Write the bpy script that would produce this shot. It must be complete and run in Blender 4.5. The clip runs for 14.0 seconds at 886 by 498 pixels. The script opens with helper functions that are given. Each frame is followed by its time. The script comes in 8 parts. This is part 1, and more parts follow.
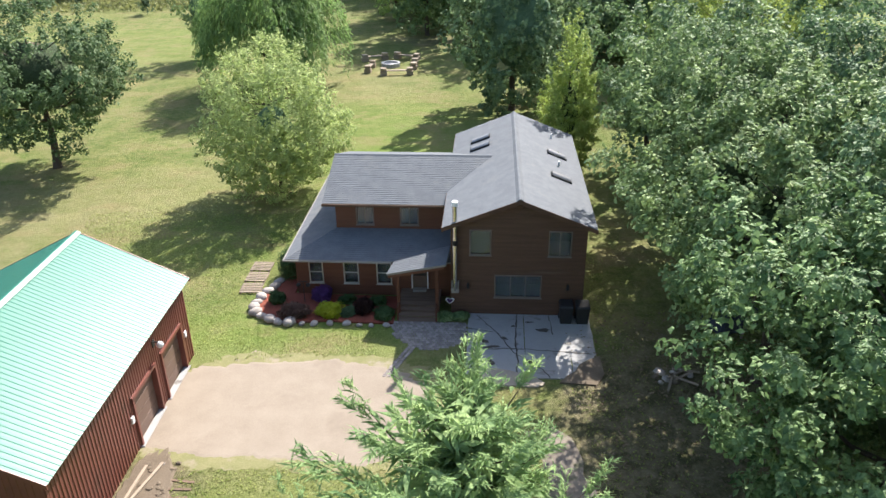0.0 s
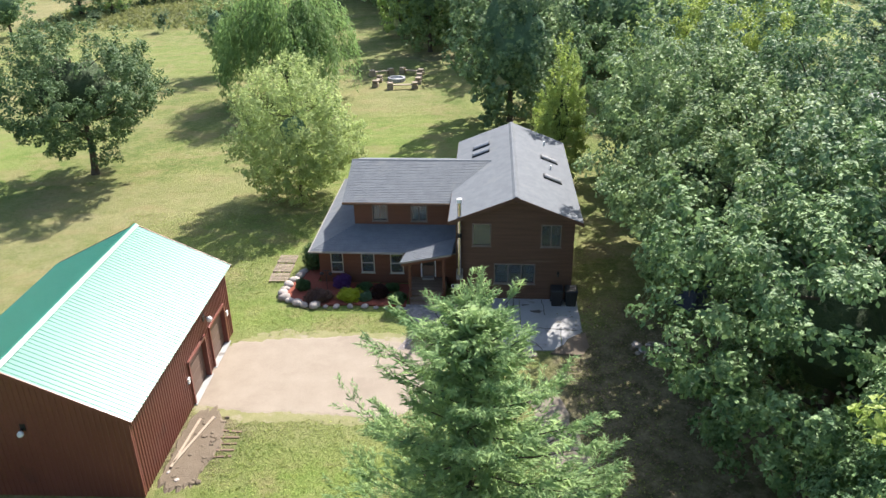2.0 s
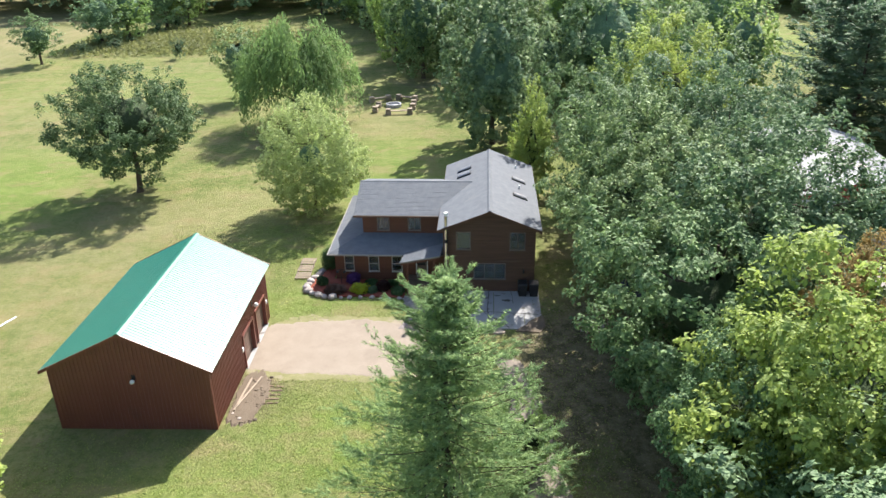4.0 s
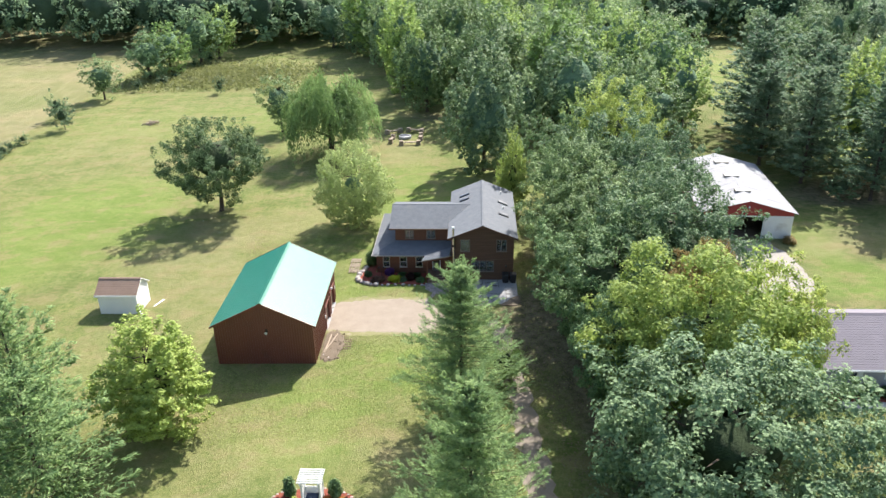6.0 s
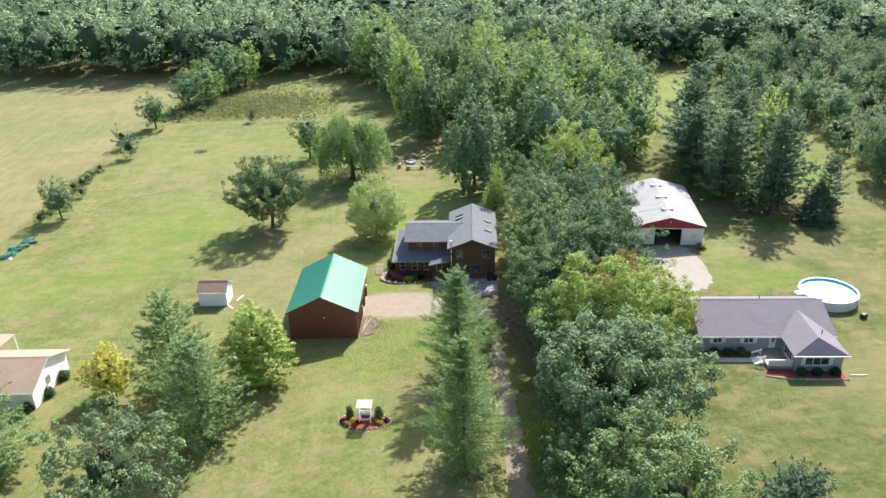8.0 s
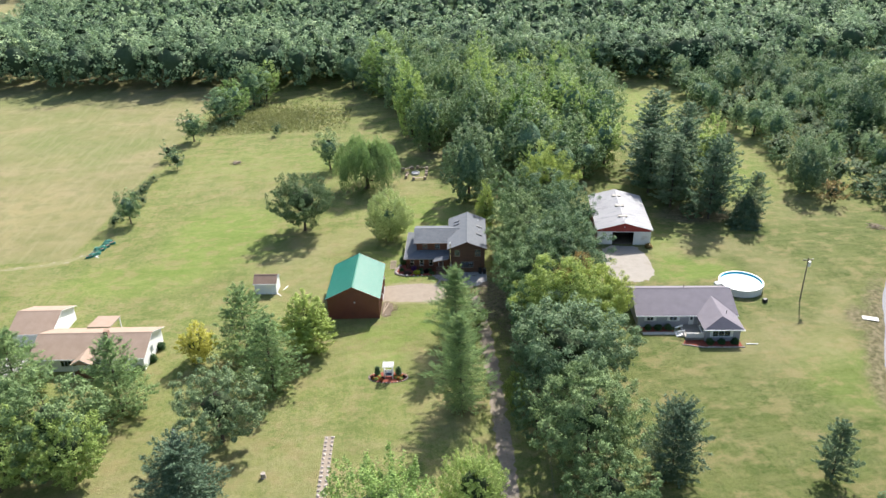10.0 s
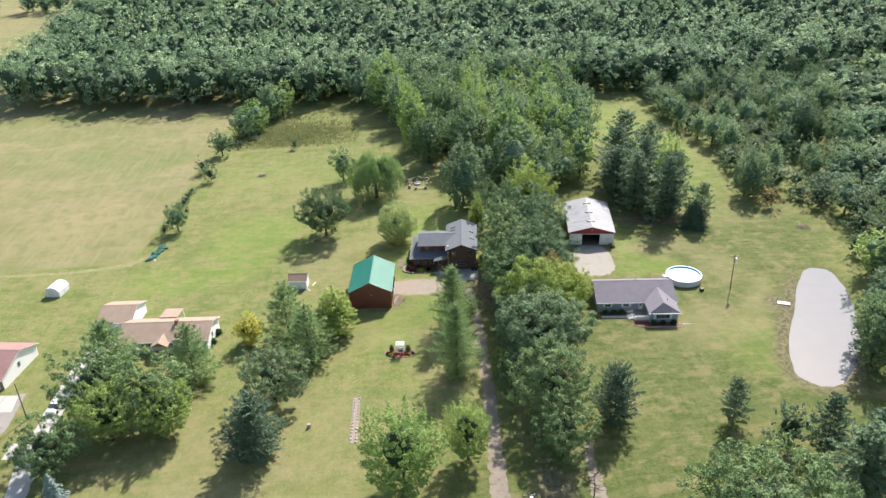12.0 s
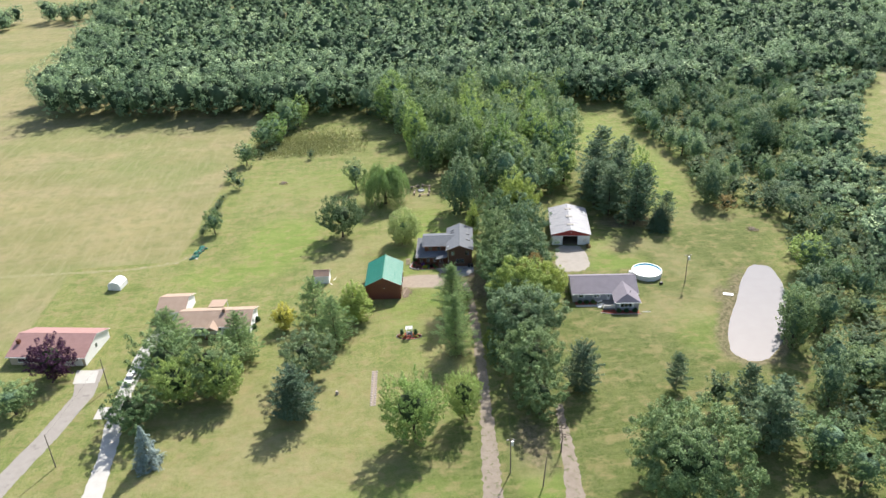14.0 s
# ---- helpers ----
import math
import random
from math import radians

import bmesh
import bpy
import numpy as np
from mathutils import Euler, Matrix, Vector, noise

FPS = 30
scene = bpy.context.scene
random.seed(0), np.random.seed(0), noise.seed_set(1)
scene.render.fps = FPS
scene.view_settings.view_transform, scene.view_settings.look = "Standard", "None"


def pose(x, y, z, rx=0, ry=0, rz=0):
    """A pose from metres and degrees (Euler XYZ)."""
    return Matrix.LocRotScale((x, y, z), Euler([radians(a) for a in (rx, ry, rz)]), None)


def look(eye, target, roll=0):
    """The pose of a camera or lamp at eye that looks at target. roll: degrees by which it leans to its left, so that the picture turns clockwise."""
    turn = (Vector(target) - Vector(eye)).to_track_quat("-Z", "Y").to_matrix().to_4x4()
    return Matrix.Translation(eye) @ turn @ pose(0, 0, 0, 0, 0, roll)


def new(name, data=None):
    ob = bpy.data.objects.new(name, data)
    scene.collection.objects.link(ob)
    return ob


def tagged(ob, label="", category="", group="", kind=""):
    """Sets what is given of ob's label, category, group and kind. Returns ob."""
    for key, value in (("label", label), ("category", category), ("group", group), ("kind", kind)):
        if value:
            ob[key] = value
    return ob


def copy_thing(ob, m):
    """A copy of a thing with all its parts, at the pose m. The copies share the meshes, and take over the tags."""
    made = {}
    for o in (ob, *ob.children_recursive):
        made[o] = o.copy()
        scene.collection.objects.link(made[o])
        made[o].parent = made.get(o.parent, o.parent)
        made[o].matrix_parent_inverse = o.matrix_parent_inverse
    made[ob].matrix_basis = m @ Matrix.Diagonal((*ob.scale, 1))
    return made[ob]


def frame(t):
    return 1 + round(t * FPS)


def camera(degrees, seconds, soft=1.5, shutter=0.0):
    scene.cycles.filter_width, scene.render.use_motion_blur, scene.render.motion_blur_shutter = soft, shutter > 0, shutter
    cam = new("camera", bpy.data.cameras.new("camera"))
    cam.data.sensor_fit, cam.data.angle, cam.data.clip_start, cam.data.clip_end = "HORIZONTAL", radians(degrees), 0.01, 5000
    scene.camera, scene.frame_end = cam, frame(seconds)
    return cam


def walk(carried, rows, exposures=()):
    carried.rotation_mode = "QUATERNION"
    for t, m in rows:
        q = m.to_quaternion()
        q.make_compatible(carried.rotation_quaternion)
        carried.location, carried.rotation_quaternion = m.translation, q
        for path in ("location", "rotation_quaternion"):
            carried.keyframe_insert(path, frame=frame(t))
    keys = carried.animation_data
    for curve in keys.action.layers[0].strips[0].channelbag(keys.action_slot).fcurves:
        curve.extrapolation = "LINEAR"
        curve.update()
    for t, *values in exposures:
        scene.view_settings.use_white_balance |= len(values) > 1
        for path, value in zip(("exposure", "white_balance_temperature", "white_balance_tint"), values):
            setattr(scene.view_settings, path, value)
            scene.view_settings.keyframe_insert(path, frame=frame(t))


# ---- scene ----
cam = camera(60.8, 14.0)
PATH = [
    (0, (-0.934, -1.378, 20.475), (0.785, 34.270, 2.411), -0.65),
    (0.5, (-1.008, -2.360, 20.630), (0.626, 33.346, 2.675), -0.63),
    (1, (-1.157, -3.610, 20.912), (0.462, 32.173, 3.109), -0.69),
    (1.5, (-1.369, -5.158, 21.357), (0.307, 30.714, 3.740), -0.78),
    (2, (-1.530, -6.758, 21.888), (0.192, 29.189, 4.427), -0.78),
    (2.5, (-1.658, -8.376, 22.484), (0.067, 27.644, 5.175), -0.72),
    (3, (-1.763, -10.317, 23.270), (-0.042, 25.783, 6.127), -0.70),
    (3.6, (-1.701, -14.141, 24.966), (0.165, 22.009, 7.945), -0.74),
    (4.2, (-1.854, -19.608, 27.533), (0.245, 16.547, 10.551), -0.86),
    (4.8, (-2.774, -26.054, 30.665), (-0.542, 10.110, 13.718), -1.02),
    (5.5, (-4.057, -34.560, 34.592), (-1.728, 1.633, 17.720), -1.06),
    (6, (-4.704, -41.137, 37.520), (-2.297, -4.919, 20.714), -1.00),
    (6.5, (-5.272, -47.880, 40.842), (-2.814, -11.651, 24.066), -1.06),
    (7, (-5.845, -54.643, 44.534), (-3.360, -18.430, 27.728), -1.27),
    (7.5, (-6.428, -61.358, 48.333), (-3.913, -25.193, 31.429), -1.45),
    (8, (-7.023, -68.049, 52.098), (-4.465, -31.958, 35.044), -1.54),
    (8.6, (-7.749, -76.156, 56.527), (-5.134, -40.163, 39.275), -1.54),
    (9.2, (-8.529, -84.252, 60.962), (-5.867, -48.344, 43.539), -1.51),
    (9.8, (-9.385, -92.192, 65.570), (-6.695, -56.348, 48.022), -1.52),
    (10.5, (-10.257, -101.572, 71.175), (-7.548, -65.798, 53.487), -1.70),
    (11, (-10.716, -108.435, 75.237), (-7.996, -72.720, 57.433), -1.93),
    (11.5, (-11.131, -115.217, 79.170), (-8.407, -79.551, 61.265), -2.12),
    (12, (-11.561, -121.916, 82.987), (-8.847, -86.291, 65.000), -2.22),
    (12.5, (-12.034, -128.684, 86.818), (-9.348, -93.096, 68.755), -2.25),
    (13, (-12.584, -135.487, 90.673), (-9.918, -99.933, 72.539), -2.25),
    (13.5, (-13.228, -142.233, 94.513), (-10.547, -106.711, 76.320), -2.27),
    (14, (-13.927, -148.937, 98.340), (-11.209, -113.445, 80.094), -2.31),
]
walk(cam, [(t, look(eye, target, roll)) for t, eye, target, roll in PATH], [(0.0, 1.14), (5.5, 1.14), (8.0, 0.99), (14.0, 0.78)])


# ---------------------------------------------------------------- light
SUN_AZ, SUN_EL = 29.0, 43.0   # from +y towards +x, and above the horizon

world = bpy.data.worlds.new("sky")
scene.world = world
world.use_nodes = True
wn = world.node_tree.nodes
sky = wn.new("ShaderNodeTexSky")
sky.sky_type, sky.sun_disc = "NISHITA", False
sky.sun_elevation, sky.sun_rotation = radians(SUN_EL), radians(SUN_AZ)
sky.air_density, sky.dust_density, sky.ozone_density = 1.2, 2.0, 1.0
wn["Background"].inputs["Strength"].default_value = 0.118
world.node_tree.links.new(sky.outputs["Color"], wn["Background"].inputs["Color"])

sun_data = bpy.data.lights.new("sun", "SUN")
sun_data.energy, sun_data.angle, sun_data.color = 5.0, radians(0.55), (1.0, 0.955, 0.89)
sun = new("sun", sun_data)
a, e = radians(SUN_AZ), radians(SUN_EL)
sun.matrix_world = look((200 * math.sin(a) * math.cos(e), 200 * math.cos(a) * math.cos(e), 200 * math.sin(e)), (0, 0, 0))

# ---------------------------------------------------------------- materials


def mat(name, rough=0.8, metal=0.0, spec=0.3):
    """A node material: (material, node maker, linker, principled)."""
    m = bpy.data.materials.new(name)
    m.use_nodes = True
    t = m.node_tree
    p = t.nodes["Principled BSDF"]
    p.inputs["Roughness"].default_value = rough
    p.inputs["Metallic"].default_value = metal
    p.inputs["Specular IOR Level"].default_value = spec

    def node(kind, **values):
        n = t.nodes.new("ShaderNode" + kind)
        for key, value in values.items():
            n.inputs[key.replace("_", " ")].default_value = value
        return n

    def link(a, b):
        t.links.new(a, b)
    return m, node, link, p


def mix(node, link, fac, a, b, blend="MIX"):
    n = node("MixRGB")
    n.blend_type = blend
    for key, v in (("Fac", fac), ("Color1", a), ("Color2", b)):
        if isinstance(v, (int, float)):
            n.inputs[key].default_value = v
        elif isinstance(v, tuple):
            n.inputs[key].default_value = (*v, 1.0)
        else:
            link(v, n.inputs[key])
    return n.outputs["Color"]


def ramp(node, link, value, lo, hi):
    n = node("MapRange", From_Min=lo, From_Max=hi)
    link(value, n.inputs["Value"])
    return n.outputs["Result"]


def math_node(node, link, op, a, b=0.0):
    n = node("Math")
    n.operation = op
    for i, v in enumerate((a, b)):
        if isinstance(v, (int, float)):
            n.inputs[i].default_value = v
        else:
            link(v, n.inputs[i])
    return n.outputs["Value"]


def place(node, link, scale=(1, 1, 1), world_space=False):
    if world_space:
        c = node("NewGeometry").outputs["Position"]
    else:
        c = node("TexCoord").outputs["Object"]
    m = node("Mapping")
    m.inputs["Scale"].default_value = scale
    link(c, m.inputs["Vector"])
    return m.outputs["Vector"]


def noise_fac(node, link, vec, scale, detail=3.0, rough=0.6):
    n = node("TexNoise", Scale=scale, Detail=detail, Roughness=rough)
    link(vec, n.inputs["Vector"])
    return n.outputs["Fac"]


def bump(node, link, p, height, strength=0.3, distance=0.02):
    n = node("Bump", Strength=strength, Distance=distance)
    link(height, n.inputs["Height"])
    link(n.outputs["Normal"], p.inputs["Normal"])


def surface(name, dark, light, scale=2.0, fine=30.0, rough=0.8, metal=0.0, spec=0.3, stretch=(1, 1, 1), relief=0.3,
            depth=0.01, world_space=False, per_piece=0.0, stain=None, stain_scale=0.4, stain_at=0.6):
    """A worn plain surface: two colours mixed by coarse and fine noise, with relief."""
    m, node, link, p = mat(name, rough, metal, spec)
    v = place(node, link, stretch, world_space)
    coarse = ramp(node, link, noise_fac(node, link, v, scale), 0.3, 0.7)
    small = noise_fac(node, link, v, fine, 4.0, 0.7)
    c = mix(node, link, coarse, dark, light)
    c = mix(node, link, 0.55, c, mix(node, link, ramp(node, link, small, 0.3, 0.7), dark, light))
    if stain:
        s = ramp(node, link, noise_fac(node, link, v, stain_scale, 5.0), stain_at, stain_at + 0.12)
        c = mix(node, link, s, c, stain)
    if per_piece:
        r = node("ObjectInfo").outputs["Random"]
        n = node("HueSaturation")
        link(c, n.inputs["Color"])
        link(math_node(node, link, "ADD", math_node(node, link, "MULTIPLY", r, per_piece), 1.0 - per_piece / 2), n.inputs["Value"])
        c = n.outputs["Color"]
    link(c, p.inputs["Base Color"])
    if relief:
        bump(node, link, p, small, relief, depth)
    return m


def leaf_mat(name, dark, light, rough=0.55, spec=0.25, shine=0.42, vary=0.25, tone=False, lump=1.3, speck=0.32, cast=0.05):
    """Leaves: each leaf and clump differs in tone, dark clumps standing in for shaded gaps; each tree has its own cast,
    and light passes through.
    """
    m, node, link, p = mat(name, rough, 0.0, spec)
    isl = node("NewGeometry").outputs["Random Per Island"]
    v = place(node, link)
    clump = noise_fac(node, link, v, lump, 3.0, 0.7)
    fac = math_node(node, link, "ADD", math_node(node, link, "MULTIPLY", isl, speck), ramp(node, link, clump, 0.30, 0.72))
    fac = math_node(node, link, "SUBTRACT", fac, speck / 2)
    fac.node.use_clamp = True
    c = mix(node, link, fac, dark, light)
    if tone:
        a = node("Attribute")
        a.attribute_name = "tone"
        r = a.outputs["Fac"]
    else:
        r = node("ObjectInfo").outputs["Random"]
    h = node("HueSaturation")
    link(c, h.inputs["Color"])
    link(math_node(node, link, "ADD", math_node(node, link, "MULTIPLY", r, -cast), 0.5 + cast / 2), h.inputs["Hue"])
    link(math_node(node, link, "ADD", math_node(node, link, "MULTIPLY", r, vary * 2), 1.0 - vary), h.inputs["Value"])
    c = h.outputs["Color"]
    link(c, p.inputs["Base Color"])
    bump(node, link, p, math_node(node, link, "ADD", clump, math_node(node, link, "MULTIPLY", noise_fac(node, link, v, lump * 4, 2.0, 0.7), 0.5)), 0.8, 0.35)
    tr = node("BsdfTranslucent")
    link(c, tr.inputs["Color"])
    ms = node("MixShader")
    ms.inputs["Fac"].default_value = shine
    link(p.outputs["BSDF"], ms.inputs[1])
    link(tr.outputs["BSDF"], ms.inputs[2])
    out = m.node_tree.nodes["Material Output"]
    link(ms.outputs["Shader"], out.inputs["Surface"])
    return m


# Dark ends of the two maples are lowered to carry shade within the crowns.
MAPLE = leaf_mat("maple_leaves", (0.066, 0.134, 0.052), (0.325, 0.450, 0.190), shine=0.29, vary=0.18, cast=0.04)
DARK_MAPLE = leaf_mat("dark_leaves", (0.062, 0.126, 0.060), (0.315, 0.432, 0.215), shine=0.30, vary=0.18, cast=0.04)
LAWN_LEAF = leaf_mat("lawn_tree_leaves", (0.082, 0.142, 0.056), (0.300, 0.385, 0.165), shine=0.34)
LIGHT_LEAF = leaf_mat("light_leaves", (0.190, 0.305, 0.090), (0.470, 0.600, 0.190), vary=0.14, cast=0.03)
YELLOW_GREEN = leaf_mat("yellow_green_leaves", (0.250, 0.350, 0.085), (0.540, 0.630, 0.180), vary=0.05, cast=0.0)
POPLAR = leaf_mat("poplar_leaves", (0.140, 0.240, 0.118), (0.380, 0.510, 0.245), shine=0.38, vary=0.2)
BIRCH = leaf_mat("willowy_leaves", (0.310, 0.390, 0.150), (0.575, 0.655, 0.270), shine=0.50, vary=0.05, cast=0.01)
WILLOW = leaf_mat("willow_leaves", (0.200, 0.305, 0.095), (0.440, 0.560, 0.205), shine=0.48)
GOLD = leaf_mat("golden_leaves", (0.520, 0.500, 0.090), (0.760, 0.730, 0.210), shine=0.5, vary=0.04, cast=0.0)
YELLOWING = leaf_mat("yellowing_leaves", (0.195, 0.290, 0.072), (0.540, 0.615, 0.165), vary=0.10, cast=0.02)
RUSTY = leaf_mat("rusty_leaves", (0.220, 0.180, 0.070), (0.460, 0.320, 0.130), vary=0.05, cast=0.0)
MAROON = leaf_mat("maroon_leaves", (0.046, 0.021, 0.046), (0.128, 0.055, 0.104), spec=0.2)
PINE = leaf_mat("pine_needles", (0.145, 0.252, 0.112), (0.455, 0.585, 0.255), shine=0.48, spec=0.10, vary=0.08, cast=0.01)
DARK_PINE = leaf_mat("dark_pine_needles", (0.078, 0.152, 0.088), (0.255, 0.365, 0.205), shine=0.36)
SPRUCE = leaf_mat("spruce_needles", (0.042, 0.094, 0.052), (0.126, 0.188, 0.098), shine=0.12)
BLUNT = leaf_mat("blunt_spruce_needles", (0.070, 0.132, 0.078), (0.240, 0.335, 0.205), shine=0.28, vary=0.1)
BLUE = leaf_mat("blue_spruce_needles", (0.140, 0.195, 0.185), (0.330, 0.400, 0.385), shine=0.15)
# Far wood leaves: distance haze is put into the colour, bluer and lighter.
HAZY_FOREST = leaf_mat("hazy_forest_leaves", (0.096, 0.180, 0.104), (0.440, 0.575, 0.310), tone=True, vary=0.45, spec=0.08, shine=0.22, lump=0.55, speck=0.15)
# Mass inside the far wood's crowns, painted dark for the shade there.
WOOD_SHADE = surface("far_wood_shade", (0.030, 0.058, 0.032), (0.074, 0.116, 0.066), 0.5, 3.0, 0.95, relief=0.9, depth=0.5)
# Inner mass of wood-edge trees: green darkened mildly for shade behind the leaves.
SOFT_SHADE = surface("soft_crown_shade", (0.080, 0.150, 0.088), (0.190, 0.285, 0.170), 0.5, 3.0, 0.95, relief=0.9, depth=0.5)
SCRUB = leaf_mat("scrub_leaves", (0.080, 0.145, 0.078), (0.225, 0.305, 0.165), vary=0.3)
WEED = leaf_mat("meadow_weeds", (0.130, 0.165, 0.060), (0.230, 0.260, 0.105))
# Inner mass of crowns: its dark tone stands in for shade between the leaves.
CROWN_SHADE = surface("inner_crown_shade", (0.026, 0.044, 0.020), (0.066, 0.094, 0.042), 2.0, 9.0, 0.95, relief=0.9, depth=0.15)
BARK = surface("bark", (0.045, 0.034, 0.026), (0.120, 0.095, 0.075), 3.0, 14.0, 0.95, stretch=(3, 3, 0.6), relief=0.8, depth=0.04)

# ---------------------------------------------------------------- mesh tools


class Geo:
    """Vertices and faces gathered for one mesh."""

    def __init__(self):
        self.v, self.f = [], []

    def face(self, *pts):
        n = len(self.v)
        self.v += [tuple(p) for p in pts]
        self.f.append(tuple(range(n, n + len(pts))))
        return self

    def solid(self, low, high):
        """A solid between two outlines with as many corners."""
        n, k = len(self.v), len(low)
        self.v += [tuple(p) for p in low] + [tuple(p) for p in high]
        self.f.append(tuple(range(n + k - 1, n - 1, -1)))
        self.f.append(tuple(range(n + k, n + 2 * k)))
        for i in range(k):
            j = (i + 1) % k
            self.f.append((n + i, n + j, n + k + j, n + k + i))
        return self

    def box(self, x0, x1, y0, y1, z0, z1):
        return self.solid([(x0, y0, z0), (x1, y0, z0), (x1, y1, z0), (x0, y1, z0)],
                          [(x0, y0, z1), (x1, y0, z1), (x1, y1, z1), (x0, y1, z1)])

    def tube(self, a, b, r0, r1, n=8):
        a, b = Vector(a), Vector(b)
        q = (b - a).to_track_quat("Z", "Y")
        ring = [Vector((math.cos(2 * math.pi * i / n), math.sin(2 * math.pi * i / n), 0)) for i in range(n)]
        return self.solid([a + q @ (p * r0) for p in ring], [b + q @ (p * r1) for p in ring])

    def ball(self, c, rx, ry, rz, rng, n=7, rough=0.12):
        k = len(self.v)
        rows = n // 2 + 1
        for i in range(1, rows):
            th = math.pi * i / rows
            for j in range(n):
                ph = 2 * math.pi * j / n
                w = 1 + rng.uniform(-rough, rough)
                self.v.append((c[0] + rx * w * math.sin(th) * math.cos(ph), c[1] + ry * w * math.sin(th) * math.sin(ph), c[2] + rz * w * math.cos(th)))
        self.v += [(c[0], c[1], c[2] + rz), (c[0], c[1], c[2] - rz)]
        top, bot = len(self.v) - 2, len(self.v) - 1
        for i in range(rows - 2):
            for j in range(n):
                self.f.append((k + i * n + j, k + (i + 1) * n + j, k + (i + 1) * n + (j + 1) % n, k + i * n + (j + 1) % n))
        for j in range(n):
            self.f.append((top, k + j, k + (j + 1) % n))
            self.f.append((bot, k + (rows - 2) * n + (j + 1) % n, k + (rows - 2) * n + j))
        return self


def mesh_of(name, g, material, bevel=0.0, smooth=False):
    me = bpy.data.meshes.new(name)
    me.from_pydata(g.v, [], g.f)
    bm = bmesh.new()
    bm.from_mesh(me)
    bmesh.ops.recalc_face_normals(bm, faces=bm.faces)
    if bevel:
        bmesh.ops.bevel(bm, geom=bm.edges[:], offset=bevel, segments=1, affect="EDGES", clamp_overlap=True)
    if smooth:
        for f in bm.faces:
            f.smooth = True
    bm.to_mesh(me)
    bm.free()
    me.materials.append(material)
    return me


def part(name, g, material, parent, label="", bevel=0.0, smooth=False):
    """One mesh under a thing or under a part."""
    ob = new(name, g if isinstance(g, bpy.types.Mesh) else mesh_of(name, g, material, bevel, smooth))
    ob.parent = parent
    return tagged(ob, label)


def thing(name, label, category, x=0.0, y=0.0, turn=0.0, z=0.0, group="", kind=""):
    ob = new(name)
    ob.empty_display_size = 0.3
    ob.matrix_basis = pose(x, y, z, 0, 0, turn)
    return tagged(ob, label, category, group, kind)


def solo(name, g, material, label, category, x=0.0, y=0.0, turn=0.0, z=0.0, bevel=0.0, group="", kind="", smooth=False):
    """A thing that is one mesh."""
    ob = new(name, mesh_of(name, g, material, bevel, smooth))
    ob.matrix_basis = pose(x, y, z, 0, 0, turn)
    return tagged(ob, label, category, group, kind)


def card_mesh(name, c, n, size, aspect, material, rng, tone=None, along=None, extra=None, extra_tone=None):
    """Leaves: one four-cornered leaf at each place c, facing n (or lying along the given way). extra: more faces."""
    k = len(c)
    n = n / np.maximum(np.linalg.norm(n, axis=1, keepdims=True), 1e-6)
    r = rng.normal(size=(k, 3)) if along is None else along
    a = r - n * (r * n).sum(1, keepdims=True)
    a /= np.maximum(np.linalg.norm(a, axis=1, keepdims=True), 1e-6)
    b = np.cross(n, a)
    s = (size * rng.uniform(0.65, 1.25, k))[:, None]  # size may differ from leaf to leaf
    u, w = a * s * 0.5, b * s * 0.5 * aspect
    lift = n * s * 0.10
    v = np.empty((k, 4, 3))
    v[:, 0], v[:, 1], v[:, 2], v[:, 3] = c - u, c - w + lift, c + u, c + w + lift
    if extra is not None:
        v = np.concatenate([v, extra])
        k = len(v)
        tone = None if tone is None else np.concatenate([tone, extra_tone])
    me = bpy.data.meshes.new(name)
    me.vertices.add(4 * k)
    me.vertices.foreach_set("co", v.ravel())
    me.loops.add(4 * k)
    me.loops.foreach_set("vertex_index", np.arange(4 * k, dtype=np.int32))
    me.polygons.add(k)
    me.polygons.foreach_set("loop_start", np.arange(0, 4 * k, 4, dtype=np.int32))
    if tone is not None:
        me.attributes.new("tone", "FLOAT", "POINT").data.foreach_set("value", np.repeat(tone, 4))
    me.materials.append(material)
    me.update(calc_edges=True)
    return me


def sphere_points(rng, k):
    d = rng.normal(size=(k, 3))
    return d / np.linalg.norm(d, axis=1, keepdims=True)


def spread(rng, k, jitter=0.25):
    """k ways, evenly spread over a ball, slightly disturbed."""
    i = np.arange(k) + 0.5
    z, az = 1 - 2 * i / k, i * 2.399963 + rng.uniform(0, 6.28)
    r = np.sqrt(1 - z * z)
    d = np.stack([r * np.cos(az), r * np.sin(az), z], 1) + rng.normal(0, jitter, (k, 3))
    return d / np.linalg.norm(d, axis=1, keepdims=True)


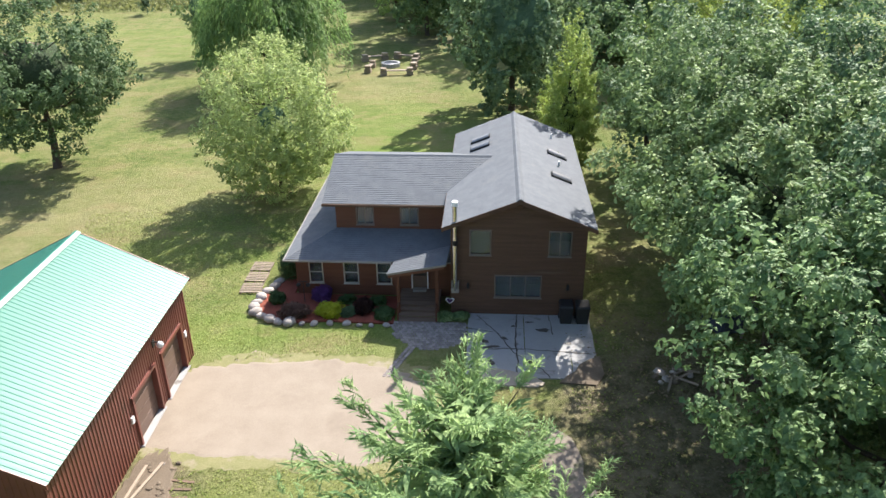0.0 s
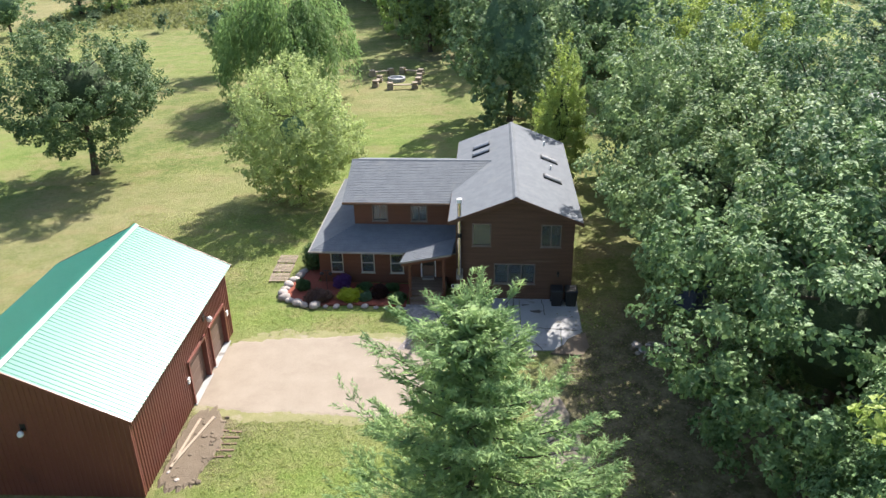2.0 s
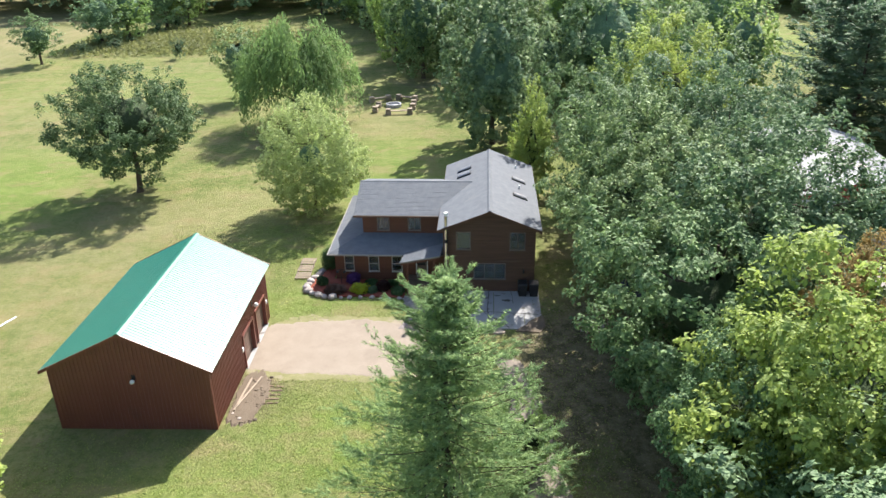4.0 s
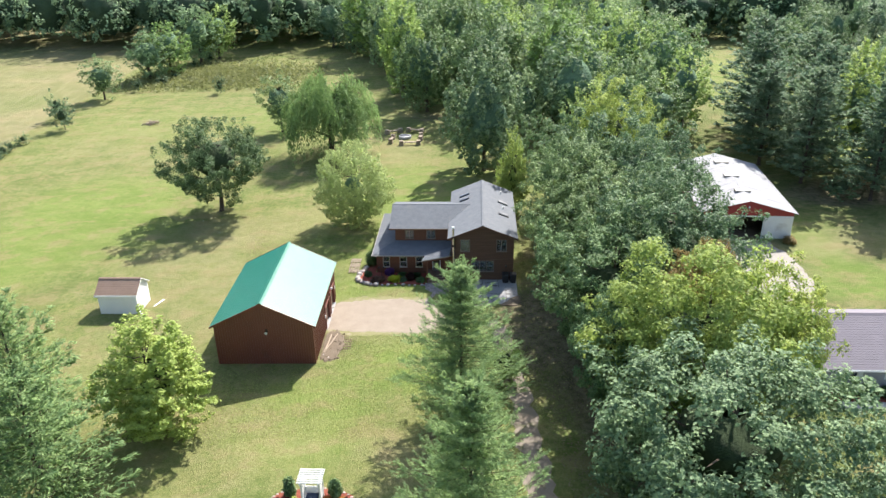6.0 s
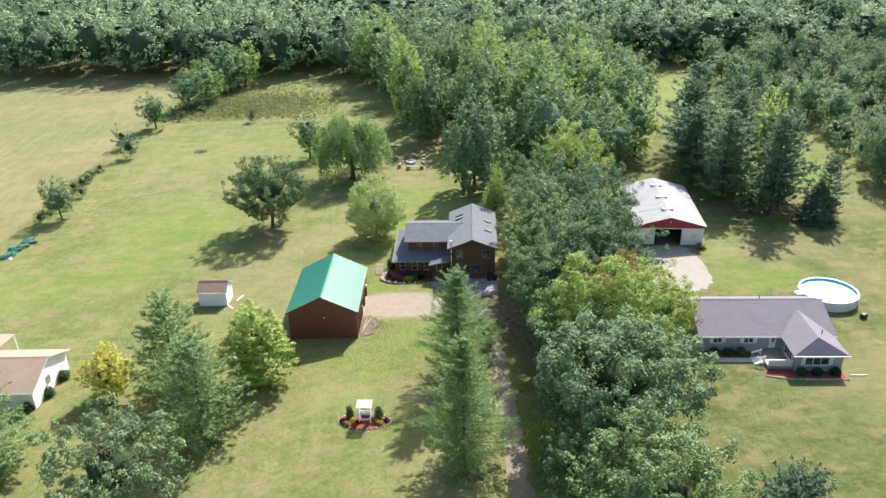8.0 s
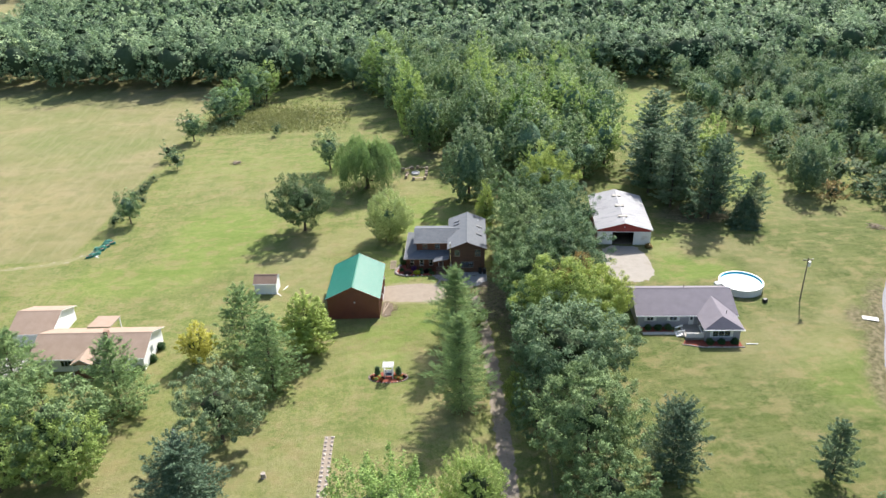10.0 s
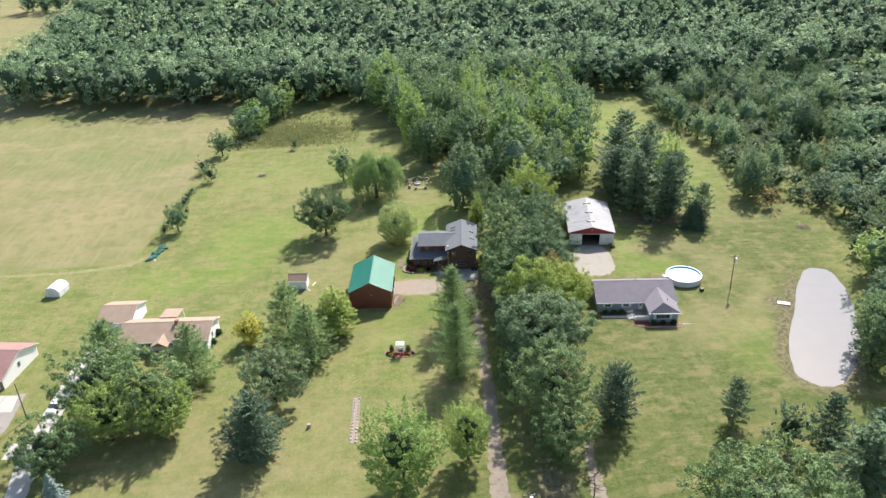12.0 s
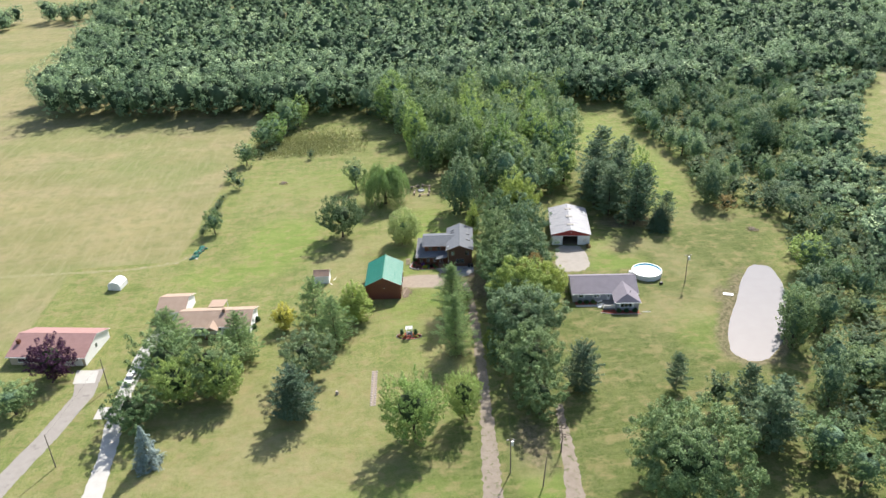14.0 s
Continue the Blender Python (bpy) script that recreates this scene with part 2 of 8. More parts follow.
def lumpy_crown(rng, height, radius, low, leaves, around=20, rings=11, big=13, small=70, widest=0.45, amps=(0.27, 0.13), lowest=-1.0, loose=0.05):
    """A closed crown: an egg that swells into boughs and these into clumps, with leaves set over it.
    Gives the inner surface (corners, faces) and the leaves' places and facings."""
    mid = low + (height - low) * widest
    sets = []
    for k, a, r0 in ((big, amps[0], 2.1 / math.sqrt(big)), (small, amps[1], 2.0 / math.sqrt(small))):
        sets.append((spread(rng, k), r0 * rng.uniform(0.8, 1.25, k), a * rng.uniform(0.25, 1.15, k)))

    def at(d, f=0.0):
        e = np.full(len(d), 0.70)
        for c, r, a in sets:
            q = 1 - (((d[:, None] - c[None]) ** 2).sum(2) / r[None] ** 2)
            e = e + (a[None] * np.sqrt(np.maximum(q, 0))).max(1)
        e = e + f
        ax = np.where(d[:, 2:] > 0, np.array([[radius, radius, height - mid]]), np.array([[radius, radius, mid - low]]))
        return np.array([0, 0, mid]) + d * ax * e[:, None]

    last = math.acos(max(lowest, -0.98))
    th = np.repeat(np.linspace(0.03, last, rings), around)
    ph = np.tile(np.arange(around) * 2 * np.pi / around, rings) + np.repeat(np.arange(rings) % 2, around) * np.pi / around
    v = at(np.stack([np.sin(th) * np.cos(ph), np.sin(th) * np.sin(ph), np.cos(th)], 1), -0.04)
    i = np.arange(around * rings).reshape(rings, around)
    j = np.roll(i, -1, 1)
    q = np.stack([i[:-1], i[1:], j[1:], j[:-1]], -1).reshape(-1, 4)
    d = sphere_points(rng, int(leaves * 2.2))
    d = d[d[:, 2] > lowest][:leaves]
    a = np.cross(d, np.array([0.31, 0.2, 0.93]))
    a /= np.maximum(np.linalg.norm(a, axis=1, keepdims=True), 1e-6)
    b = np.cross(d, a)
    f = rng.normal(0.02, loose, len(d))
    p = at(d, f)
    n = np.cross(at(d + 0.04 * a, f) - p, at(d + 0.04 * b, f) - p)
    n /= np.maximum(np.linalg.norm(n, axis=1, keepdims=True), 1e-6)
    p[:, 2] = np.maximum(p[:, 2], 0.12)
    v[:, 2] = np.maximum(v[:, 2], 0.05)
    return v, q, p, n


def crown_mesh(name, v, q, p, n, size, aspect, material, rng, tone_v=None, tone_p=None, inner=None):
    """The inner mass of a crown and the leaves over it, as one mesh. inner: a darker material that paints shade into
    the mass.
    """
    k, nv = len(p), len(v)
    a = rng.normal(size=(k, 3))
    a -= n * (a * n).sum(1, keepdims=True)
    a /= np.maximum(np.linalg.norm(a, axis=1, keepdims=True), 1e-6)
    b = np.cross(n, a)
    s = (size * rng.uniform(0.6, 1.3, k))[:, None]
    c = np.empty((k, 4, 3))
    u, w, lift = a * s * 0.5, b * s * 0.5 * aspect, n * s * 0.12
    c[:, 0], c[:, 1], c[:, 2], c[:, 3] = p - u, p - w + lift, p + u, p + w + lift
    faces = np.concatenate([q, nv + np.arange(4 * k).reshape(k, 4)]).astype(np.int32)
    me = bpy.data.meshes.new(name)
    me.vertices.add(nv + 4 * k)
    me.vertices.foreach_set("co", np.concatenate([v, c.reshape(-1, 3)]).ravel())
    me.loops.add(faces.size)
    me.loops.foreach_set("vertex_index", faces.ravel())
    me.polygons.add(len(faces))
    me.polygons.foreach_set("loop_start", np.arange(0, faces.size, 4, dtype=np.int32))
    me.polygons.foreach_set("use_smooth", np.ones(len(faces), dtype=bool))
    if tone_v is not None:
        me.attributes.new("tone", "FLOAT", "POINT").data.foreach_set("value", np.concatenate([tone_v, np.repeat(tone_p, 4)]))
    me.materials.append(material)
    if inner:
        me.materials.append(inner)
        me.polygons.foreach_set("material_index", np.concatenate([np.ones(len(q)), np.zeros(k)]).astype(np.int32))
    me.update(calc_edges=True)
    return me


def trunk_geo(rng, height, r, targets, lean=0.02, sides=7, start=0.25):
    """A tapered, slightly bent trunk with limbs to the lobes."""
    g = Geo()
    bends = [Vector((0, 0, 0))]
    for i in range(1, 5):
        bends.append(Vector((rng.uniform(-1, 1) * lean * height, rng.uniform(-1, 1) * lean * height, height * i / 4)))
    g.tube((0, 0, -0.15), (0, 0, 0.35), r * 1.45, r * 1.05, sides)
    for i in range(4):
        g.tube(bends[i], bends[i + 1], r * (1.05 - 0.22 * i), r * (1.05 - 0.22 * (i + 1)), sides)
    for c in targets:
        z = max(min(c[2] - 0.35 * math.hypot(c[0], c[1]), height * 0.92), height * start)
        i = min(int(z / height * 4), 3)
        p = bends[i].lerp(bends[i + 1], z / height * 4 - i)
        knee = p.lerp(Vector(c), 0.5) + Vector((0, 0, -0.04 * height))
        rr = r * (0.5 - 0.25 * z / height)
        g.tube(p, knee, rr, rr * 0.65, 5)
        g.tube(knee, c, rr * 0.65, rr * 0.15, 4)
    return g


def clumpy_crown(rng, height, radius, low, leaves, lobes, sub, widest=0.45, loose=0.05, around=9, rings=6, lowest=-1.0, core=-0.12, amps=(0.34, 0.20)):
    """A crown of boughs and clumps with ragged leaves, over a smaller inner mass that closes the view through it."""
    v, q, p, n = lumpy_crown(rng, height, radius, low, leaves, around, rings, lobes, lobes * sub, widest, amps, lowest, loose)
    mid = np.array([0, 0, low + (height - low) * widest])
    v = mid + (v - mid) * (1 + core)
    v[:, 2] = np.maximum(v[:, 2], 0.05)
    return v, q, p, n


def spray_crown(rng, height, radius, low, count, per, length, fan, rise, widest=0.42, point=2.0, big=14, amp=0.34, inner=0.32, core=0.45, dome=0.5, loose=0.36, around=12, rings=8):
    """A crown of many sprays, each a twig set with leaves, whose tips lie on an egg that swells into boughs.
    Gives the inner mass, drawn dark for the shade inside (corners, faces), and the leaves' places and facings."""
    mid = np.array([0, 0, low + (height - low) * 0.45])
    half = np.array([radius, radius, (height - low) * 0.55])
    bough, reach, swell = spread(rng, big, 0.35), 2.3 / math.sqrt(big) * rng.uniform(0.75, 1.25, big), amp * rng.uniform(0.45, 1.25, big)

    def wide(f):
        g = np.clip(f, 0.0, 1.0)
        return np.where(g < widest, 0.25 + 0.75 * (g / widest) ** 0.6, np.maximum(1 - (np.maximum(g - widest, 0.0) / (1 - widest)) ** point, 0.0) ** 0.62)

    def at(f, az):
        w = wide(f) * radius
        p = np.stack([w * np.cos(az), w * np.sin(az), low + (height - low) * f], 1)
        d = (p - mid) / half
        d /= np.maximum(np.linalg.norm(d, axis=1, keepdims=True), 1e-6)
        q = np.maximum(1 - ((d[:, None] - bough[None]) ** 2).sum(2) / reach[None] ** 2, 0)
        e = 1 - 0.70 * amp + (swell[None] * np.sqrt(q)).max(1)
        return mid + (p - mid) * e[:, None], d

    f = rng.uniform(0.0, 1.0, count * 4)
    f = f[rng.uniform(0, 1, count * 4) < np.maximum(wide(f), 0.30)][:count]
    count = len(f)
    az = np.arange(count) * 2.399963 + rng.uniform(-0.6, 0.6, count)
    tip, d = at(f, az)
    deep = np.where(rng.uniform(size=count) < inner, rng.uniform(0.62, 0.88, count), 1 + rng.normal(0, 0.05, count))
    tip = mid + (tip - mid) * deep[:, None]
    way = d * (1 - rise) + np.array([0, 0, rise]) + rng.normal(0, 0.20, (count, 3))
    way /= np.linalg.norm(way, axis=1, keepdims=True)
    ln = length * rng.uniform(0.6, 1.35, count)
    k = np.repeat(np.arange(count), per)
    s = rng.uniform(0, 1, len(k)) ** 1.15
    side = sphere_points(rng, len(k)) * (fan * (0.45 + 0.65 * s) * rng.uniform(0.55, 1.35, len(k)))[:, None]
    side[:, 2] = np.where(side[:, 2] < 0, 0.55 * side[:, 2], side[:, 2])
    p = tip[k] - way[k] * (ln[k] * s)[:, None] + side
    n = d[k] * 0.40 + np.array([0, 0, 0.40]) + side / max(fan, 1e-3) * dome + rng.normal(0, loose, p.shape)
    n /= np.linalg.norm(n, axis=1, keepdims=True)
    ok = p[:, 2] > 0.12
    p, n = p[ok], n[ok]
    ff = np.repeat(np.linspace(0.03, 0.97, rings), around)
    aa = np.tile(np.arange(around) * 2 * np.pi / around, rings) + np.repeat(np.arange(rings) % 2, around) * np.pi / around
    v = mid + (at(ff, aa)[0] - mid) * core
    v[:, 2] = np.maximum(v[:, 2], 0.05)
    i = np.arange(around * rings).reshape(rings, around)
    j = np.roll(i, -1, 1)
    return v, np.stack([i[:-1], i[1:], j[1:], j[:-1]], -1).reshape(-1, 4), p, n


def leafy_tree(name, label, seed, height, radius, low, count, per, size, material, length=1.6, fan=0.40, rise=0.3, trunk=0.020, aspect=0.62, limbs=10, inside_mat=None, **shape):
    """A broadleaf tree: trunk, limbs and a crown of leafy sprays."""
    rng = np.random.default_rng(seed)
    v, q, p, n = spray_crown(rng, height, radius, low, count, per, length, fan, rise, **shape)
    top = thing(name, label, "tree")
    ends = spread(rng, limbs) * np.array([0.62 * radius, 0.62 * radius, 0.28 * (height - low)]) + np.array([0, 0, low + 0.5 * (height - low)])
    part("trunk", trunk_geo(rng, height * 0.72, height * trunk, ends, start=max(low / height * 0.8, 0.12), sides=7), BARK, top)
    part("crown", crown_mesh("crown", v, q, p, n, size, aspect, material, rng, inner=inside_mat or CROWN_SHADE), material, top)
    return top


def layered_pine(name, label, seed, height, radius, low, gap, arms, twigs, needles, size, aspect, material, power=0.8, trunk=0.014, lift=0.10, uneven=0.28, sprigs=16, candle=0.22):
    """A pine: whorls of level branches that turn up at the tip, each a flat plume of twigs set with needles, with gaps between the whorls."""
    rng = np.random.default_rng(seed)
    g = trunk_geo(rng, height * 0.97, height * trunk, [], 0.006)
    pts, nor, way, siz, asp = [], [], [], [], []
    z = low
    while z < height - 0.15:
        f = (z - low) / (height - low)
        body = min(1.0, 0.72 + 1.5 * f) * min(1.0, (1 - f) / 0.80) ** power
        turn = rng.uniform(0, 6.28)
        k = max(4, round(arms * (0.6 + 0.4 * (1 - f))))
        for b in range(k):
            az = turn + 2 * math.pi * b / k + rng.uniform(-0.35, 0.35)
            ln = radius * body * rng.uniform(1 - uneven * 1.3, 1 + uneven * 0.7) + 0.25
            up = lift + rng.uniform(-0.10, 0.12) + 0.75 * f ** 2
            d = np.array([math.cos(az), math.sin(az), up])
            side = np.array([-math.sin(az), math.cos(az), 0.0])
            base = np.array([0, 0, z + rng.uniform(-0.25, 0.25) * gap])
            bend = np.array([0, 0, 0.14 * ln])
            g.tube(tuple(base), tuple(base + d * ln * 0.55 + bend * 0.3), 0.0026 * height * (0.35 + 0.65 * (1 - f)), 0.022, 4)
            g.tube(tuple(base + d * ln * 0.55 + bend * 0.3), tuple(base + d * ln * 0.95 + bend * 0.9), 0.022, 0.006, 3)
            m = max(3, int(twigs * (ln / radius) ** 0.8))
            s = 1 - rng.uniform(0, 1, m) ** 1.2 * 0.82
            s[0] = 1.0
            turn_out = rng.uniform(0.2, 1.1, m) * np.where(np.arange(m) % 2, 1, -1)
            turn_out[0] = 0.0
            root = base + d * (ln * s)[:, None] + bend * (s * s)[:, None] + side * (turn_out * (0.30 * ln * (1.12 - s)))[:, None]
            go = d * 0.8 + side * (turn_out * 0.75)[:, None] + np.array([0, 0, candle]) + rng.normal(0, 0.12, (m, 3))
            go /= np.linalg.norm(go, axis=1, keepdims=True)
            tl = (0.22 * ln * (1.15 - s) + 0.30) * rng.uniform(0.7, 1.3, m)
            i = np.repeat(np.arange(m), needles)
            t = rng.uniform(-0.6, 1, len(i))
            q = sphere_points(rng, len(i))
            q = q - go[i] * (q * go[i]).sum(1, keepdims=True)
            w = go[i] * 0.85 + q * 0.62 + np.array([0, 0, 0.12])
            pts.append(root[i] + go[i] * (tl[i] * t)[:, None] + w * size * 0.4 + q * (0.05 * size))
            way.append(w)
            nor.append(np.cross(w, sphere_points(rng, len(i))) * 0.8 + np.array([0, 0, 0.9]))
            siz.append(np.full(len(i), size))
            asp.append(np.full(len(i), aspect))
            s = rng.uniform(0.03, 0.85, sprigs)
            pts.append(base + d * (ln * s)[:, None] + bend * (s * s)[:, None] + side * (rng.uniform(-0.42, 0.42, sprigs) * ln * (1.05 - s))[:, None] + rng.normal(0, 0.10, (sprigs, 3)))
            way.append(d + side * rng.uniform(-0.9, 0.9, (sprigs, 1)) + np.array([0, 0, 0.15]))
            nor.append(rng.normal(0, 0.35, (sprigs, 3)) + np.array([0, 0, 0.9]))
            siz.append(np.full(sprigs, 0.28 + 0.6 * size))
            asp.append(np.full(sprigs, 0.20 if size < 0.4 else 0.28))
        z += gap * rng.uniform(0.75, 1.25) * (1 - 0.35 * f)
    top = thing(name, label, "tree")
    part("trunk", g, BARK, top)
    part("crown", card_mesh("crown", np.concatenate(pts), np.concatenate(nor), np.concatenate(siz), np.concatenate(asp)[:, None], material, rng, along=np.concatenate(way)), material, top)
    return top


def dense_conifer(name, label, seed, height, radius, low, leaves, size, material, power=0.85, aspect=0.35, rise=-0.25, lobe=0.20, tiers=1.25):
    """A spruce or pine: a dense cone of boughs in uneven tiers."""
    rng = np.random.default_rng(seed)
    f = 1 - np.sqrt(rng.uniform(0, 1, leaves))
    level = np.floor(f * height * tiers)
    tier = np.abs(((f * height * tiers) % 1.0) - 0.5) * 2
    az = rng.uniform(0, 2 * math.pi, leaves)
    turn, grow = rng.uniform(0, 6.28, 80), rng.uniform(0.82, 1.12, 80) if rise < 0 else rng.uniform(0.68, 1.25, 80)
    k = level.astype(int)
    lobed = 1 + lobe * np.sin(az * 5 + turn[k]) + 0.7 * lobe * np.sin(az * 9 + turn[k] * 2.3)
    r = radius * (1 - f) ** power * lobed * grow[k] * (0.70 + 0.30 * (1 - tier)) * (1 - np.abs(rng.normal(0, 0.16, leaves)))
    z = low + (height - low) * f + (rise * 0.5 if rise > 0 else -0.10) * r
    p = np.stack([r * np.cos(az), r * np.sin(az), z], 1)
    out = np.stack([np.cos(az), np.sin(az), np.full(leaves, 0.75)], 1)
    n = (out if rise < 0 else out * 0.7 + np.array([0, 0, 0.3])) + rng.normal(0, 0.45 if rise < 0 else 0.6, p.shape)
    way = np.stack([np.cos(az), np.sin(az), np.full(leaves, rise)], 1) + rng.normal(0, 0.45 if rise < 0 else 0.95, p.shape)
    top = thing(name, label, "tree")
    part("trunk", trunk_geo(rng, height * 0.95, height * 0.016, [], 0.004), BARK, top)
    inner = None
    if rise > 0:
        ring = [[np.array([math.cos(a) * w, math.sin(a) * w, z]) for a in [2 * math.pi * i / 12 + 0.3 * h for i in range(12)]]
                for h, (w, z) in enumerate([(radius * 0.42 * (1 - f) ** power * rng.uniform(0.8, 1.1), low + (height - low) * f) for f in (0.03, 0.16, 0.3, 0.45, 0.6, 0.75, 0.9)])]
        inner = np.array([[ring[h][i], ring[h][(i + 1) % 12], ring[h + 1][(i + 1) % 12], ring[h + 1][i]] for h in range(6) for i in range(12)])
    part("crown", card_mesh("crown", p, n, size, aspect, material, rng, along=way, extra=inner), material, top)
    return top


def weeping(name, label, seed, height, radius, strands, per, size, material):
    """A willow: strands that arch out of a domed top and hang."""
    rng = np.random.default_rng(seed)
    pts, way, nor, ends = [], [], [], []
    for i in range(strands):
        d = sphere_points(rng, 1)[0]
        d[2] = abs(d[2])
        az = math.atan2(d[1], d[0]) + 0.25 * math.sin(i)
        r = radius * rng.uniform(0.15, 1.0) ** 0.7 * (0.90 + 0.14 * math.sin(5 * az))
        start = np.array([math.cos(az) * r, math.sin(az) * r, height * (0.52 + 0.48 * math.sqrt(max(0, 1 - (r / radius) ** 2))) * rng.uniform(0.86, 1.03) * (0.90 + 0.10 * math.sin(3 * az + 1.0) + 0.06 * math.sin(7 * az))])
        ln = rng.uniform(0.45, 0.97) * start[2] * (0.50 + 0.50 * r / radius)
        t = np.sort(rng.uniform(0, 1, per))
        out = np.array([math.cos(az), math.sin(az), 0])
        p = start + out * (0.9 * np.sqrt(t))[:, None] + np.array([0, 0, -1]) * (ln * t ** 1.2)[:, None] + rng.normal(0, 0.14, (per, 3))
        pts.append(p)
        way.append(np.tile([out[0] * 0.25, out[1] * 0.25, -1], (per, 1)) + rng.normal(0, 0.2, (per, 3)))
        nor.append(np.tile(out + np.array([0, 0, 0.5]), (per, 1)) + rng.normal(0, 0.4, (per, 3)))
        if i % 24 == 0:
            ends.append(start - np.array([0, 0, 0.6]))
    top = thing(name, label, "tree")
    part("trunk", trunk_geo(rng, height * 0.6, height * 0.04, ends, 0.02), BARK, top)
    part("crown", card_mesh("crown", np.concatenate(pts), np.concatenate(nor), size, 0.28, material, rng, along=np.concatenate(way)), material, top)
    return top


def bush(name, label, seed, rx, ry, height, leaves, size, material, x, y, z=0.0, category="bush", group="", turn=0.0):
    """A mound of leaves with a few stems."""
    rng = np.random.default_rng(seed)
    v, q, p, n = clumpy_crown(rng, height, 1.0, 0.0, leaves, 9, 5, 0.36, 0.07, 12, 7)
    wide = np.array([rx, ry, 1.0])
    n = n + rng.normal(0, 0.4, n.shape) + np.array([0, 0, 0.3])
    n /= np.maximum(np.linalg.norm(n, axis=1, keepdims=True), 1e-6)
    p[:, 2] = np.maximum(p[:, 2] - 0.05, 0.03)
    ob = thing(name, label, category, x, y, turn, z, group)
    g = Geo()
    for i in range(5):
        g.tube((0, 0, -0.03), (math.cos(i * 1.26) * rx * 0.5, math.sin(i * 1.26) * ry * 0.5, height * 0.55), 0.025 * height, 0.008 * height, 4)
    part("stem", g, BARK, ob)
    part("foliage", crown_mesh("foliage", v * wide, q, p * wide, n, size, 0.6, material, rng), material, ob)
    return ob


def put(tree, x, y, turn, sx, sz, label="", z=0.0):
    """A copy of a tree, turned and scaled."""
    ob = copy_thing(tree, Matrix.LocRotScale((x, y, z), Euler((0, 0, turn)), (sx, sx, sz)))
    return tagged(ob, label)


def inside(poly, x, y):
    hit = False
    for (ax, ay), (bx, by) in zip(poly, poly[1:] + poly[:1]):
        if (ay > y) != (by > y) and x < (bx - ax) * (y - ay) / (by - ay) + ax:
            hit = not hit
    return hit

# ---------------------------------------------------------------- ground, water, drives


def pond_reach(x, y):
    """How far outside the pond's shore a place lies (inside: minus)."""
    best = np.full(np.shape(x), 1e9)
    for t in np.linspace(0, 1, 25):
        cx = 63.9 + 18.5 * t + 1.2 * math.sin(math.pi * t)
        cy = -16.6 + 33.5 * t
        r = 2.5 + 2.9 * math.sin(math.pi * min(1, t * 0.95 + 0.10)) ** 0.8 + 0.35 * math.sin(9 * t)
        best = np.minimum(best, np.hypot(x - cx, y - cy) - r)
    return best


def steps(*runs):
    return np.unique(np.concatenate([np.arange(a, b, s) for a, b, s in runs]))


def soft(v, lo, hi):
    t = np.clip((v - lo) / (hi - lo), 0, 1)
    return t * t * (3 - 2 * t)


def blob(X, Y, cx, cy, rx, ry, turn=0.0):
    c, s = math.cos(radians(turn)), math.sin(radians(turn))
    u, w = (X - cx) * c + (Y - cy) * s, -(X - cx) * s + (Y - cy) * c
    return 1 - soft(np.sqrt((u / rx) ** 2 + (w / ry) ** 2), 0.5, 1.2)


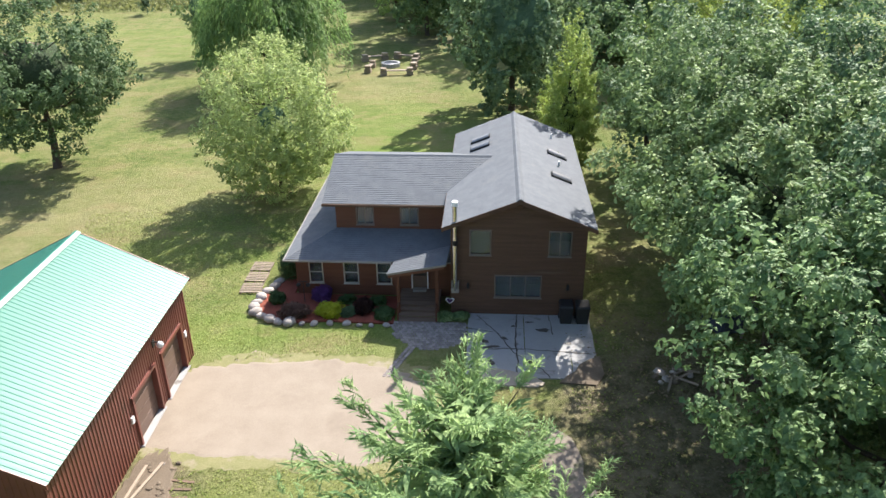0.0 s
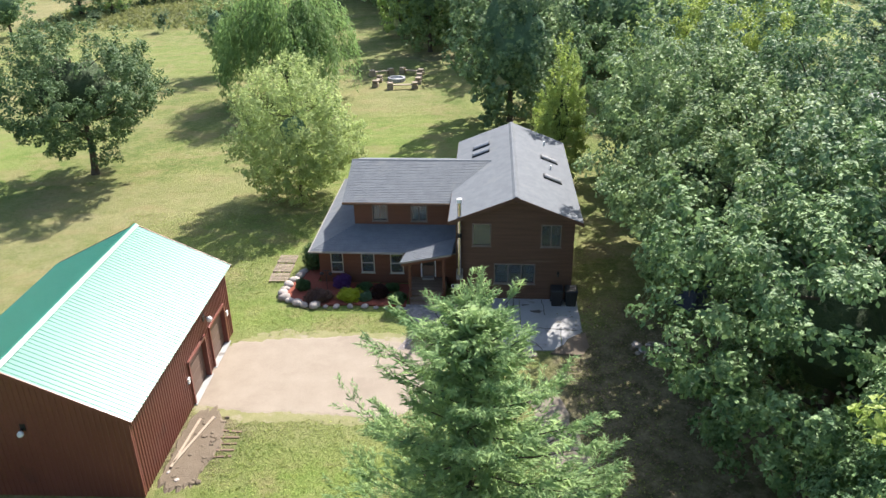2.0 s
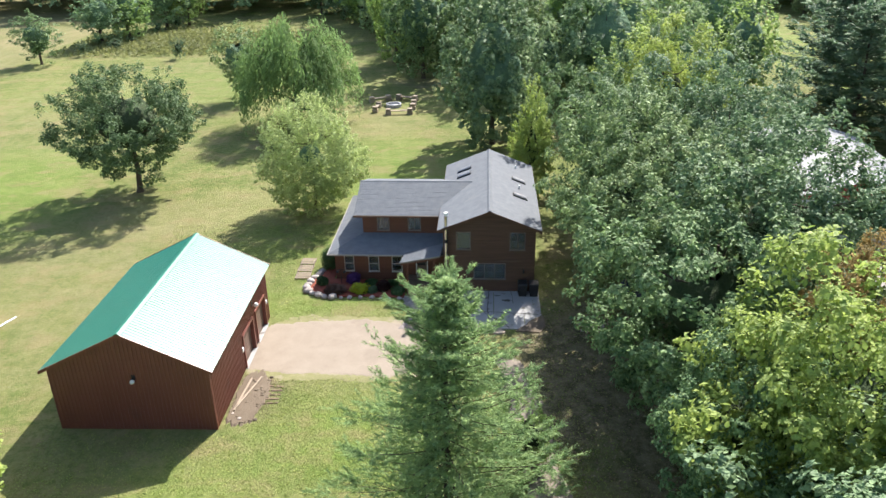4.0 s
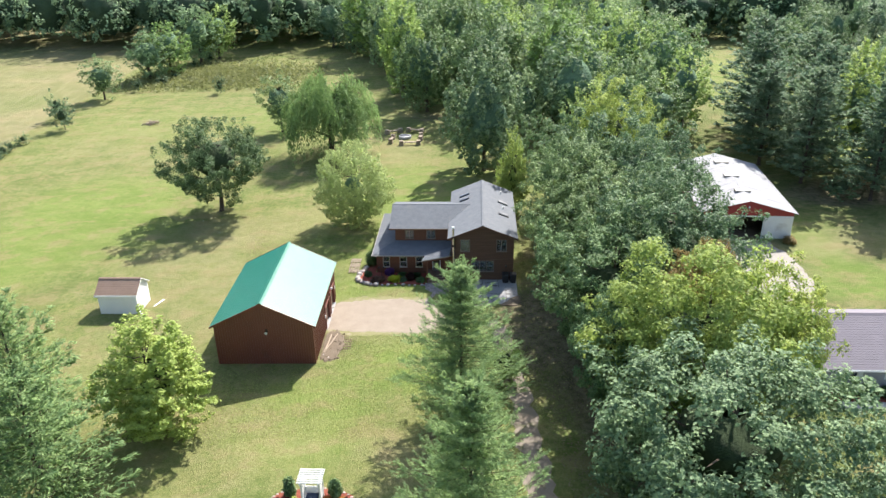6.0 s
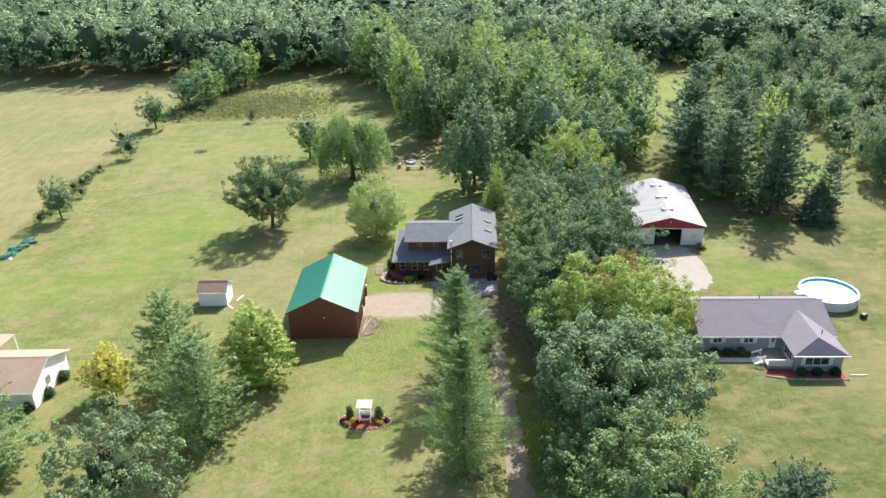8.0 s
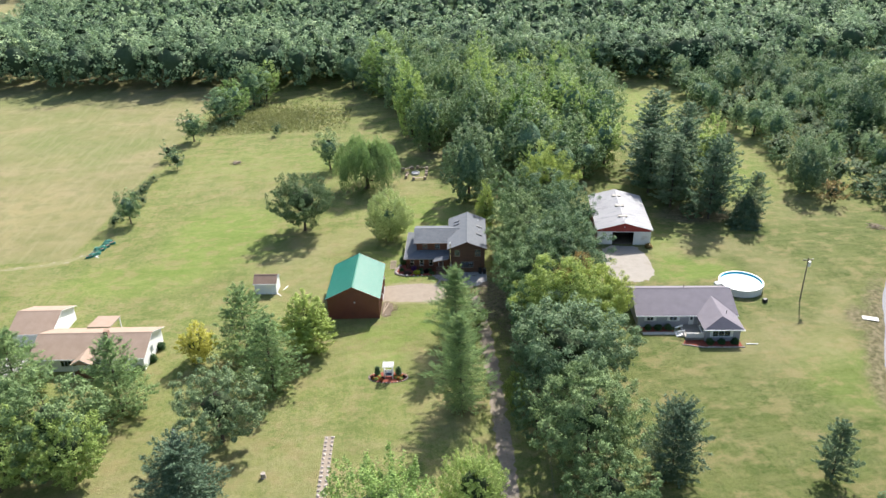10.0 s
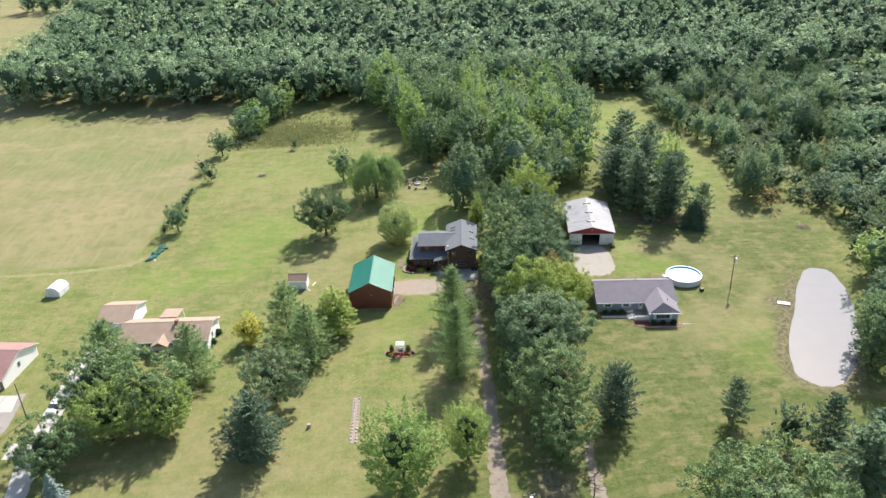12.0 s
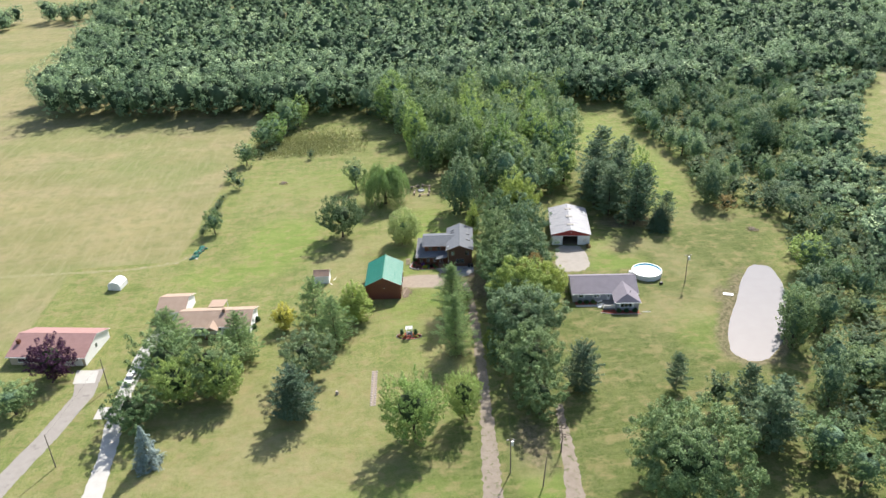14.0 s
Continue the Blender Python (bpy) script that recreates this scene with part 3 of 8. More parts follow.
def make_ground():
    xs = steps((-900, -180, 40), (-180, 140, 2.0), (140, 300, 8), (300, 1000, 50))
    ys = steps((-260, -70, 20), (-70, 190, 2.0), (190, 480, 8), (480, 1500, 60))
    X, Y = np.meshgrid(xs, ys)
    Z = -1.6 * (1 - soft(pond_reach(X, Y), -2.5, 2.4))
    nx, ny = len(xs), len(ys)
    i = np.arange(nx * ny).reshape(ny, nx)
    quads = np.stack([i[:-1, :-1], i[:-1, 1:], i[1:, 1:], i[1:, :-1]], -1).reshape(-1, 4)
    me = bpy.data.meshes.new("ground")
    me.vertices.add(nx * ny)
    me.vertices.foreach_set("co", np.stack([X, Y, Z], -1).ravel())
    me.loops.add(quads.size)
    me.loops.foreach_set("vertex_index", quads.ravel().astype(np.int32))
    me.polygons.add(len(quads))
    me.polygons.foreach_set("loop_start", np.arange(0, quads.size, 4, dtype=np.int32))
    edge = np.where(Y > 47, -75 + (Y - 46) * 0.062, -104.0)
    hay = 1 - soft(X - edge, -1.0, 1.5)
    hay = np.where(Y < 8, 0, hay)
    hay = np.maximum(hay, soft(X - (112 + 0.6 * Y), -3, 3) * soft(Y, 20, 60))
    dry = sum(w * blob(X, Y, *b) for w, b in (
        (0.8, (-18, 49, 11, 6)), (1.0, (-6.4, 24.6, 8.2, 5.4)), (0.8, (35.2, 31, 6, 9.5)), (0.7, (-26, 36, 10, 16, 10)), (0.9, (-4, 3, 4.5, 6)), (0.8, (-2.5, -8, 4, 9)), (0.6, (-30, -30, 22, 26)),
        (0.55, (-48, -28, 20, 22)), (0.5, (-20, 6, 12, 6)), (0.6, (-5, 80, 7, 9)), (0.8, (52, 36, 14, 5)), (0.8, (62, 24, 6, 10)), (0.7, (52, 4, 9, 7)), (0.5, (48, -2, 14, 7)),
        (0.9, (64, 8, 3.5, 14, -30)), (0.5, (-85, 40, 16, 5)), (0.8, (-73, 48, 9, 1.8, 15)), (0.4, (-45, 90, 20, 25)), (0.6, (9, -44, 5, 8)), (0.5, (40, 45, 6, 10)),
        (0.5, (75, 52, 20, 8)), (0.45, (-60, -45, 40, 8)), (0.9, (-58, 140, 10, 12, 20))))
    lush = sum(w * blob(X, Y, *b) for w, b in (
        (0.9, (-45, 55, 14, 20)), (0.9, (44, 34, 4, 14, -8)), (0.8, (48, 27, 8, 4)), (1.0, (-6, 30.5, 9, 4.0)), (0.9, (-4, 16, 7, 5)), (0.6, (-12, 44, 9, 9)), (0.7, (1, 52, 9, 10)), (0.7, (-2, 62, 12, 10)), (0.8, (44, 26, 8, 4)), (0.9, (-13, 8, 6, 7)), (0.7, (-60, 36, 16, 8)),
        (1.0, (10, -52, 5, 4)), (0.7, (-80, -50, 90, 5)), (0.6, (58, -8, 10, 12)), (0.8, (72, 105, 14, 60)), (0.5, (-35, 100, 30, 16))))
    dirt = sum(w * blob(X, Y, *b) for w, b in (
        (1.0, (9.5, 24.5, 3.2, 4.0)), (1.0, (5.6, 19, 1.8, 8)), (1.0, (7.8, 20.0, 2.8, 5.5)), (0.9, (12, 14, 5, 14)), (0.25, (13, 34, 6, 12)), (0.8, (14, -6, 6, 22)), (0.8, (0, -8.5, 2.6, 3.0)), (0.9, (-0.5, 5, 2.8, 3.0)), (0.6, (5, 100, 7, 5)),
        (1.0, (-11.0, 20.0, 1.5, 3.4)), (0.8, (66.5, 7, 2.0, 4.5, -30)), (1.0, (57, 52, 9, 6)), (0.9, (10, -40, 3, 9))))
    shore = pond_reach(X, Y)
    dirt = dirt + 1.0 * soft(shore, -1.0, 0.6) * (1 - soft(shore, 2.0, 5.0)) * soft(78 - X, -6, 8)
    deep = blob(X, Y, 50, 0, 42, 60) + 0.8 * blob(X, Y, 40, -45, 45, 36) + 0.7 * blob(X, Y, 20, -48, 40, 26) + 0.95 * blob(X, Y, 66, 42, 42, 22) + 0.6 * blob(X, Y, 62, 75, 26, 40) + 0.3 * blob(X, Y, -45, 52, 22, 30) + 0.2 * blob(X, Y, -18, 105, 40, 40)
    wild = blob(X, Y, -45, 141, 24, 15, 18)
    for key, value in (("hay", hay), ("dry", dry), ("lush", lush), ("dirt", dirt), ("wild", wild), ("deep", deep)):
        me.attributes.new(key, "FLOAT", "POINT").data.foreach_set("value", np.clip(value, 0, 1).ravel())
    me.update(calc_edges=True)

    m, node, link, p = mat("grass", 0.95, 0.0, 0.12)
    v = place(node, link)

    def attr(key):
        n = node("Attribute")
        n.attribute_name = key
        return n.outputs["Fac"]

    big = ramp(node, link, noise_fac(node, link, v, 0.045, 4.0), 0.35, 0.65)
    mid = ramp(node, link, noise_fac(node, link, v, 0.35, 4.0, 0.65), 0.3, 0.7)
    fine = noise_fac(node, link, v, 6.0, 5.0, 0.75)
    tiny = noise_fac(node, link, v, 40.0, 2.0, 0.7)
    lawn = mix(node, link, big, (0.168, 0.204, 0.060), (0.268, 0.262, 0.098))
    lawn = mix(node, link, math_node(node, link, "MULTIPLY", mid, 0.5), lawn, (0.232, 0.226, 0.098))
    # mowing stripes, streaks of drought along and across, clumps and thin spots
    w = node("TexWave", Scale=0.30, Distortion=2.5, Detail=3.0)
    w.inputs["Detail Scale"].default_value = 0.8
    link(place(node, link, (1.0, 0.16, 1.0)), w.inputs["Vector"])
    lawn = mix(node, link, math_node(node, link, "MULTIPLY", w.outputs["Fac"], 0.25), lawn, (0.225, 0.240, 0.100))
    for sc, lo, hi, amount, col in (((0.05, 1.1, 1), 0.45, 0.60, 0.28, (0.285, 0.258, 0.125)), ((0.75, 0.06, 1), 0.47, 0.62, 0.6, (0.098, 0.152, 0.038)), ((0.16, 0.20, 1), 0.48, 0.62, 0.65, (0.092, 0.145, 0.034)),
                                    ((0.35, 0.42, 1), 0.50, 0.62, 0.6, (0.300, 0.262, 0.140)), ((1.3, 1.6, 1), 0.49, 0.60, 0.6, (0.275, 0.255, 0.125)), ((2.2, 1.8, 1.2), 0.48, 0.62, 0.55, (0.070, 0.118, 0.024))):
        st = noise_fac(node, link, place(node, link, sc), 1.0, 6.0, 0.68)
        lawn = mix(node, link, math_node(node, link, "MULTIPLY", ramp(node, link, st, lo, hi), amount), lawn, col)
    edge_noise = math_node(node, link, "MULTIPLY", math_node(node, link, "SUBTRACT", noise_fac(node, link, v, 0.5, 5.0, 0.7), 0.5), 1.5)

    def cover(key, color, amount, sharp=0.35):
        f = math_node(node, link, "ADD", attr(key), edge_noise)
        f = math_node(node, link, "MULTIPLY", ramp(node, link, f, 0.5 - sharp, 0.5 + sharp), amount)
        return f, color
    c = lawn
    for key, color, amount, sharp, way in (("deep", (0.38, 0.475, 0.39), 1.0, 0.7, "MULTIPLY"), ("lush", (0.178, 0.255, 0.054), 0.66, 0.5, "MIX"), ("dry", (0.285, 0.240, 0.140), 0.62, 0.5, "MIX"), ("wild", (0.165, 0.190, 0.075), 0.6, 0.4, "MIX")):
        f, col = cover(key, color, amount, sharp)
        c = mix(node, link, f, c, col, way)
    # darker and browner drifts, a few metres across, over all of the lawn
    for sc, off, lo, hi, amount, col, way in (((0.10, 0.16, 1), 3.0, 0.45, 0.58, 0.75, (0.74, 0.84, 0.66), "MULTIPLY"), ((0.22, 0.30, 1), 11.0, 0.50, 0.60, 0.55, (0.265, 0.205, 0.115), "MIX"),
                                              ((0.06, 0.5, 1), 23.0, 0.49, 0.60, 0.18, (0.250, 0.212, 0.105), "MIX"), ((0.5, 0.7, 1), 31.0, 0.47, 0.60, 0.45, (0.70, 0.80, 0.60), "MULTIPLY")):
        vec = place(node, link, sc)
        vec.node.inputs["Location"].default_value = (off, off * 1.7, 0)
        st = noise_fac(node, link, vec, 1.0, 6.0, 0.7)
        c = mix(node, link, math_node(node, link, "MULTIPLY", ramp(node, link, st, lo, hi), amount), c, col, way)
    hayc = mix(node, link, big, (0.178, 0.172, 0.078), (0.275, 0.230, 0.126))
    for sc, lo, hi, amount, col in (((0.03, 0.06, 1), 0.46, 0.60, 0.6, (0.290, 0.232, 0.150)), ((0.012, 0.020, 1), 0.49, 0.60, 0.75, (0.150, 0.180, 0.066)), ((0.04, 0.25, 1), 0.50, 0.64, 0.14, (0.170, 0.160, 0.080)),
                                    ((0.25, 0.3, 1), 0.48, 0.60, 0.55, (0.145, 0.155, 0.066)), ((0.6, 0.08, 1), 0.49, 0.62, 0.35, (0.300, 0.262, 0.160))):
        st = noise_fac(node, link, place(node, link, sc), 1.0, 6.0, 0.66)
        hayc = mix(node, link, math_node(node, link, "MULTIPLY", ramp(node, link, st, lo, hi), amount), hayc, col)
    c = mix(node, link, ramp(node, link, math_node(node, link, "ADD", attr("hay"), math_node(node, link, "MULTIPLY", edge_noise, 0.25)), 0.35, 0.65), c, hayc)
    f, col = cover("dirt", (0.150, 0.115, 0.080), 0.85, 0.35)
    c = mix(node, link, f, c, mix(node, link, ramp(node, link, noise_fac(node, link, v, 1.1, 6.0, 0.75), 0.42, 0.60), (0.072, 0.062, 0.040), (0.230, 0.180, 0.130)))
    c = mix(node, link, math_node(node, link, "MULTIPLY", ramp(node, link, fine, 0.44, 0.62), 0.55), c, (0.55, 0.62, 0.42), "MULTIPLY")
    c = mix(node, link, math_node(node, link, "MULTIPLY", ramp(node, link, tiny, 0.48, 0.64), 0.35), c, (0.30, 0.30, 0.12))
    link(c, p.inputs["Base Color"])
    bump(node, link, p, math_node(node, link, "ADD", fine, math_node(node, link, "MULTIPLY", tiny, 0.6)), 0.8, 0.09)
    me.materials.append(m)
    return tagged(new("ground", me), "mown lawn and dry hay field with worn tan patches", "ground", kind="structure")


make_ground()

GRAVEL = surface("gravel", (0.225, 0.182, 0.142), (0.325, 0.272, 0.218), 0.8, 25.0, 0.95, stain=(0.235, 0.190, 0.150), stain_scale=0.35, stain_at=0.56, relief=0.6, world_space=True)
TRACK = surface("track_dirt", (0.165, 0.134, 0.105), (0.288, 0.244, 0.200), 0.5, 18.0, 0.95, stain=(0.105, 0.112, 0.050), stain_scale=0.9, stain_at=0.55, relief=0.6, world_space=True)
CRUSHED = surface("crushed_stone", (0.260, 0.235, 0.205), (0.350, 0.320, 0.285), 0.8, 25.0, 0.95, stain=(0.26, 0.23, 0.19), stain_scale=0.35, stain_at=0.60, relief=0.6, world_space=True)
ASPHALT = surface("old_asphalt", (0.215, 0.195, 0.175), (0.300, 0.275, 0.250), 0.6, 30.0, 0.9, world_space=True, stain=(0.17, 0.155, 0.14), stain_at=0.6)
CONCRETE = surface("concrete", (0.290, 0.284, 0.284), (0.385, 0.378, 0.376), 0.7, 22.0, 0.85, stain=(0.135, 0.115, 0.095), stain_scale=0.85, stain_at=0.60, relief=0.25, world_space=True)
PALE = surface("pale_concrete", (0.36, 0.345, 0.32), (0.46, 0.445, 0.415), 0.7, 22.0, 0.85, world_space=True)


def strip(name, line, material, label, category, z=0.03, seed=1, ragged=0.25, kind="structure"):
    """A drive along a line of (x, y, half width), with uneven edges."""
    rng = random.Random(seed)
    pts = []
    for (x0, y0, w0), (x1, y1, w1) in zip(line, line[1:]):
        k = max(2, int(math.hypot(x1 - x0, y1 - y0) / 0.7))
        for i in range(k):
            t = i / k
            pts.append((x0 + (x1 - x0) * t, y0 + (y1 - y0) * t, w0 + (w1 - w0) * t))
    pts.append(line[-1])
    g = Geo()
    low = []
    for i, (x, y, w) in enumerate(pts):
        a, b = pts[max(i - 1, 0)], pts[min(i + 1, len(pts) - 1)]
        d = Vector((b[0] - a[0], b[1] - a[1], 0)).normalized()
        n = Vector((-d.y, d.x, 0))
        wl, wr = w + rng.uniform(-ragged, ragged), w + rng.uniform(-ragged, ragged)
        low.append((Vector((x, y, 0)) + n * wl, Vector((x, y, 0)) + n * wl * 0.5, Vector((x, y, 0)), Vector((x, y, 0)) - n * wr * 0.5, Vector((x, y, 0)) - n * wr))
    for i, row in enumerate(low):
        g.v += [(p.x, p.y, z if 0 < j < 4 else 0.004) for j, p in enumerate(row)]
        if i:
            for j in range(4):
                g.f.append((5 * i - 5 + j, 5 * i + j, 5 * i + j + 1, 5 * i - 4 + j))
    return solo(name, g, material, label, category, kind=kind)


def outline(cx, cy, rx, ry, turn, rng, n=56, square=3.0, ragged=0.05):
    """A rounded, uneven outline."""
    pts = []
    ph = [rng.uniform(0, 6.28) for i in range(6)]
    for i in range(n):
        t = 2 * math.pi * i / n
        c, s = math.cos(t), math.sin(t)
        wob = sum(math.sin(k * t + ph[j]) / (j + 2) for j, k in enumerate((3, 5, 8, 13, 21, 34)))
        r = (abs(c) ** square + abs(s) ** square) ** (-1 / square) * (1 + ragged * wob + rng.uniform(-ragged, ragged) * 0.35)
        u, v = rx * r * c, ry * r * s
        a = radians(turn)
        pts.append((cx + u * math.cos(a) - v * math.sin(a), cy + u * math.sin(a) + v * math.cos(a)))
    return pts


def pad(name, pts, z, material, label, category, kind="structure"):
    g = Geo().solid([(x, y, -0.05) for x, y in pts], [(x, y, z) for x, y in pts])
    return solo(name, g, material, label, category, kind=kind)


def spread_pad(name, pts, z, material, label, category, kind="structure"):
    """A loose layer on the ground that thins out to nothing at its edge."""
    n = len(pts)
    cx, cy = sum(p[0] for p in pts) / n, sum(p[1] for p in pts) / n
    g = Geo()
    for f, h in ((1.0, 0.001), (0.93, z), (0.5, z), (0.2, z)):
        g.v += [(cx + (x - cx) * f, cy + (y - cy) * f, h) for x, y in pts]
    for r in range(3):
        g.f += [(r * n + i, r * n + (i + 1) % n, (r + 1) * n + (i + 1) % n, (r + 1) * n + i) for i in range(n)]
    g.f.append(tuple(range(3 * n, 4 * n)))
    return solo(name, g, material, label, category, kind=kind)


FRINGE = surface("thin_gravel_and_dry_grass", (0.150, 0.160, 0.056), (0.270, 0.240, 0.130), 1.6, 14.0, 0.95, stain=(0.290, 0.245, 0.180), stain_scale=0.9, stain_at=0.54, relief=0.7, depth=0.03, world_space=True)
strip("road", [(-1.4, -75, 2.0), (0.4, -53, 1.75), (1.6, -41, 1.5), (3.0, -25, 1.1), (4.4, -4, 1.0), (4.8, 8, 0.95), (4.9, 14, 0.9), (4.7, 19, 0.95), (4.2, 22.5, 0.6)], TRACK, "narrow dirt and gravel driveway with two worn tracks", "driveway", ragged=0.3)
strip("road_2", [(13.6, -75, 1.7), (14.5, -55, 1.6), (16.0, -44, 1.25), (16.6, -36, 0.9), (17.5, -30, 0.7)], TRACK, "second dirt drive with grass growing in", "driveway", seed=2)
strip("road_3", [(-93, -58, 2.4), (-88, -38, 2.2), (-84.4, -26, 2.1), (-81.5, -13, 2.2), (-82.8, -4, 3.0)], ASPHALT, "worn grey asphalt drive up to a garage", "driveway", seed=3, ragged=0.1)
strip("road_4", [(-70.0, -60, 2.0), (-70.2, -44, 1.9), (-71.0, -32, 1.5), (-71.9, -25, 1.9), (-72.8, -14, 1.6), (-72.5, 2, 1.6), (-69.5, 13, 2.4)], PALE, "pale gravel drive to the white ranch house", "driveway", seed=4, ragged=0.15)
strip("road_8", [(-125, 45.5, 0.7), (-96, 44.4, 0.6), (-88.6, 44.1, 0.55), (-81.6, 44.7, 0.6), (-74.9, 46.4, 0.7), (-71.5, 49.5, 0.5), (-70.2, 53.0, 0.3)], FRINGE, "faint worn track across the hay field", "track", z=0.008, seed=6, ragged=0.35)
rng0 = random.Random(5)
pad("pavement_1", [(-76.9, -21.6), (-72.4, -22.0), (-73.5, -18.2), (-76.8, -17.8)], 0.06, PALE, "white parking slab beside the drive", "slab")
spread_pad("road_7", outline(-6.3, 24.6, 6.9, 3.85, -6, rng0, 220, 3.0, 0.10), 0.010, FRINGE, "thin sandy fringe with dry grass round the yard", "gravel fringe")
spread_pad("road_5", outline(-6.4, 24.6, 6.3, 3.35, -6, rng0, 220, 3.2, 0.07), 0.022, GRAVEL, "pale sandy gravel yard in front of the red barn", "gravel yard")
spread_pad("road_6", outline(35.2, 31.0, 4.4, 7.6, -9, rng0, 160, 3.4, 0.07), 0.02, CRUSHED, "pale crushed-stone apron before the white pole barn", "gravel apron")

# the pond's water
wat, node, link, p = mat("pond_water", 0.03, 0.0, 0.5)
p.inputs["IOR"].default_value = 2.05
vv = place(node, link, (1, 1, 1), True)
link(mix(node, link, noise_fac(node, link, vv, 0.2), (0.060, 0.068, 0.088), (0.085, 0.094, 0.116)), p.inputs["Base Color"])
bump(node, link, p, noise_fac(node, link, vv, 3.0, 3.0), 0.02, 0.02)
g = Geo()
for i in range(80):
    t = 2 * math.pi * i / 80
    c0 = np.array([74.5, 0.5])
    d0 = np.array([math.cos(t), math.sin(t)])
    lo, hi = 0.0, 40.0
    for k in range(24):
        h = (lo + hi) / 2
        if pond_reach(c0[0] + d0[0] * h, c0[1] + d0[1] * h) < 1.2:
            lo = h
        else:
            hi = h
    g.v.append((c0[0] + d0[0] * lo, c0[1] + d0[1] * lo, -0.42))
g.v.append((74.5, 0.5, -0.42))
g.f = [(i, (i + 1) % 80, 80) for i in range(80)]
solo("water", g, wat, "still grey pond reflecting a pale sky", "pond", kind="structure")

# ---------------------------------------------------------------- trees
rng_t = random.Random(11)
MAPLE_SHAPE = dict(length=0.9, fan=0.72, rise=0.30, big=26, amp=0.36, inner=0.40, core=0.33, dome=0.75)
maple_row = [leafy_tree("maple_tree", "large broad maple with dense dark green leaves", 20 + i, 17.0, 7.5, (0.8, 3.8)[i], 350, 78, 0.31, MAPLE, **MAPLE_SHAPE) for i in range(2)]
dark_row = leafy_tree("maple_tree", "large grey-green maple with a dense round crown", 31, 17.0, 7.8, 0.8, 420, 78, 0.30, DARK_MAPLE, **MAPLE_SHAPE)
yellow_row = leafy_tree("maple_tree", "large maple whose leaves turn yellow-green", 32, 16.0, 7.5, 0.8, 380, 78, 0.31, YELLOWING, **MAPLE_SHAPE)
maple_far = leafy_tree("maple_tree", "broad green maple with a dense crown", 33, 17.0, 7.8, 0.6, 230, 54, 0.42, MAPLE, **MAPLE_SHAPE)
dark_far = leafy_tree("maple_tree", "broad grey-green tree with a dense crown", 34, 17.0, 8.0, 0.6, 230, 54, 0.42, DARK_MAPLE, **MAPLE_SHAPE)
FEATHER = dict(length=2.0, fan=0.46, rise=0.50, big=11, amp=0.22, inner=0.30, core=0.50, trunk=0.016, limbs=5, inside_mat=SOFT_SHADE)
LUMPY = dict(length=1.0, fan=0.85, rise=0.30, big=13, amp=0.36, inner=0.30, core=0.50, dome=0.7, trunk=0.018, limbs=5, inside_mat=SOFT_SHADE)
mid_a = leafy_tree("broadleaf_tree", "tall green broadleaf tree at the wood's edge", 41, 16.5, 5.0, 0.3, 130, 20, 0.58, MAPLE, widest=0.45, **LUMPY)
mid_b = leafy_tree("broadleaf_tree", "tall dark green broadleaf tree in the wood", 42, 16.5, 5.3, 0.3, 130, 20, 0.58, DARK_MAPLE, widest=0.48, **LUMPY)
mid_c = leafy_tree("broadleaf_tree", "tall pale green poplar-like tree", 43, 17.0, 4.3, 0.3, 160, 16, 0.56, POPLAR, widest=0.40, point=1.6, **FEATHER)
mid_d = leafy_tree("broadleaf_tree", "tall feathery yellow-green tree in the wood", 46, 17.0, 4.9, 0.3, 160, 16, 0.57, LIGHT_LEAF, widest=0.46, point=1.9, **FEATHER)
mid_e = leafy_tree("broadleaf_tree", "tall round feathery green tree in the wood", 47, 16.0, 5.2, 0.3, 160, 16, 0.57, MAPLE, widest=0.50, point=2.4, **FEATHER)
edge_a = leafy_tree("ash_tree", "tall dense dark green ash with upswept twigs", 48, 18.5, 6.4, 0.0, 380, 32, 0.48, DARK_MAPLE, widest=0.34, point=1.7, **FEATHER)
edge_b = leafy_tree("ash_tree", "tall feathery green ash at the wood's edge", 49, 19.0, 5.8, 0.3, 290, 26, 0.54, MAPLE, widest=0.46, point=2.2, **FEATHER)
edge_c = leafy_tree("ash_tree", "tall feathery yellow-green ash at the wood's edge", 50, 20.0, 5.0, 0.3, 270, 26, 0.54, LIGHT_LEAF, widest=0.46, point=1.7, **FEATHER)
SCRUBBY = dict(length=1.3, fan=0.36, rise=0.35, big=8, amp=0.42, inner=0.30, core=0.36, trunk=0.012, limbs=4, widest=0.38)
scrub_a = leafy_tree("scrub_tree", "young bushy green scrub tree", 44, 7.0, 3.2, 0.0, 52, 13, 0.50, SCRUB, **SCRUBBY)
scrub_b = leafy_tree("scrub_tree", "low tangled dark green scrub", 45, 6.0, 3.4, 0.0, 52, 13, 0.50, DARK_MAPLE, **SCRUBBY)
pine = layered_pine("pine_tree", "full white pine with soft needles beside the driveway", 51, 15.0, 4.7, 0.5, 0.62, 8, 14, 46, 0.25, 0.12, PINE, power=0.70, sprigs=56, candle=0.30, uneven=0.40, lift=0.02)
far_pine = layered_pine("pine_tree", "tall soft grey-green pine with level uneven boughs", 52, 17.0, 5.2, 2.2, 1.15, 7, 10, 10, 0.72, 0.30, DARK_PINE, power=0.62, uneven=0.34, sprigs=18)
lawn_pine = layered_pine("pine_tree", "full soft green pine on the lawn", 55, 12.5, 5.0, 0.3, 0.95, 8, 12, 10, 0.50, 0.24, PINE, power=0.72, sprigs=16)
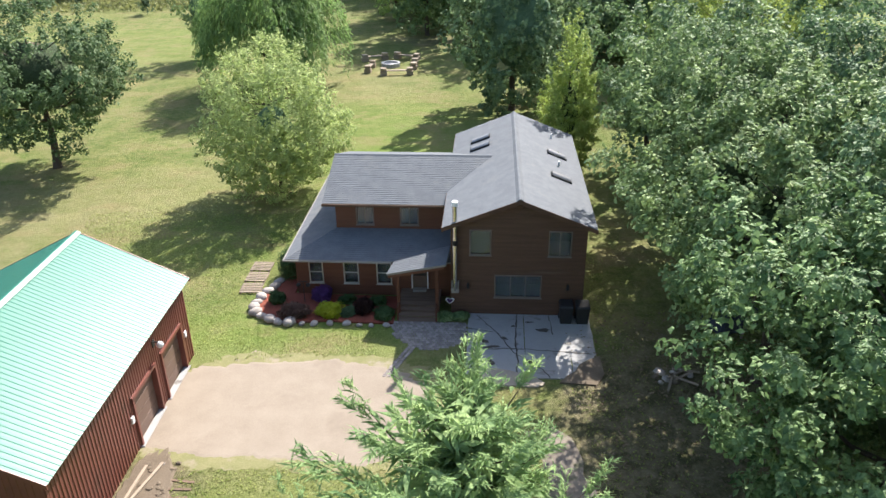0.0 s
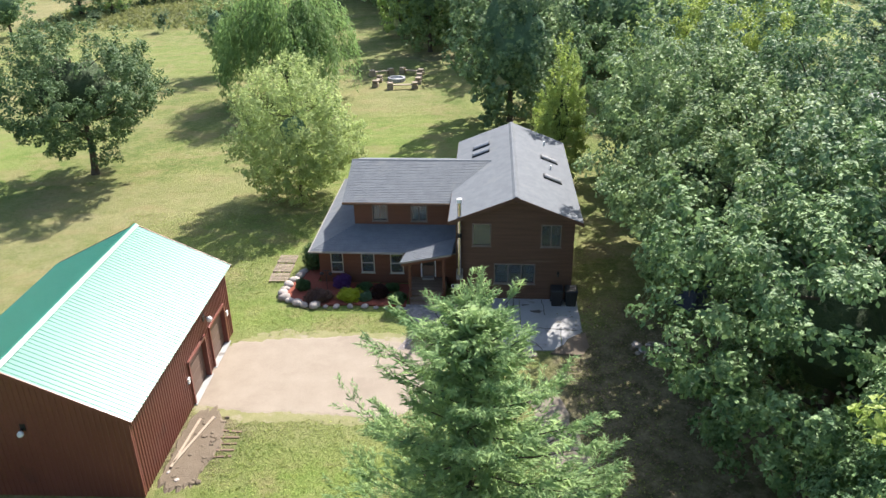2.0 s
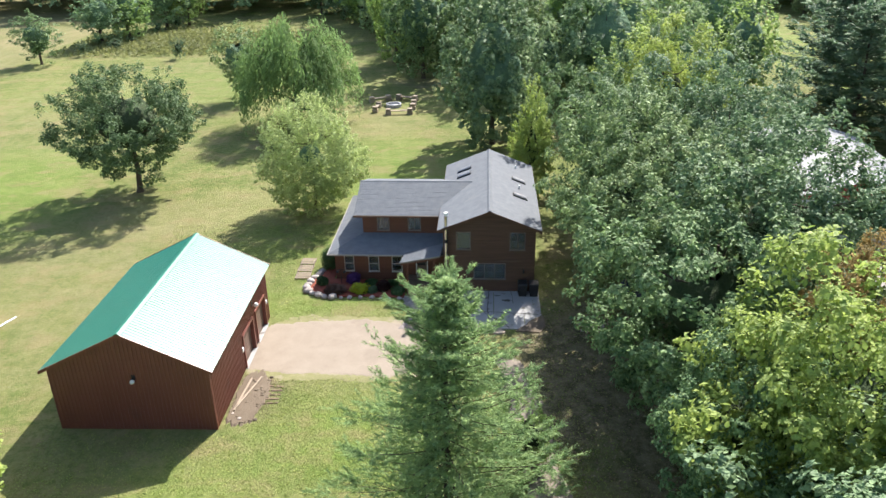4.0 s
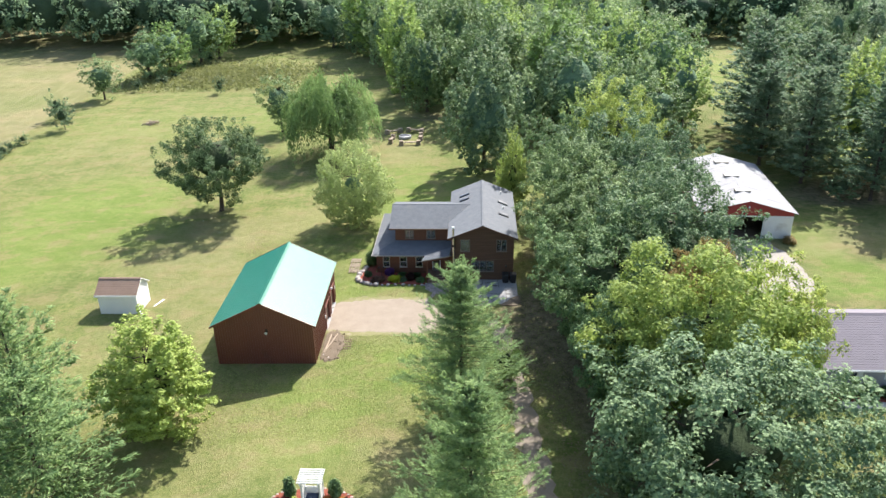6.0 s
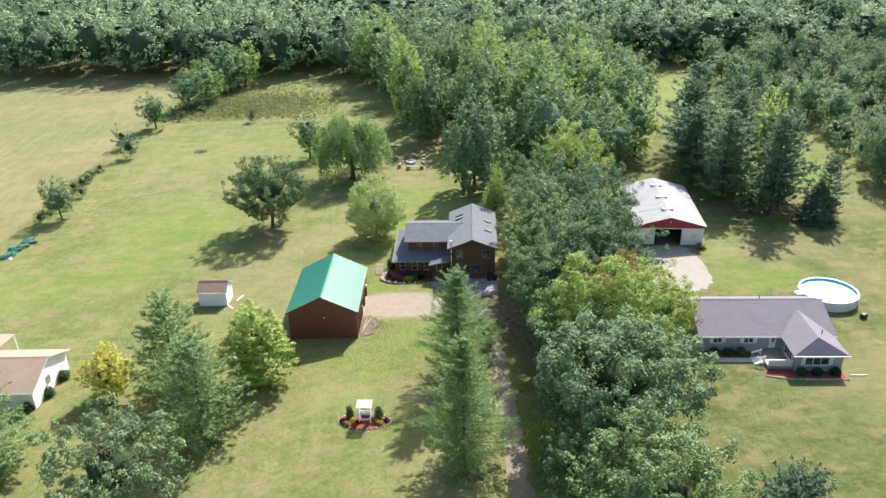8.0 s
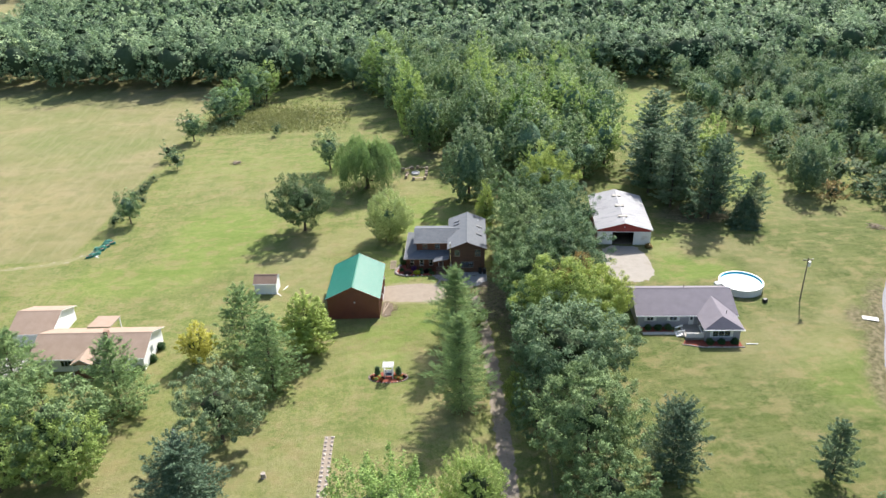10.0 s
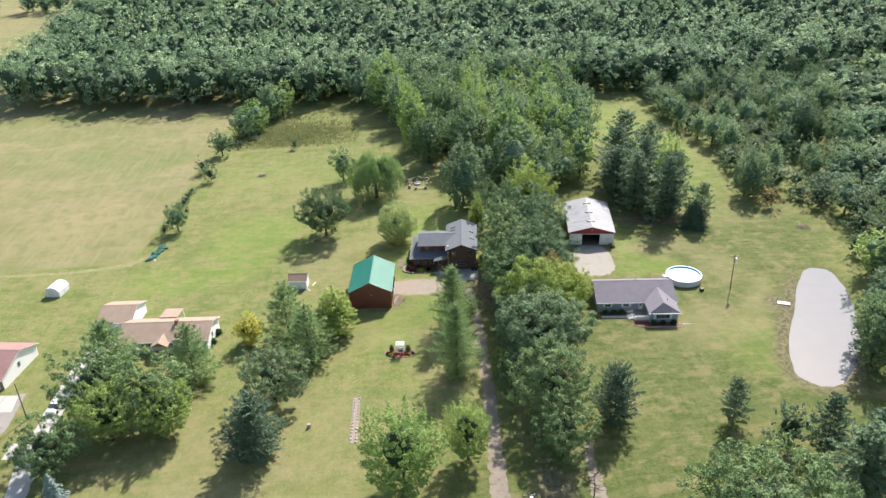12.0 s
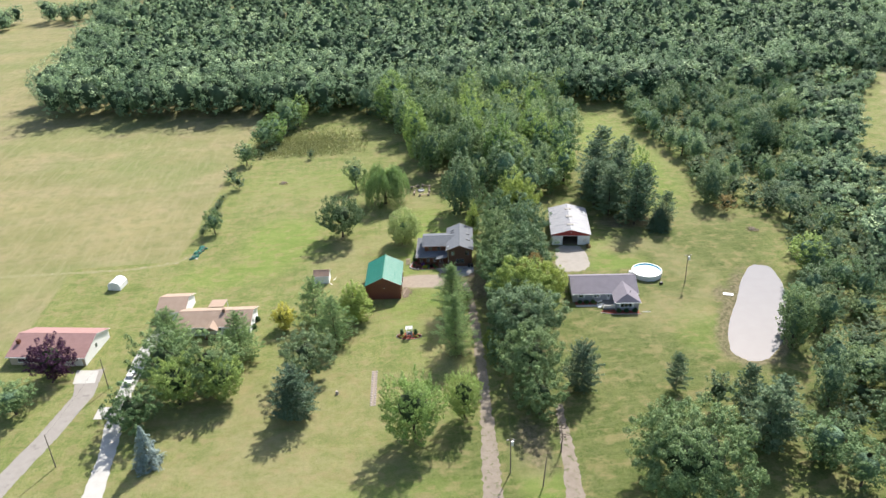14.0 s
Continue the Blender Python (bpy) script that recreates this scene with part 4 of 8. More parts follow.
spruce = dense_conifer("spruce_tree", "dense dark green spruce tree", 53, 12.0, 4.0, 0.2, 7500, 0.55, SPRUCE, power=0.72)
blunt_spruce = layered_pine("spruce_tree", "blunt bushy blue-green spruce on the front lawn", 56, 10.6, 4.9, 0.1, 0.62, 9, 11, 12, 0.44, 0.28, BLUNT, power=0.55, sprigs=22)
blue_spruce = dense_conifer("spruce_tree", "narrow silver-blue spruce tree", 54, 9.0, 2.3, 0.1, 4200, 0.42, BLUE)

front_small = leafy_tree("sapling_tree", "small bright green sapling beside the drive", 68, 9.0, 4.5, 0.1, 200, 34, 0.30, LIGHT_LEAF, length=1.4, fan=0.35, rise=0.4, big=12)
front_tree = leafy_tree("front_tree", "tall pale green maple with a full ragged crown", 65, 18.0, 6.8, 0.9, 460, 38, 0.36, LIGHT_LEAF, length=2.2, fan=0.48, rise=0.42, big=16, amp=0.30, inner=0.32, core=0.45, widest=0.42)

PLANTED = set()


def stand(tree, x, y, radius_scale, height_scale, label=""):
    """Plants a tree: the first time the tree itself, then copies of it."""
    turn = rng_t.uniform(0, 6.28)
    if tree.name in PLANTED:
        return put(tree, x, y, turn, radius_scale / tree.scale.x, height_scale / tree.scale.z, label)
    PLANTED.add(tree.name)
    tree.matrix_basis = Matrix.LocRotScale((x, y, 0), Euler((0, 0, turn)), (radius_scale, radius_scale, height_scale))
    return tagged(tree, label)


# the row of maples along the driveway, from the road to the wood
stand(maple_far, 13.0, -32.5, 0.66, 0.66, "broad light green maple at the drive's mouth")
stand(maple_row[0], 13.2, -22.5, 0.90, 0.90)
stand(dark_far, 8.0, -16.5, 0.44, 0.58, "small dark maple under the row")
stand(yellow_row, 6.6, -10.5, 0.26, 0.40, "small yellow-green maple at the drive's edge")
stand(dark_row, 14.3, -6.6, 1.16, 0.96)
stand(maple_row[1], 11.8, 6.0, 0.60, 0.72)
stand(yellow_row, 14.6, 2.2, 0.66, 0.86)
stand(yellow_row, 16.8, 3.8, 1.05, 1.04)
stand(yellow_row, 22.4, 6.0, 0.74, 0.88)
rust = put(maple_row[1], 20.2, 12.0, 0.85, 0.84, 1.08, "maple with its top turned rusty orange")
stand(maple_row[0], 13.6, 15.0, 0.92, 0.90)
stand(dark_row, 20.0, 21.0, 1.0, 1.0)
stand(maple_row[1], 14.2, 25.0, 0.80, 0.80)
stand(maple_row[0], 16.0, 31.0, 0.92, 0.93)
stand(dark_row, 22.5, 35.5, 0.88, 1.0)
stand(maple_row[1], 16.2, 38.6, 0.76, 0.86)
stand(dark_far, 20.5, 45.0, 0.9, 0.90)
stand(maple_far, 17.5, 53.0, 0.70, 0.80)
stand(yellow_row, 24.8, 56.0, 0.82, 1.02)
for c in rust.children:
    if c.name.startswith("crown"):
        c.data = c.data.copy()
        c.data.materials[0] = RUSTY

# pines by the driveway
stand(pine, -0.30, 6.6, 0.95, 0.93)
stand(pine, -1.2, -9.0, 0.95, 1.0)

stand(front_small, 3.9, 12.4, 0.45, 0.42)

# trees of the lawn
lawn_tree = leafy_tree("lawn_tree", "round-headed lawn tree on a short leaning trunk", 61, 13.6, 6.9, 1.5, 420, 80, 0.25, LAWN_LEAF, length=1.2, fan=0.52, rise=0.34, big=24, amp=0.28, inner=0.32, core=0.42, widest=0.46, dome=0.7, trunk=0.022, limbs=16)
lawn_tree.location = (-28.0, 55.2, 0)
pale_tree = leafy_tree("pale_tree", "dense pale green tree with fine leaves", 62, 11.2, 5.1, 0.0, 760, 50, 0.20, BIRCH, length=1.6, fan=0.34, rise=0.42, big=18, amp=0.22, inner=0.35, core=0.24, widest=0.40, trunk=0.012, inside_mat=SOFT_SHADE)
pale_tree.location = (-9.9, 48.4, 0)
willow = weeping("willow_tree", "weeping willow with hanging bright green strands", 63, 13.4, 7.6, 1350, 20, 0.50, WILLOW)
willow.location = (-14.7, 78.0, 0)
stand(mid_a, -24.3, 93.0, 0.75, 0.68, "small dark tree behind the willow")
cone_tree = leafy_tree("conical_tree", "narrow yellow-green conical tree", 64, 12.0, 3.3, 0.2, 420, 56, 0.21, YELLOW_GREEN, length=1.3, fan=0.28, rise=0.35, core=0.28, big=16, amp=0.30, widest=0.30, point=1.1)
stand(cone_tree, 10.3, 48.6, 0.74, 0.98)
stand(edge_a, 9.0, 67.5, 1.02, 1.02, "tall dense dark tree behind the house")
stand(front_tree, -12.1, -36.8, 0.90, 0.92)
stand(front_tree, -2.0, -31.7, 0.56, 0.70, "young pale green maple beside the driveway")
stand(maple_far, -63.0, -13.0, 0.90, 0.92)
stand(front_tree, -60.0, -19.0, 0.72, 0.72, "ragged pale green maple in a clump")
stand(maple_far, -54.0, -15.0, 0.92, 0.84)
stand(front_tree, -51.0, -18.5, 0.7, 0.62, "ragged pale green maple in a clump")
stand(lawn_pine, -49.2, -4.6, 1.0, 0.95)
stand(lawn_pine, -66.0, 1.6, 1.1, 0.84)
stand(maple_far, -67.2, -26.0, 0.72, 0.66)
stand(blue_spruce, -62.0, -36.6, 1.25, 1.05)
stand(blunt_spruce, -35.4, -26.2, 1.0, 1.0)
stand(blue_spruce, -36.5, -22.0, 1.0, 1.15)
stand(dark_far, -33.8, -12.6, 0.74, 0.72)
stand(lawn_pine, -33.2, 7.6, 1.0, 0.98)
stand(lawn_pine, -28.4, -1.0, 1.0, 0.93)
stand(cone_tree, -23.8, 8.6, 1.42, 0.86, "rounded light green lawn tree")
golden = leafy_tree("golden_shrub", "bright golden-yellow shrub on the lawn", 66, 7.2, 3.0, 0.0, 240, 28, 0.28, GOLD, length=1.1, fan=0.3, rise=0.35, big=14)
golden.location = (-40.8, 7.4, 0)
maroon = leafy_tree("maroon_tree", "round dark maroon-leaved maple", 67, 10.6, 5.3, 0.2, 330, 28, 0.36, MAROON, length=1.3, fan=0.4, rise=0.25, big=20, amp=0.26)
maroon.location = (-89.6, -5.6, 0)
stand(mid_a, -93.6, -17.5, 0.85, 0.52, "low green tree in the neighbour's lawn")
# hedgerow by the hay field
stand(mid_a, -65.3, 123.0, 0.78, 0.58)
stand(mid_c, -60.5, 141.0, 1.25, 0.74)
stand(mid_d, -57.0, 147.0, 1.20, 0.84)
stand(mid_c, -53.0, 160.0, 1.30, 0.95)
stand(mid_d, -49.5, 166.0, 1.15, 0.90)
stand(scrub_b, -68.5, 106.8, 0.8, 0.95)
stand(scrub_a, -64.8, 99.4, 0.85, 0.85)
stand(mid_a, -67.0, 64.0, 0.58, 0.52)
stand(scrub_a, -41.5, 125.0, 0.55, 0.62, "lone rounded shrub on the lawn")
for i in range(10):
    stand(rng_t.choice((scrub_a, scrub_b)), -69.5 + rng_t.uniform(-1.5, 1.5) + i * 0.2, 62 + i * 3.2 + rng_t.uniform(-1, 1), rng_t.uniform(0.3, 0.5), rng_t.uniform(0.3, 0.5))
for i in range(6):
    stand(rng_t.choice((scrub_a, scrub_b)), -60 + rng_t.uniform(-2, 3) + i * 1.8, 130 + i * 6.0, rng_t.uniform(0.35, 0.6), rng_t.uniform(0.3, 0.55))
# south and east lawn
stand(blunt_spruce, 23.2, -25.5, 0.80, 0.98, "dark bushy spruce on the lawn beside the row")
stand(far_pine, 42.1, -28.6, 0.48, 0.50)
big_maple = leafy_tree("maple_tree", "very wide dark green maple on the south lawn", 69, 18.0, 10.6, 0.3, 540, 70, 0.38, MAPLE, length=1.0, fan=0.80, rise=0.3, big=34, amp=0.30, inner=0.30, core=0.50, dome=0.7)
stand(big_maple, 33.6, -56.0, 1.0, 1.0)
stand(scrub_a, 48.0, -35.0, 1.15, 1.3)
stand(far_pine, 52.4, -37.8, 0.60, 0.66)
stand(far_pine, 51.4, -48.0, 0.95, 0.80)
stand(far_pine, 55.0, -45.0, 0.90, 0.78)
stand(edge_b, 73.0, -17.0, 0.72, 0.78, "tall green tree at the pond's edge")
stand(mid_c, 77.5, -8.5, 0.85, 0.70)
stand(mid_d, 93.5, 15.0, 1.10, 0.74, "rounded light green tree near the pond")
# pines and tall trees by the clearing
for x, y, s, h in ((50.8, 65.0, 1.10, 0.86), (53.5, 74.0, 1.15, 1.02), (58.0, 84.0, 1.25, 1.08), (63.5, 77.0, 1.10, 1.0), (53.0, 56.5, 1.0, 0.92), (58.7, 49.0, 0.92, 0.98), (63.0, 54.5, 0.92, 0.94), (57.5, 63.0, 1.05, 1.02)):
    stand(far_pine, x, y, s, h)
stand(spruce, 64.6, 45.0, 1.0, 0.62, "low dark spruce beside the pines")
stand(far_pine, 67.0, 46.5, 0.62, 0.62)
stand(edge_c, 66.0, 66.0, 0.95, 0.90, "tall bright green poplar among the pines")
stand(scrub_b, 55.2, 50.4, 0.85, 0.62)
stand(edge_a, 86.9, 61.5, 0.72, 0.72, "broad dark cone-headed tree by the scrub")
stand(edge_a, 121.5, 98.0, 0.95, 0.90, "broad dark cone-headed tree by the scrub")
rusty_small = stand(scrub_a, 88.4, 53.0, 1.0, 0.9, "small rust-brown tree on the lawn")
for c in rusty_small.children:
    if c.name.startswith("crown"):
        c.data = c.data.copy()
        c.data.materials[0] = RUSTY
# the tall trees of the wood that stand out behind the house
stand(edge_b, 2.3, 103.5, 1.0, 0.98, "tall grey-green feathery tree at the wood's edge")
stand(edge_c, -1.8, 117.0, 1.0, 1.10)
stand(edge_b, 13.5, 98.0, 1.12, 1.08, "tall round-headed green tree of the wood")
stand(edge_c, -8.5, 162.0, 1.65, 1.12, "broad bright green tree where the wood meets the meadow")
stand(edge_b, 1.0, 172.0, 1.20, 1.08)
stand(edge_c, 18.0, 113.0, 0.95, 1.18)
stand(edge_b, 9.6, 127.0, 1.08, 1.18)
stand(edge_c, 25.0, 94.0, 1.25, 1.12)
stand(mid_c, 63.6, 149.0, 0.8, 0.70)

WOOD_A = [(-6, 136), (4, 116), (16, 104), (17, 78), (28, 66), (43, 76), (50, 97), (62, 156), (66, 182), (-24, 182), (-8, 158)]
WOOD_R = [(93, 165), (89, 128), (93, 92), (87, 67), (98, 57), (101, 42), (93, 18), (84, -4), (80, -22), (68, -37), (57, -58), (95, -75), (104, -20), (110, 10), (116, 60), (150, 130), (172, 180), (86, 182)]


def scatter(poly, gap, seed):
    """Places in an outline, none nearer to another than the gap."""
    r = random.Random(seed)
    xs, ys = [p[0] for p in poly], [p[1] for p in poly]
    out = []
    for i in range(6000):
        x, y = r.uniform(min(xs), max(xs)), r.uniform(min(ys), max(ys))
        if inside(poly, x, y) and all((x - a) ** 2 + (y - b) ** 2 > gap * gap for a, b in out):
            out.append((x, y))
    return out


for x, y in scatter(WOOD_A, 7.3, 3):
    t = rng_t.choice((mid_a, mid_b, mid_c, mid_d, mid_d, mid_e, mid_e))
    s = rng_t.uniform(0.80, 1.20)
    stand(t, x, y, s, s * rng_t.uniform(0.80, 1.15))
for x, y in scatter(WOOD_R, 5.4, 4):
    t = rng_t.choice((scrub_a, scrub_a, scrub_b, scrub_b, mid_c) if x < 108 and 48 < y < 130 else (scrub_a, scrub_a, scrub_a, scrub_b, mid_a, mid_b, mid_b, mid_c, mid_e))
    if y < 48 and t is mid_c:
        t = mid_b
    if t in (scrub_a, scrub_b):
        stand(t, x, y, rng_t.uniform(0.9, 1.5), rng_t.uniform(0.7, 1.3))
    else:
        stand(t, x, y, rng_t.uniform(0.65, 1.0), rng_t.uniform(0.45, 0.85))


def far_wood():
    """The wood behind: one mass of round crowns."""
    rng = np.random.default_rng(7)
    kinds = {}
    for level, (count, per) in enumerate(((64, 15), (26, 9), (13, 7))):
        kinds[level] = [spray_crown(np.random.default_rng(100 + i), 1.0, 0.42, 0.03, count, per, 0.04, 0.075, 0.15, widest=0.54 + 0.05 * (i % 4), point=2.4 + 0.4 * (i % 3), big=10, amp=0.32, inner=0.10, core=0.60, dome=0.55, loose=0.20, around=8, rings=5 - level) for i in range(8)]
    outline_far = [(-168, 197), (-70, 181), (-34, 176), (30, 184), (86, 168), (120, 172), (190, 178), (240, 205), (270, 252), (420, 480), (600, 820), (-260, 820), (-240, 520), (-212, 456)]
    low_edge = [(104, -80), (104, -20), (110, 10), (116, 60), (150, 130), (172, 180), (240, 205), (196, 160), (160, 105), (152, 70), (140, 10), (150, -80)]
    V, Q, P, N, S, TV, TP = [], [], [], [], [], [], []
    count = 0
    y = -78.0
    while y < 600:
        gap = (9.2 if y > 165 else 6.8) + max(0, y - 260) * 0.012
        x = -480 + rng.uniform(0, gap)
        while x < 430:
            px, py = x + rng.uniform(-2.6, 2.6), y + rng.uniform(-2.6, 2.6)
            scrubby = inside(low_edge, px, py)
            strip_far = (-330 < px < -276 and 428 < py < 470) or (-262 < px < -200 and 452 < py < 486)
            if scrubby or strip_far or inside(outline_far, px, py):
                edge = scrubby or strip_far or py < 214 or not inside(outline_far, px - 22, py) or not inside(outline_far, px + 22, py)
                level = 0 if edge else (1 if py < 400 else 2)
                v, q, p, n = kinds[level][rng.integers(8)]
                a = rng.uniform(0, 6.28)
                h = rng.uniform(12.0, 20.0) * (1.0 if rng.uniform() < 0.85 else 0.7)
                if py < 232 and px < -30:
                    h = rng.uniform(17.0, 22.5)
                if scrubby:
                    h *= rng.uniform(0.3, 0.7)
                w = (h * 0.65 + 4.5) * rng.uniform(0.75, 1.3)
                ca, sa = math.cos(a), math.sin(a)
                turn = np.array([[ca, sa, 0], [-sa, ca, 0], [0, 0, 1]])
                scale = np.array([w, w, h])
                V.append((v * scale) @ turn + np.array([px, py, 0]))
                P.append((p * scale) @ turn + np.array([px, py, 0]))
                m = (n / scale) @ turn
                N.append(m / np.linalg.norm(m, axis=1, keepdims=True))
                Q.append(q + count)
                count += len(v)
                tone = min(max(rng.normal(0.48, 0.30), 0.0), 1.0)
                TV.append(np.full(len(v), tone))
                TP.append(np.full(len(p), tone))
                S.append(np.full(len(p), (0.78 if level == 0 else 1.04 + 0.0016 * (py - 214)) * min(1.0, h / 12)))
            x += gap
        y += gap * 0.92
    V, Q, P, N, S, TV, TP = (np.concatenate(a) for a in (V, Q, P, N, S, TV, TP))
    N = N + rng.normal(0, 0.08, N.shape)
    N /= np.linalg.norm(N, axis=1, keepdims=True)
    me = crown_mesh("far_wood", V, Q, P, N, S, 0.75, HAZY_FOREST, rng, TV, TP, WOOD_SHADE)
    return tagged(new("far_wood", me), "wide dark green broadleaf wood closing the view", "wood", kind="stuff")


far_wood()

# leafless trees by the second drive and on the south lawn
for x, y, h in ((14.6, -43.5, 8.5), (49.5, -33.0, 7.5), (98.0, -14.0, 9.0)):
    rr = np.random.default_rng(int(h * 10))
    d = sphere_points(rr, 26)
    c = d * np.array([h * 0.28, h * 0.28, h * 0.30]) + np.array([0, 0, h * 0.66])
    ob = thing("bare_tree", "grey leafless dead tree with thin branches", "tree", x, y, group="bare trees")
    part("trunk", trunk_geo(rr, h * 0.8, h * 0.016, c, 0.03, 6, 0.3), BARK, ob)

# ---------------------------------------------------------------- building materials and tools
LOG = surface("stained_log_siding", (0.058, 0.031, 0.021), (0.158, 0.086, 0.056), 0.9, 16.0, 0.6, stretch=(0.35, 0.35, 7.0), relief=0.35, depth=0.012, stain=(0.150, 0.105, 0.078), stain_scale=0.5, stain_at=0.62)
CEDAR = surface("cedar_red", (0.098, 0.038, 0.021), (0.165, 0.070, 0.040), 0.9, 16.0, 0.6, stretch=(0.35, 0.35, 7.0), relief=0.3)
SHINGLE = surface("grey_shingles", (0.094, 0.104, 0.120), (0.160, 0.171, 0.190), 1.2, 9.0, 0.85, stretch=(1.6, 1.6, 1.6), relief=0.5, depth=0.01, stain=(0.150, 0.156, 0.165), stain_scale=0.3)
BROWN_SHINGLE = surface("brown_shingles", (0.250, 0.165, 0.120), (0.360, 0.250, 0.190), 1.0, 10.0, 0.9, relief=0.5)
TAN_SHINGLE = surface("tan_shingles", (0.300, 0.215, 0.160), (0.400, 0.300, 0.235), 0.7, 10.0, 0.9, relief=0.5)
RED_SHINGLE = surface("red_shingles", (0.260, 0.150, 0.138), (0.345, 0.210, 0.195), 0.7, 10.0, 0.9, relief=0.5)
MAUVE_SHINGLE = surface("mauve_grey_shingles", (0.165, 0.148, 0.172), (0.228, 0.207, 0.234), 0.7, 10.0, 0.88, relief=0.5)
WHITE = surface("white_paint", (0.70, 0.70, 0.70), (0.82, 0.82, 0.81), 1.0, 12.0, 0.55, relief=0.1)
TRIM = surface("pale_trim", (0.22, 0.20, 0.18), (0.32, 0.30, 0.27), 1.0, 12.0, 0.6, relief=0.1)
CREAM = surface("cream_window_frame", (0.42, 0.38, 0.31), (0.54, 0.50, 0.42), 1.0, 12.0, 0.6, relief=0.1)
BROWN_FRAME = surface("brown_window_frame", (0.160, 0.125, 0.105), (0.240, 0.200, 0.172), 1.0, 12.0, 0.6, relief=0.1)
GREY_SIDING = surface("grey_siding", (0.300, 0.300, 0.325), (0.370, 0.370, 0.395), 0.8, 14.0, 0.6, relief=0.15)
TAN_SIDING = surface("tan_siding", (0.36, 0.29, 0.21), (0.46, 0.38, 0.29), 0.8, 14.0, 0.7, relief=0.2)
BARN_RED = surface("barn_red_steel", (0.150, 0.048, 0.036), (0.205, 0.070, 0.054), 0.8, 12.0, 0.38, spec=0.5, relief=0.05, stain=(0.13, 0.05, 0.04), stain_scale=0.6)
DOOR_BROWN = surface("brown_door", (0.135, 0.085, 0.066), (0.190, 0.130, 0.105), 0.8, 12.0, 0.5, relief=0.1)
DARK_ROOM = surface("dark_interior", (0.03, 0.028, 0.026), (0.06, 0.055, 0.05), 1.0, 8.0, 0.9, relief=0.0)
BLIND = surface("white_blinds", (0.26, 0.24, 0.22), (0.36, 0.34, 0.31), 1.0, 30.0, 0.8, stretch=(0.2, 0.2, 6), relief=0.2)
STEEL = surface("stainless_steel", (0.55, 0.55, 0.54), (0.68, 0.67, 0.66), 1.0, 10.0, 0.25, metal=1.0, relief=0.05)
BLACK = surface("black_plastic", (0.018, 0.018, 0.019), (0.034, 0.034, 0.035), 2.0, 15.0, 0.5, relief=0.1)
OLD_WOOD = surface("weathered_wood", (0.250, 0.195, 0.145), (0.380, 0.310, 0.240), 1.5, 12.0, 0.85, stretch=(1, 6, 6), relief=0.4, per_piece=0.35)
DECK_WOOD = surface("deck_boards", (0.130, 0.085, 0.060), (0.215, 0.150, 0.110), 1.5, 12.0, 0.8, stretch=(1, 6, 6), relief=0.4, per_piece=0.3)
MULCH = surface("red_mulch", (0.165, 0.042, 0.028), (0.290, 0.085, 0.055), 2.0, 18.0, 0.95, relief=1.0, depth=0.04)
BOULDER = surface("field_stone", (0.280, 0.240, 0.215), (0.470, 0.420, 0.390), 2.0, 9.0, 0.9, relief=0.6, depth=0.03, per_piece=0.35)
PAVER = surface("paving_stone", (0.230, 0.195, 0.185), (0.370, 0.325, 0.310), 2.0, 16.0, 0.85, relief=0.4, per_piece=0.5)
SOIL = surface("bare_soil", (0.115, 0.088, 0.062), (0.190, 0.150, 0.110), 1.0, 14.0, 0.95, relief=0.8, depth=0.03, world_space=True)
METAL_WHITE = surface("white_steel", (0.62, 0.62, 0.62), (0.76, 0.76, 0.75), 0.5, 9.0, 0.4, spec=0.5, relief=0.05, stain=(0.50, 0.48, 0.46), stain_scale=0.35)
RED_PAINT = surface("red_paint", (0.250, 0.030, 0.030), (0.340, 0.050, 0.045), 0.8, 12.0, 0.5, relief=0.1)


def steel_green():
    m, node, link, p = mat("green_roof_steel", 0.40, 0.0, 0.30)
    v = place(node, link)
    c = mix(node, link, noise_fac(node, link, v, 0.5), (0.010, 0.135, 0.092), (0.016, 0.180, 0.125))
    link(c, p.inputs["Base Color"])
    n = noise_fac(node, link, v, 3.0)
    link(math_node(node, link, "ADD", math_node(node, link, "MULTIPLY", n, 0.10), 0.35), p.inputs["Roughness"])
    p.inputs["Coat Weight"].default_value = 0.14
    p.inputs["Coat Roughness"].default_value = 0.42
    return m


GREEN_STEEL = steel_green()


def glass():
    m, node, link, p = mat("window_glass", 0.03, 0.0, 0.5)
    p.inputs["Base Color"].default_value = (0.40, 0.46, 0.48, 1)
    p.inputs["Transmission Weight"].default_value = 0.85
    p.inputs["IOR"].default_value = 1.5
    return m


GLASS = glass()


def wall_solid(g, ax, at, thick, u0, u1, z0, z1, holes=(), gable=None):
    """A wall in the plane ax ('x': runs along y, 'y': runs along x) with openings (u0, u1, z0, z1) through it. gable: (peak u, peak z)."""
    us = sorted({u0, u1, *[h[0] for h in holes], *[h[1] for h in holes]})
    zs = sorted({z0, z1, *[h[2] for h in holes], *[h[3] for h in holes]})
    for a, b in zip(us, us[1:]):
        for c, d in zip(zs, zs[1:]):
            um, zm = (a + b) / 2, (c + d) / 2
            if not any(h[0] < um < h[1] and h[2] < zm < h[3] for h in holes):
                if ax == "y":
                    g.box(a, b, at, at + thick, c, d)
                else:
                    g.box(at, at + thick, a, b, c, d)
    if gable:
        pts = [(u0, z1), (u1, z1), gable]
        if ax == "y":
            g.solid([(u, at, z) for u, z in pts], [(u, at + thick, z) for u, z in pts])
        else:
            g.solid([(at, u, z) for u, z in pts], [(at + thick, u, z) for u, z in pts])
    return g


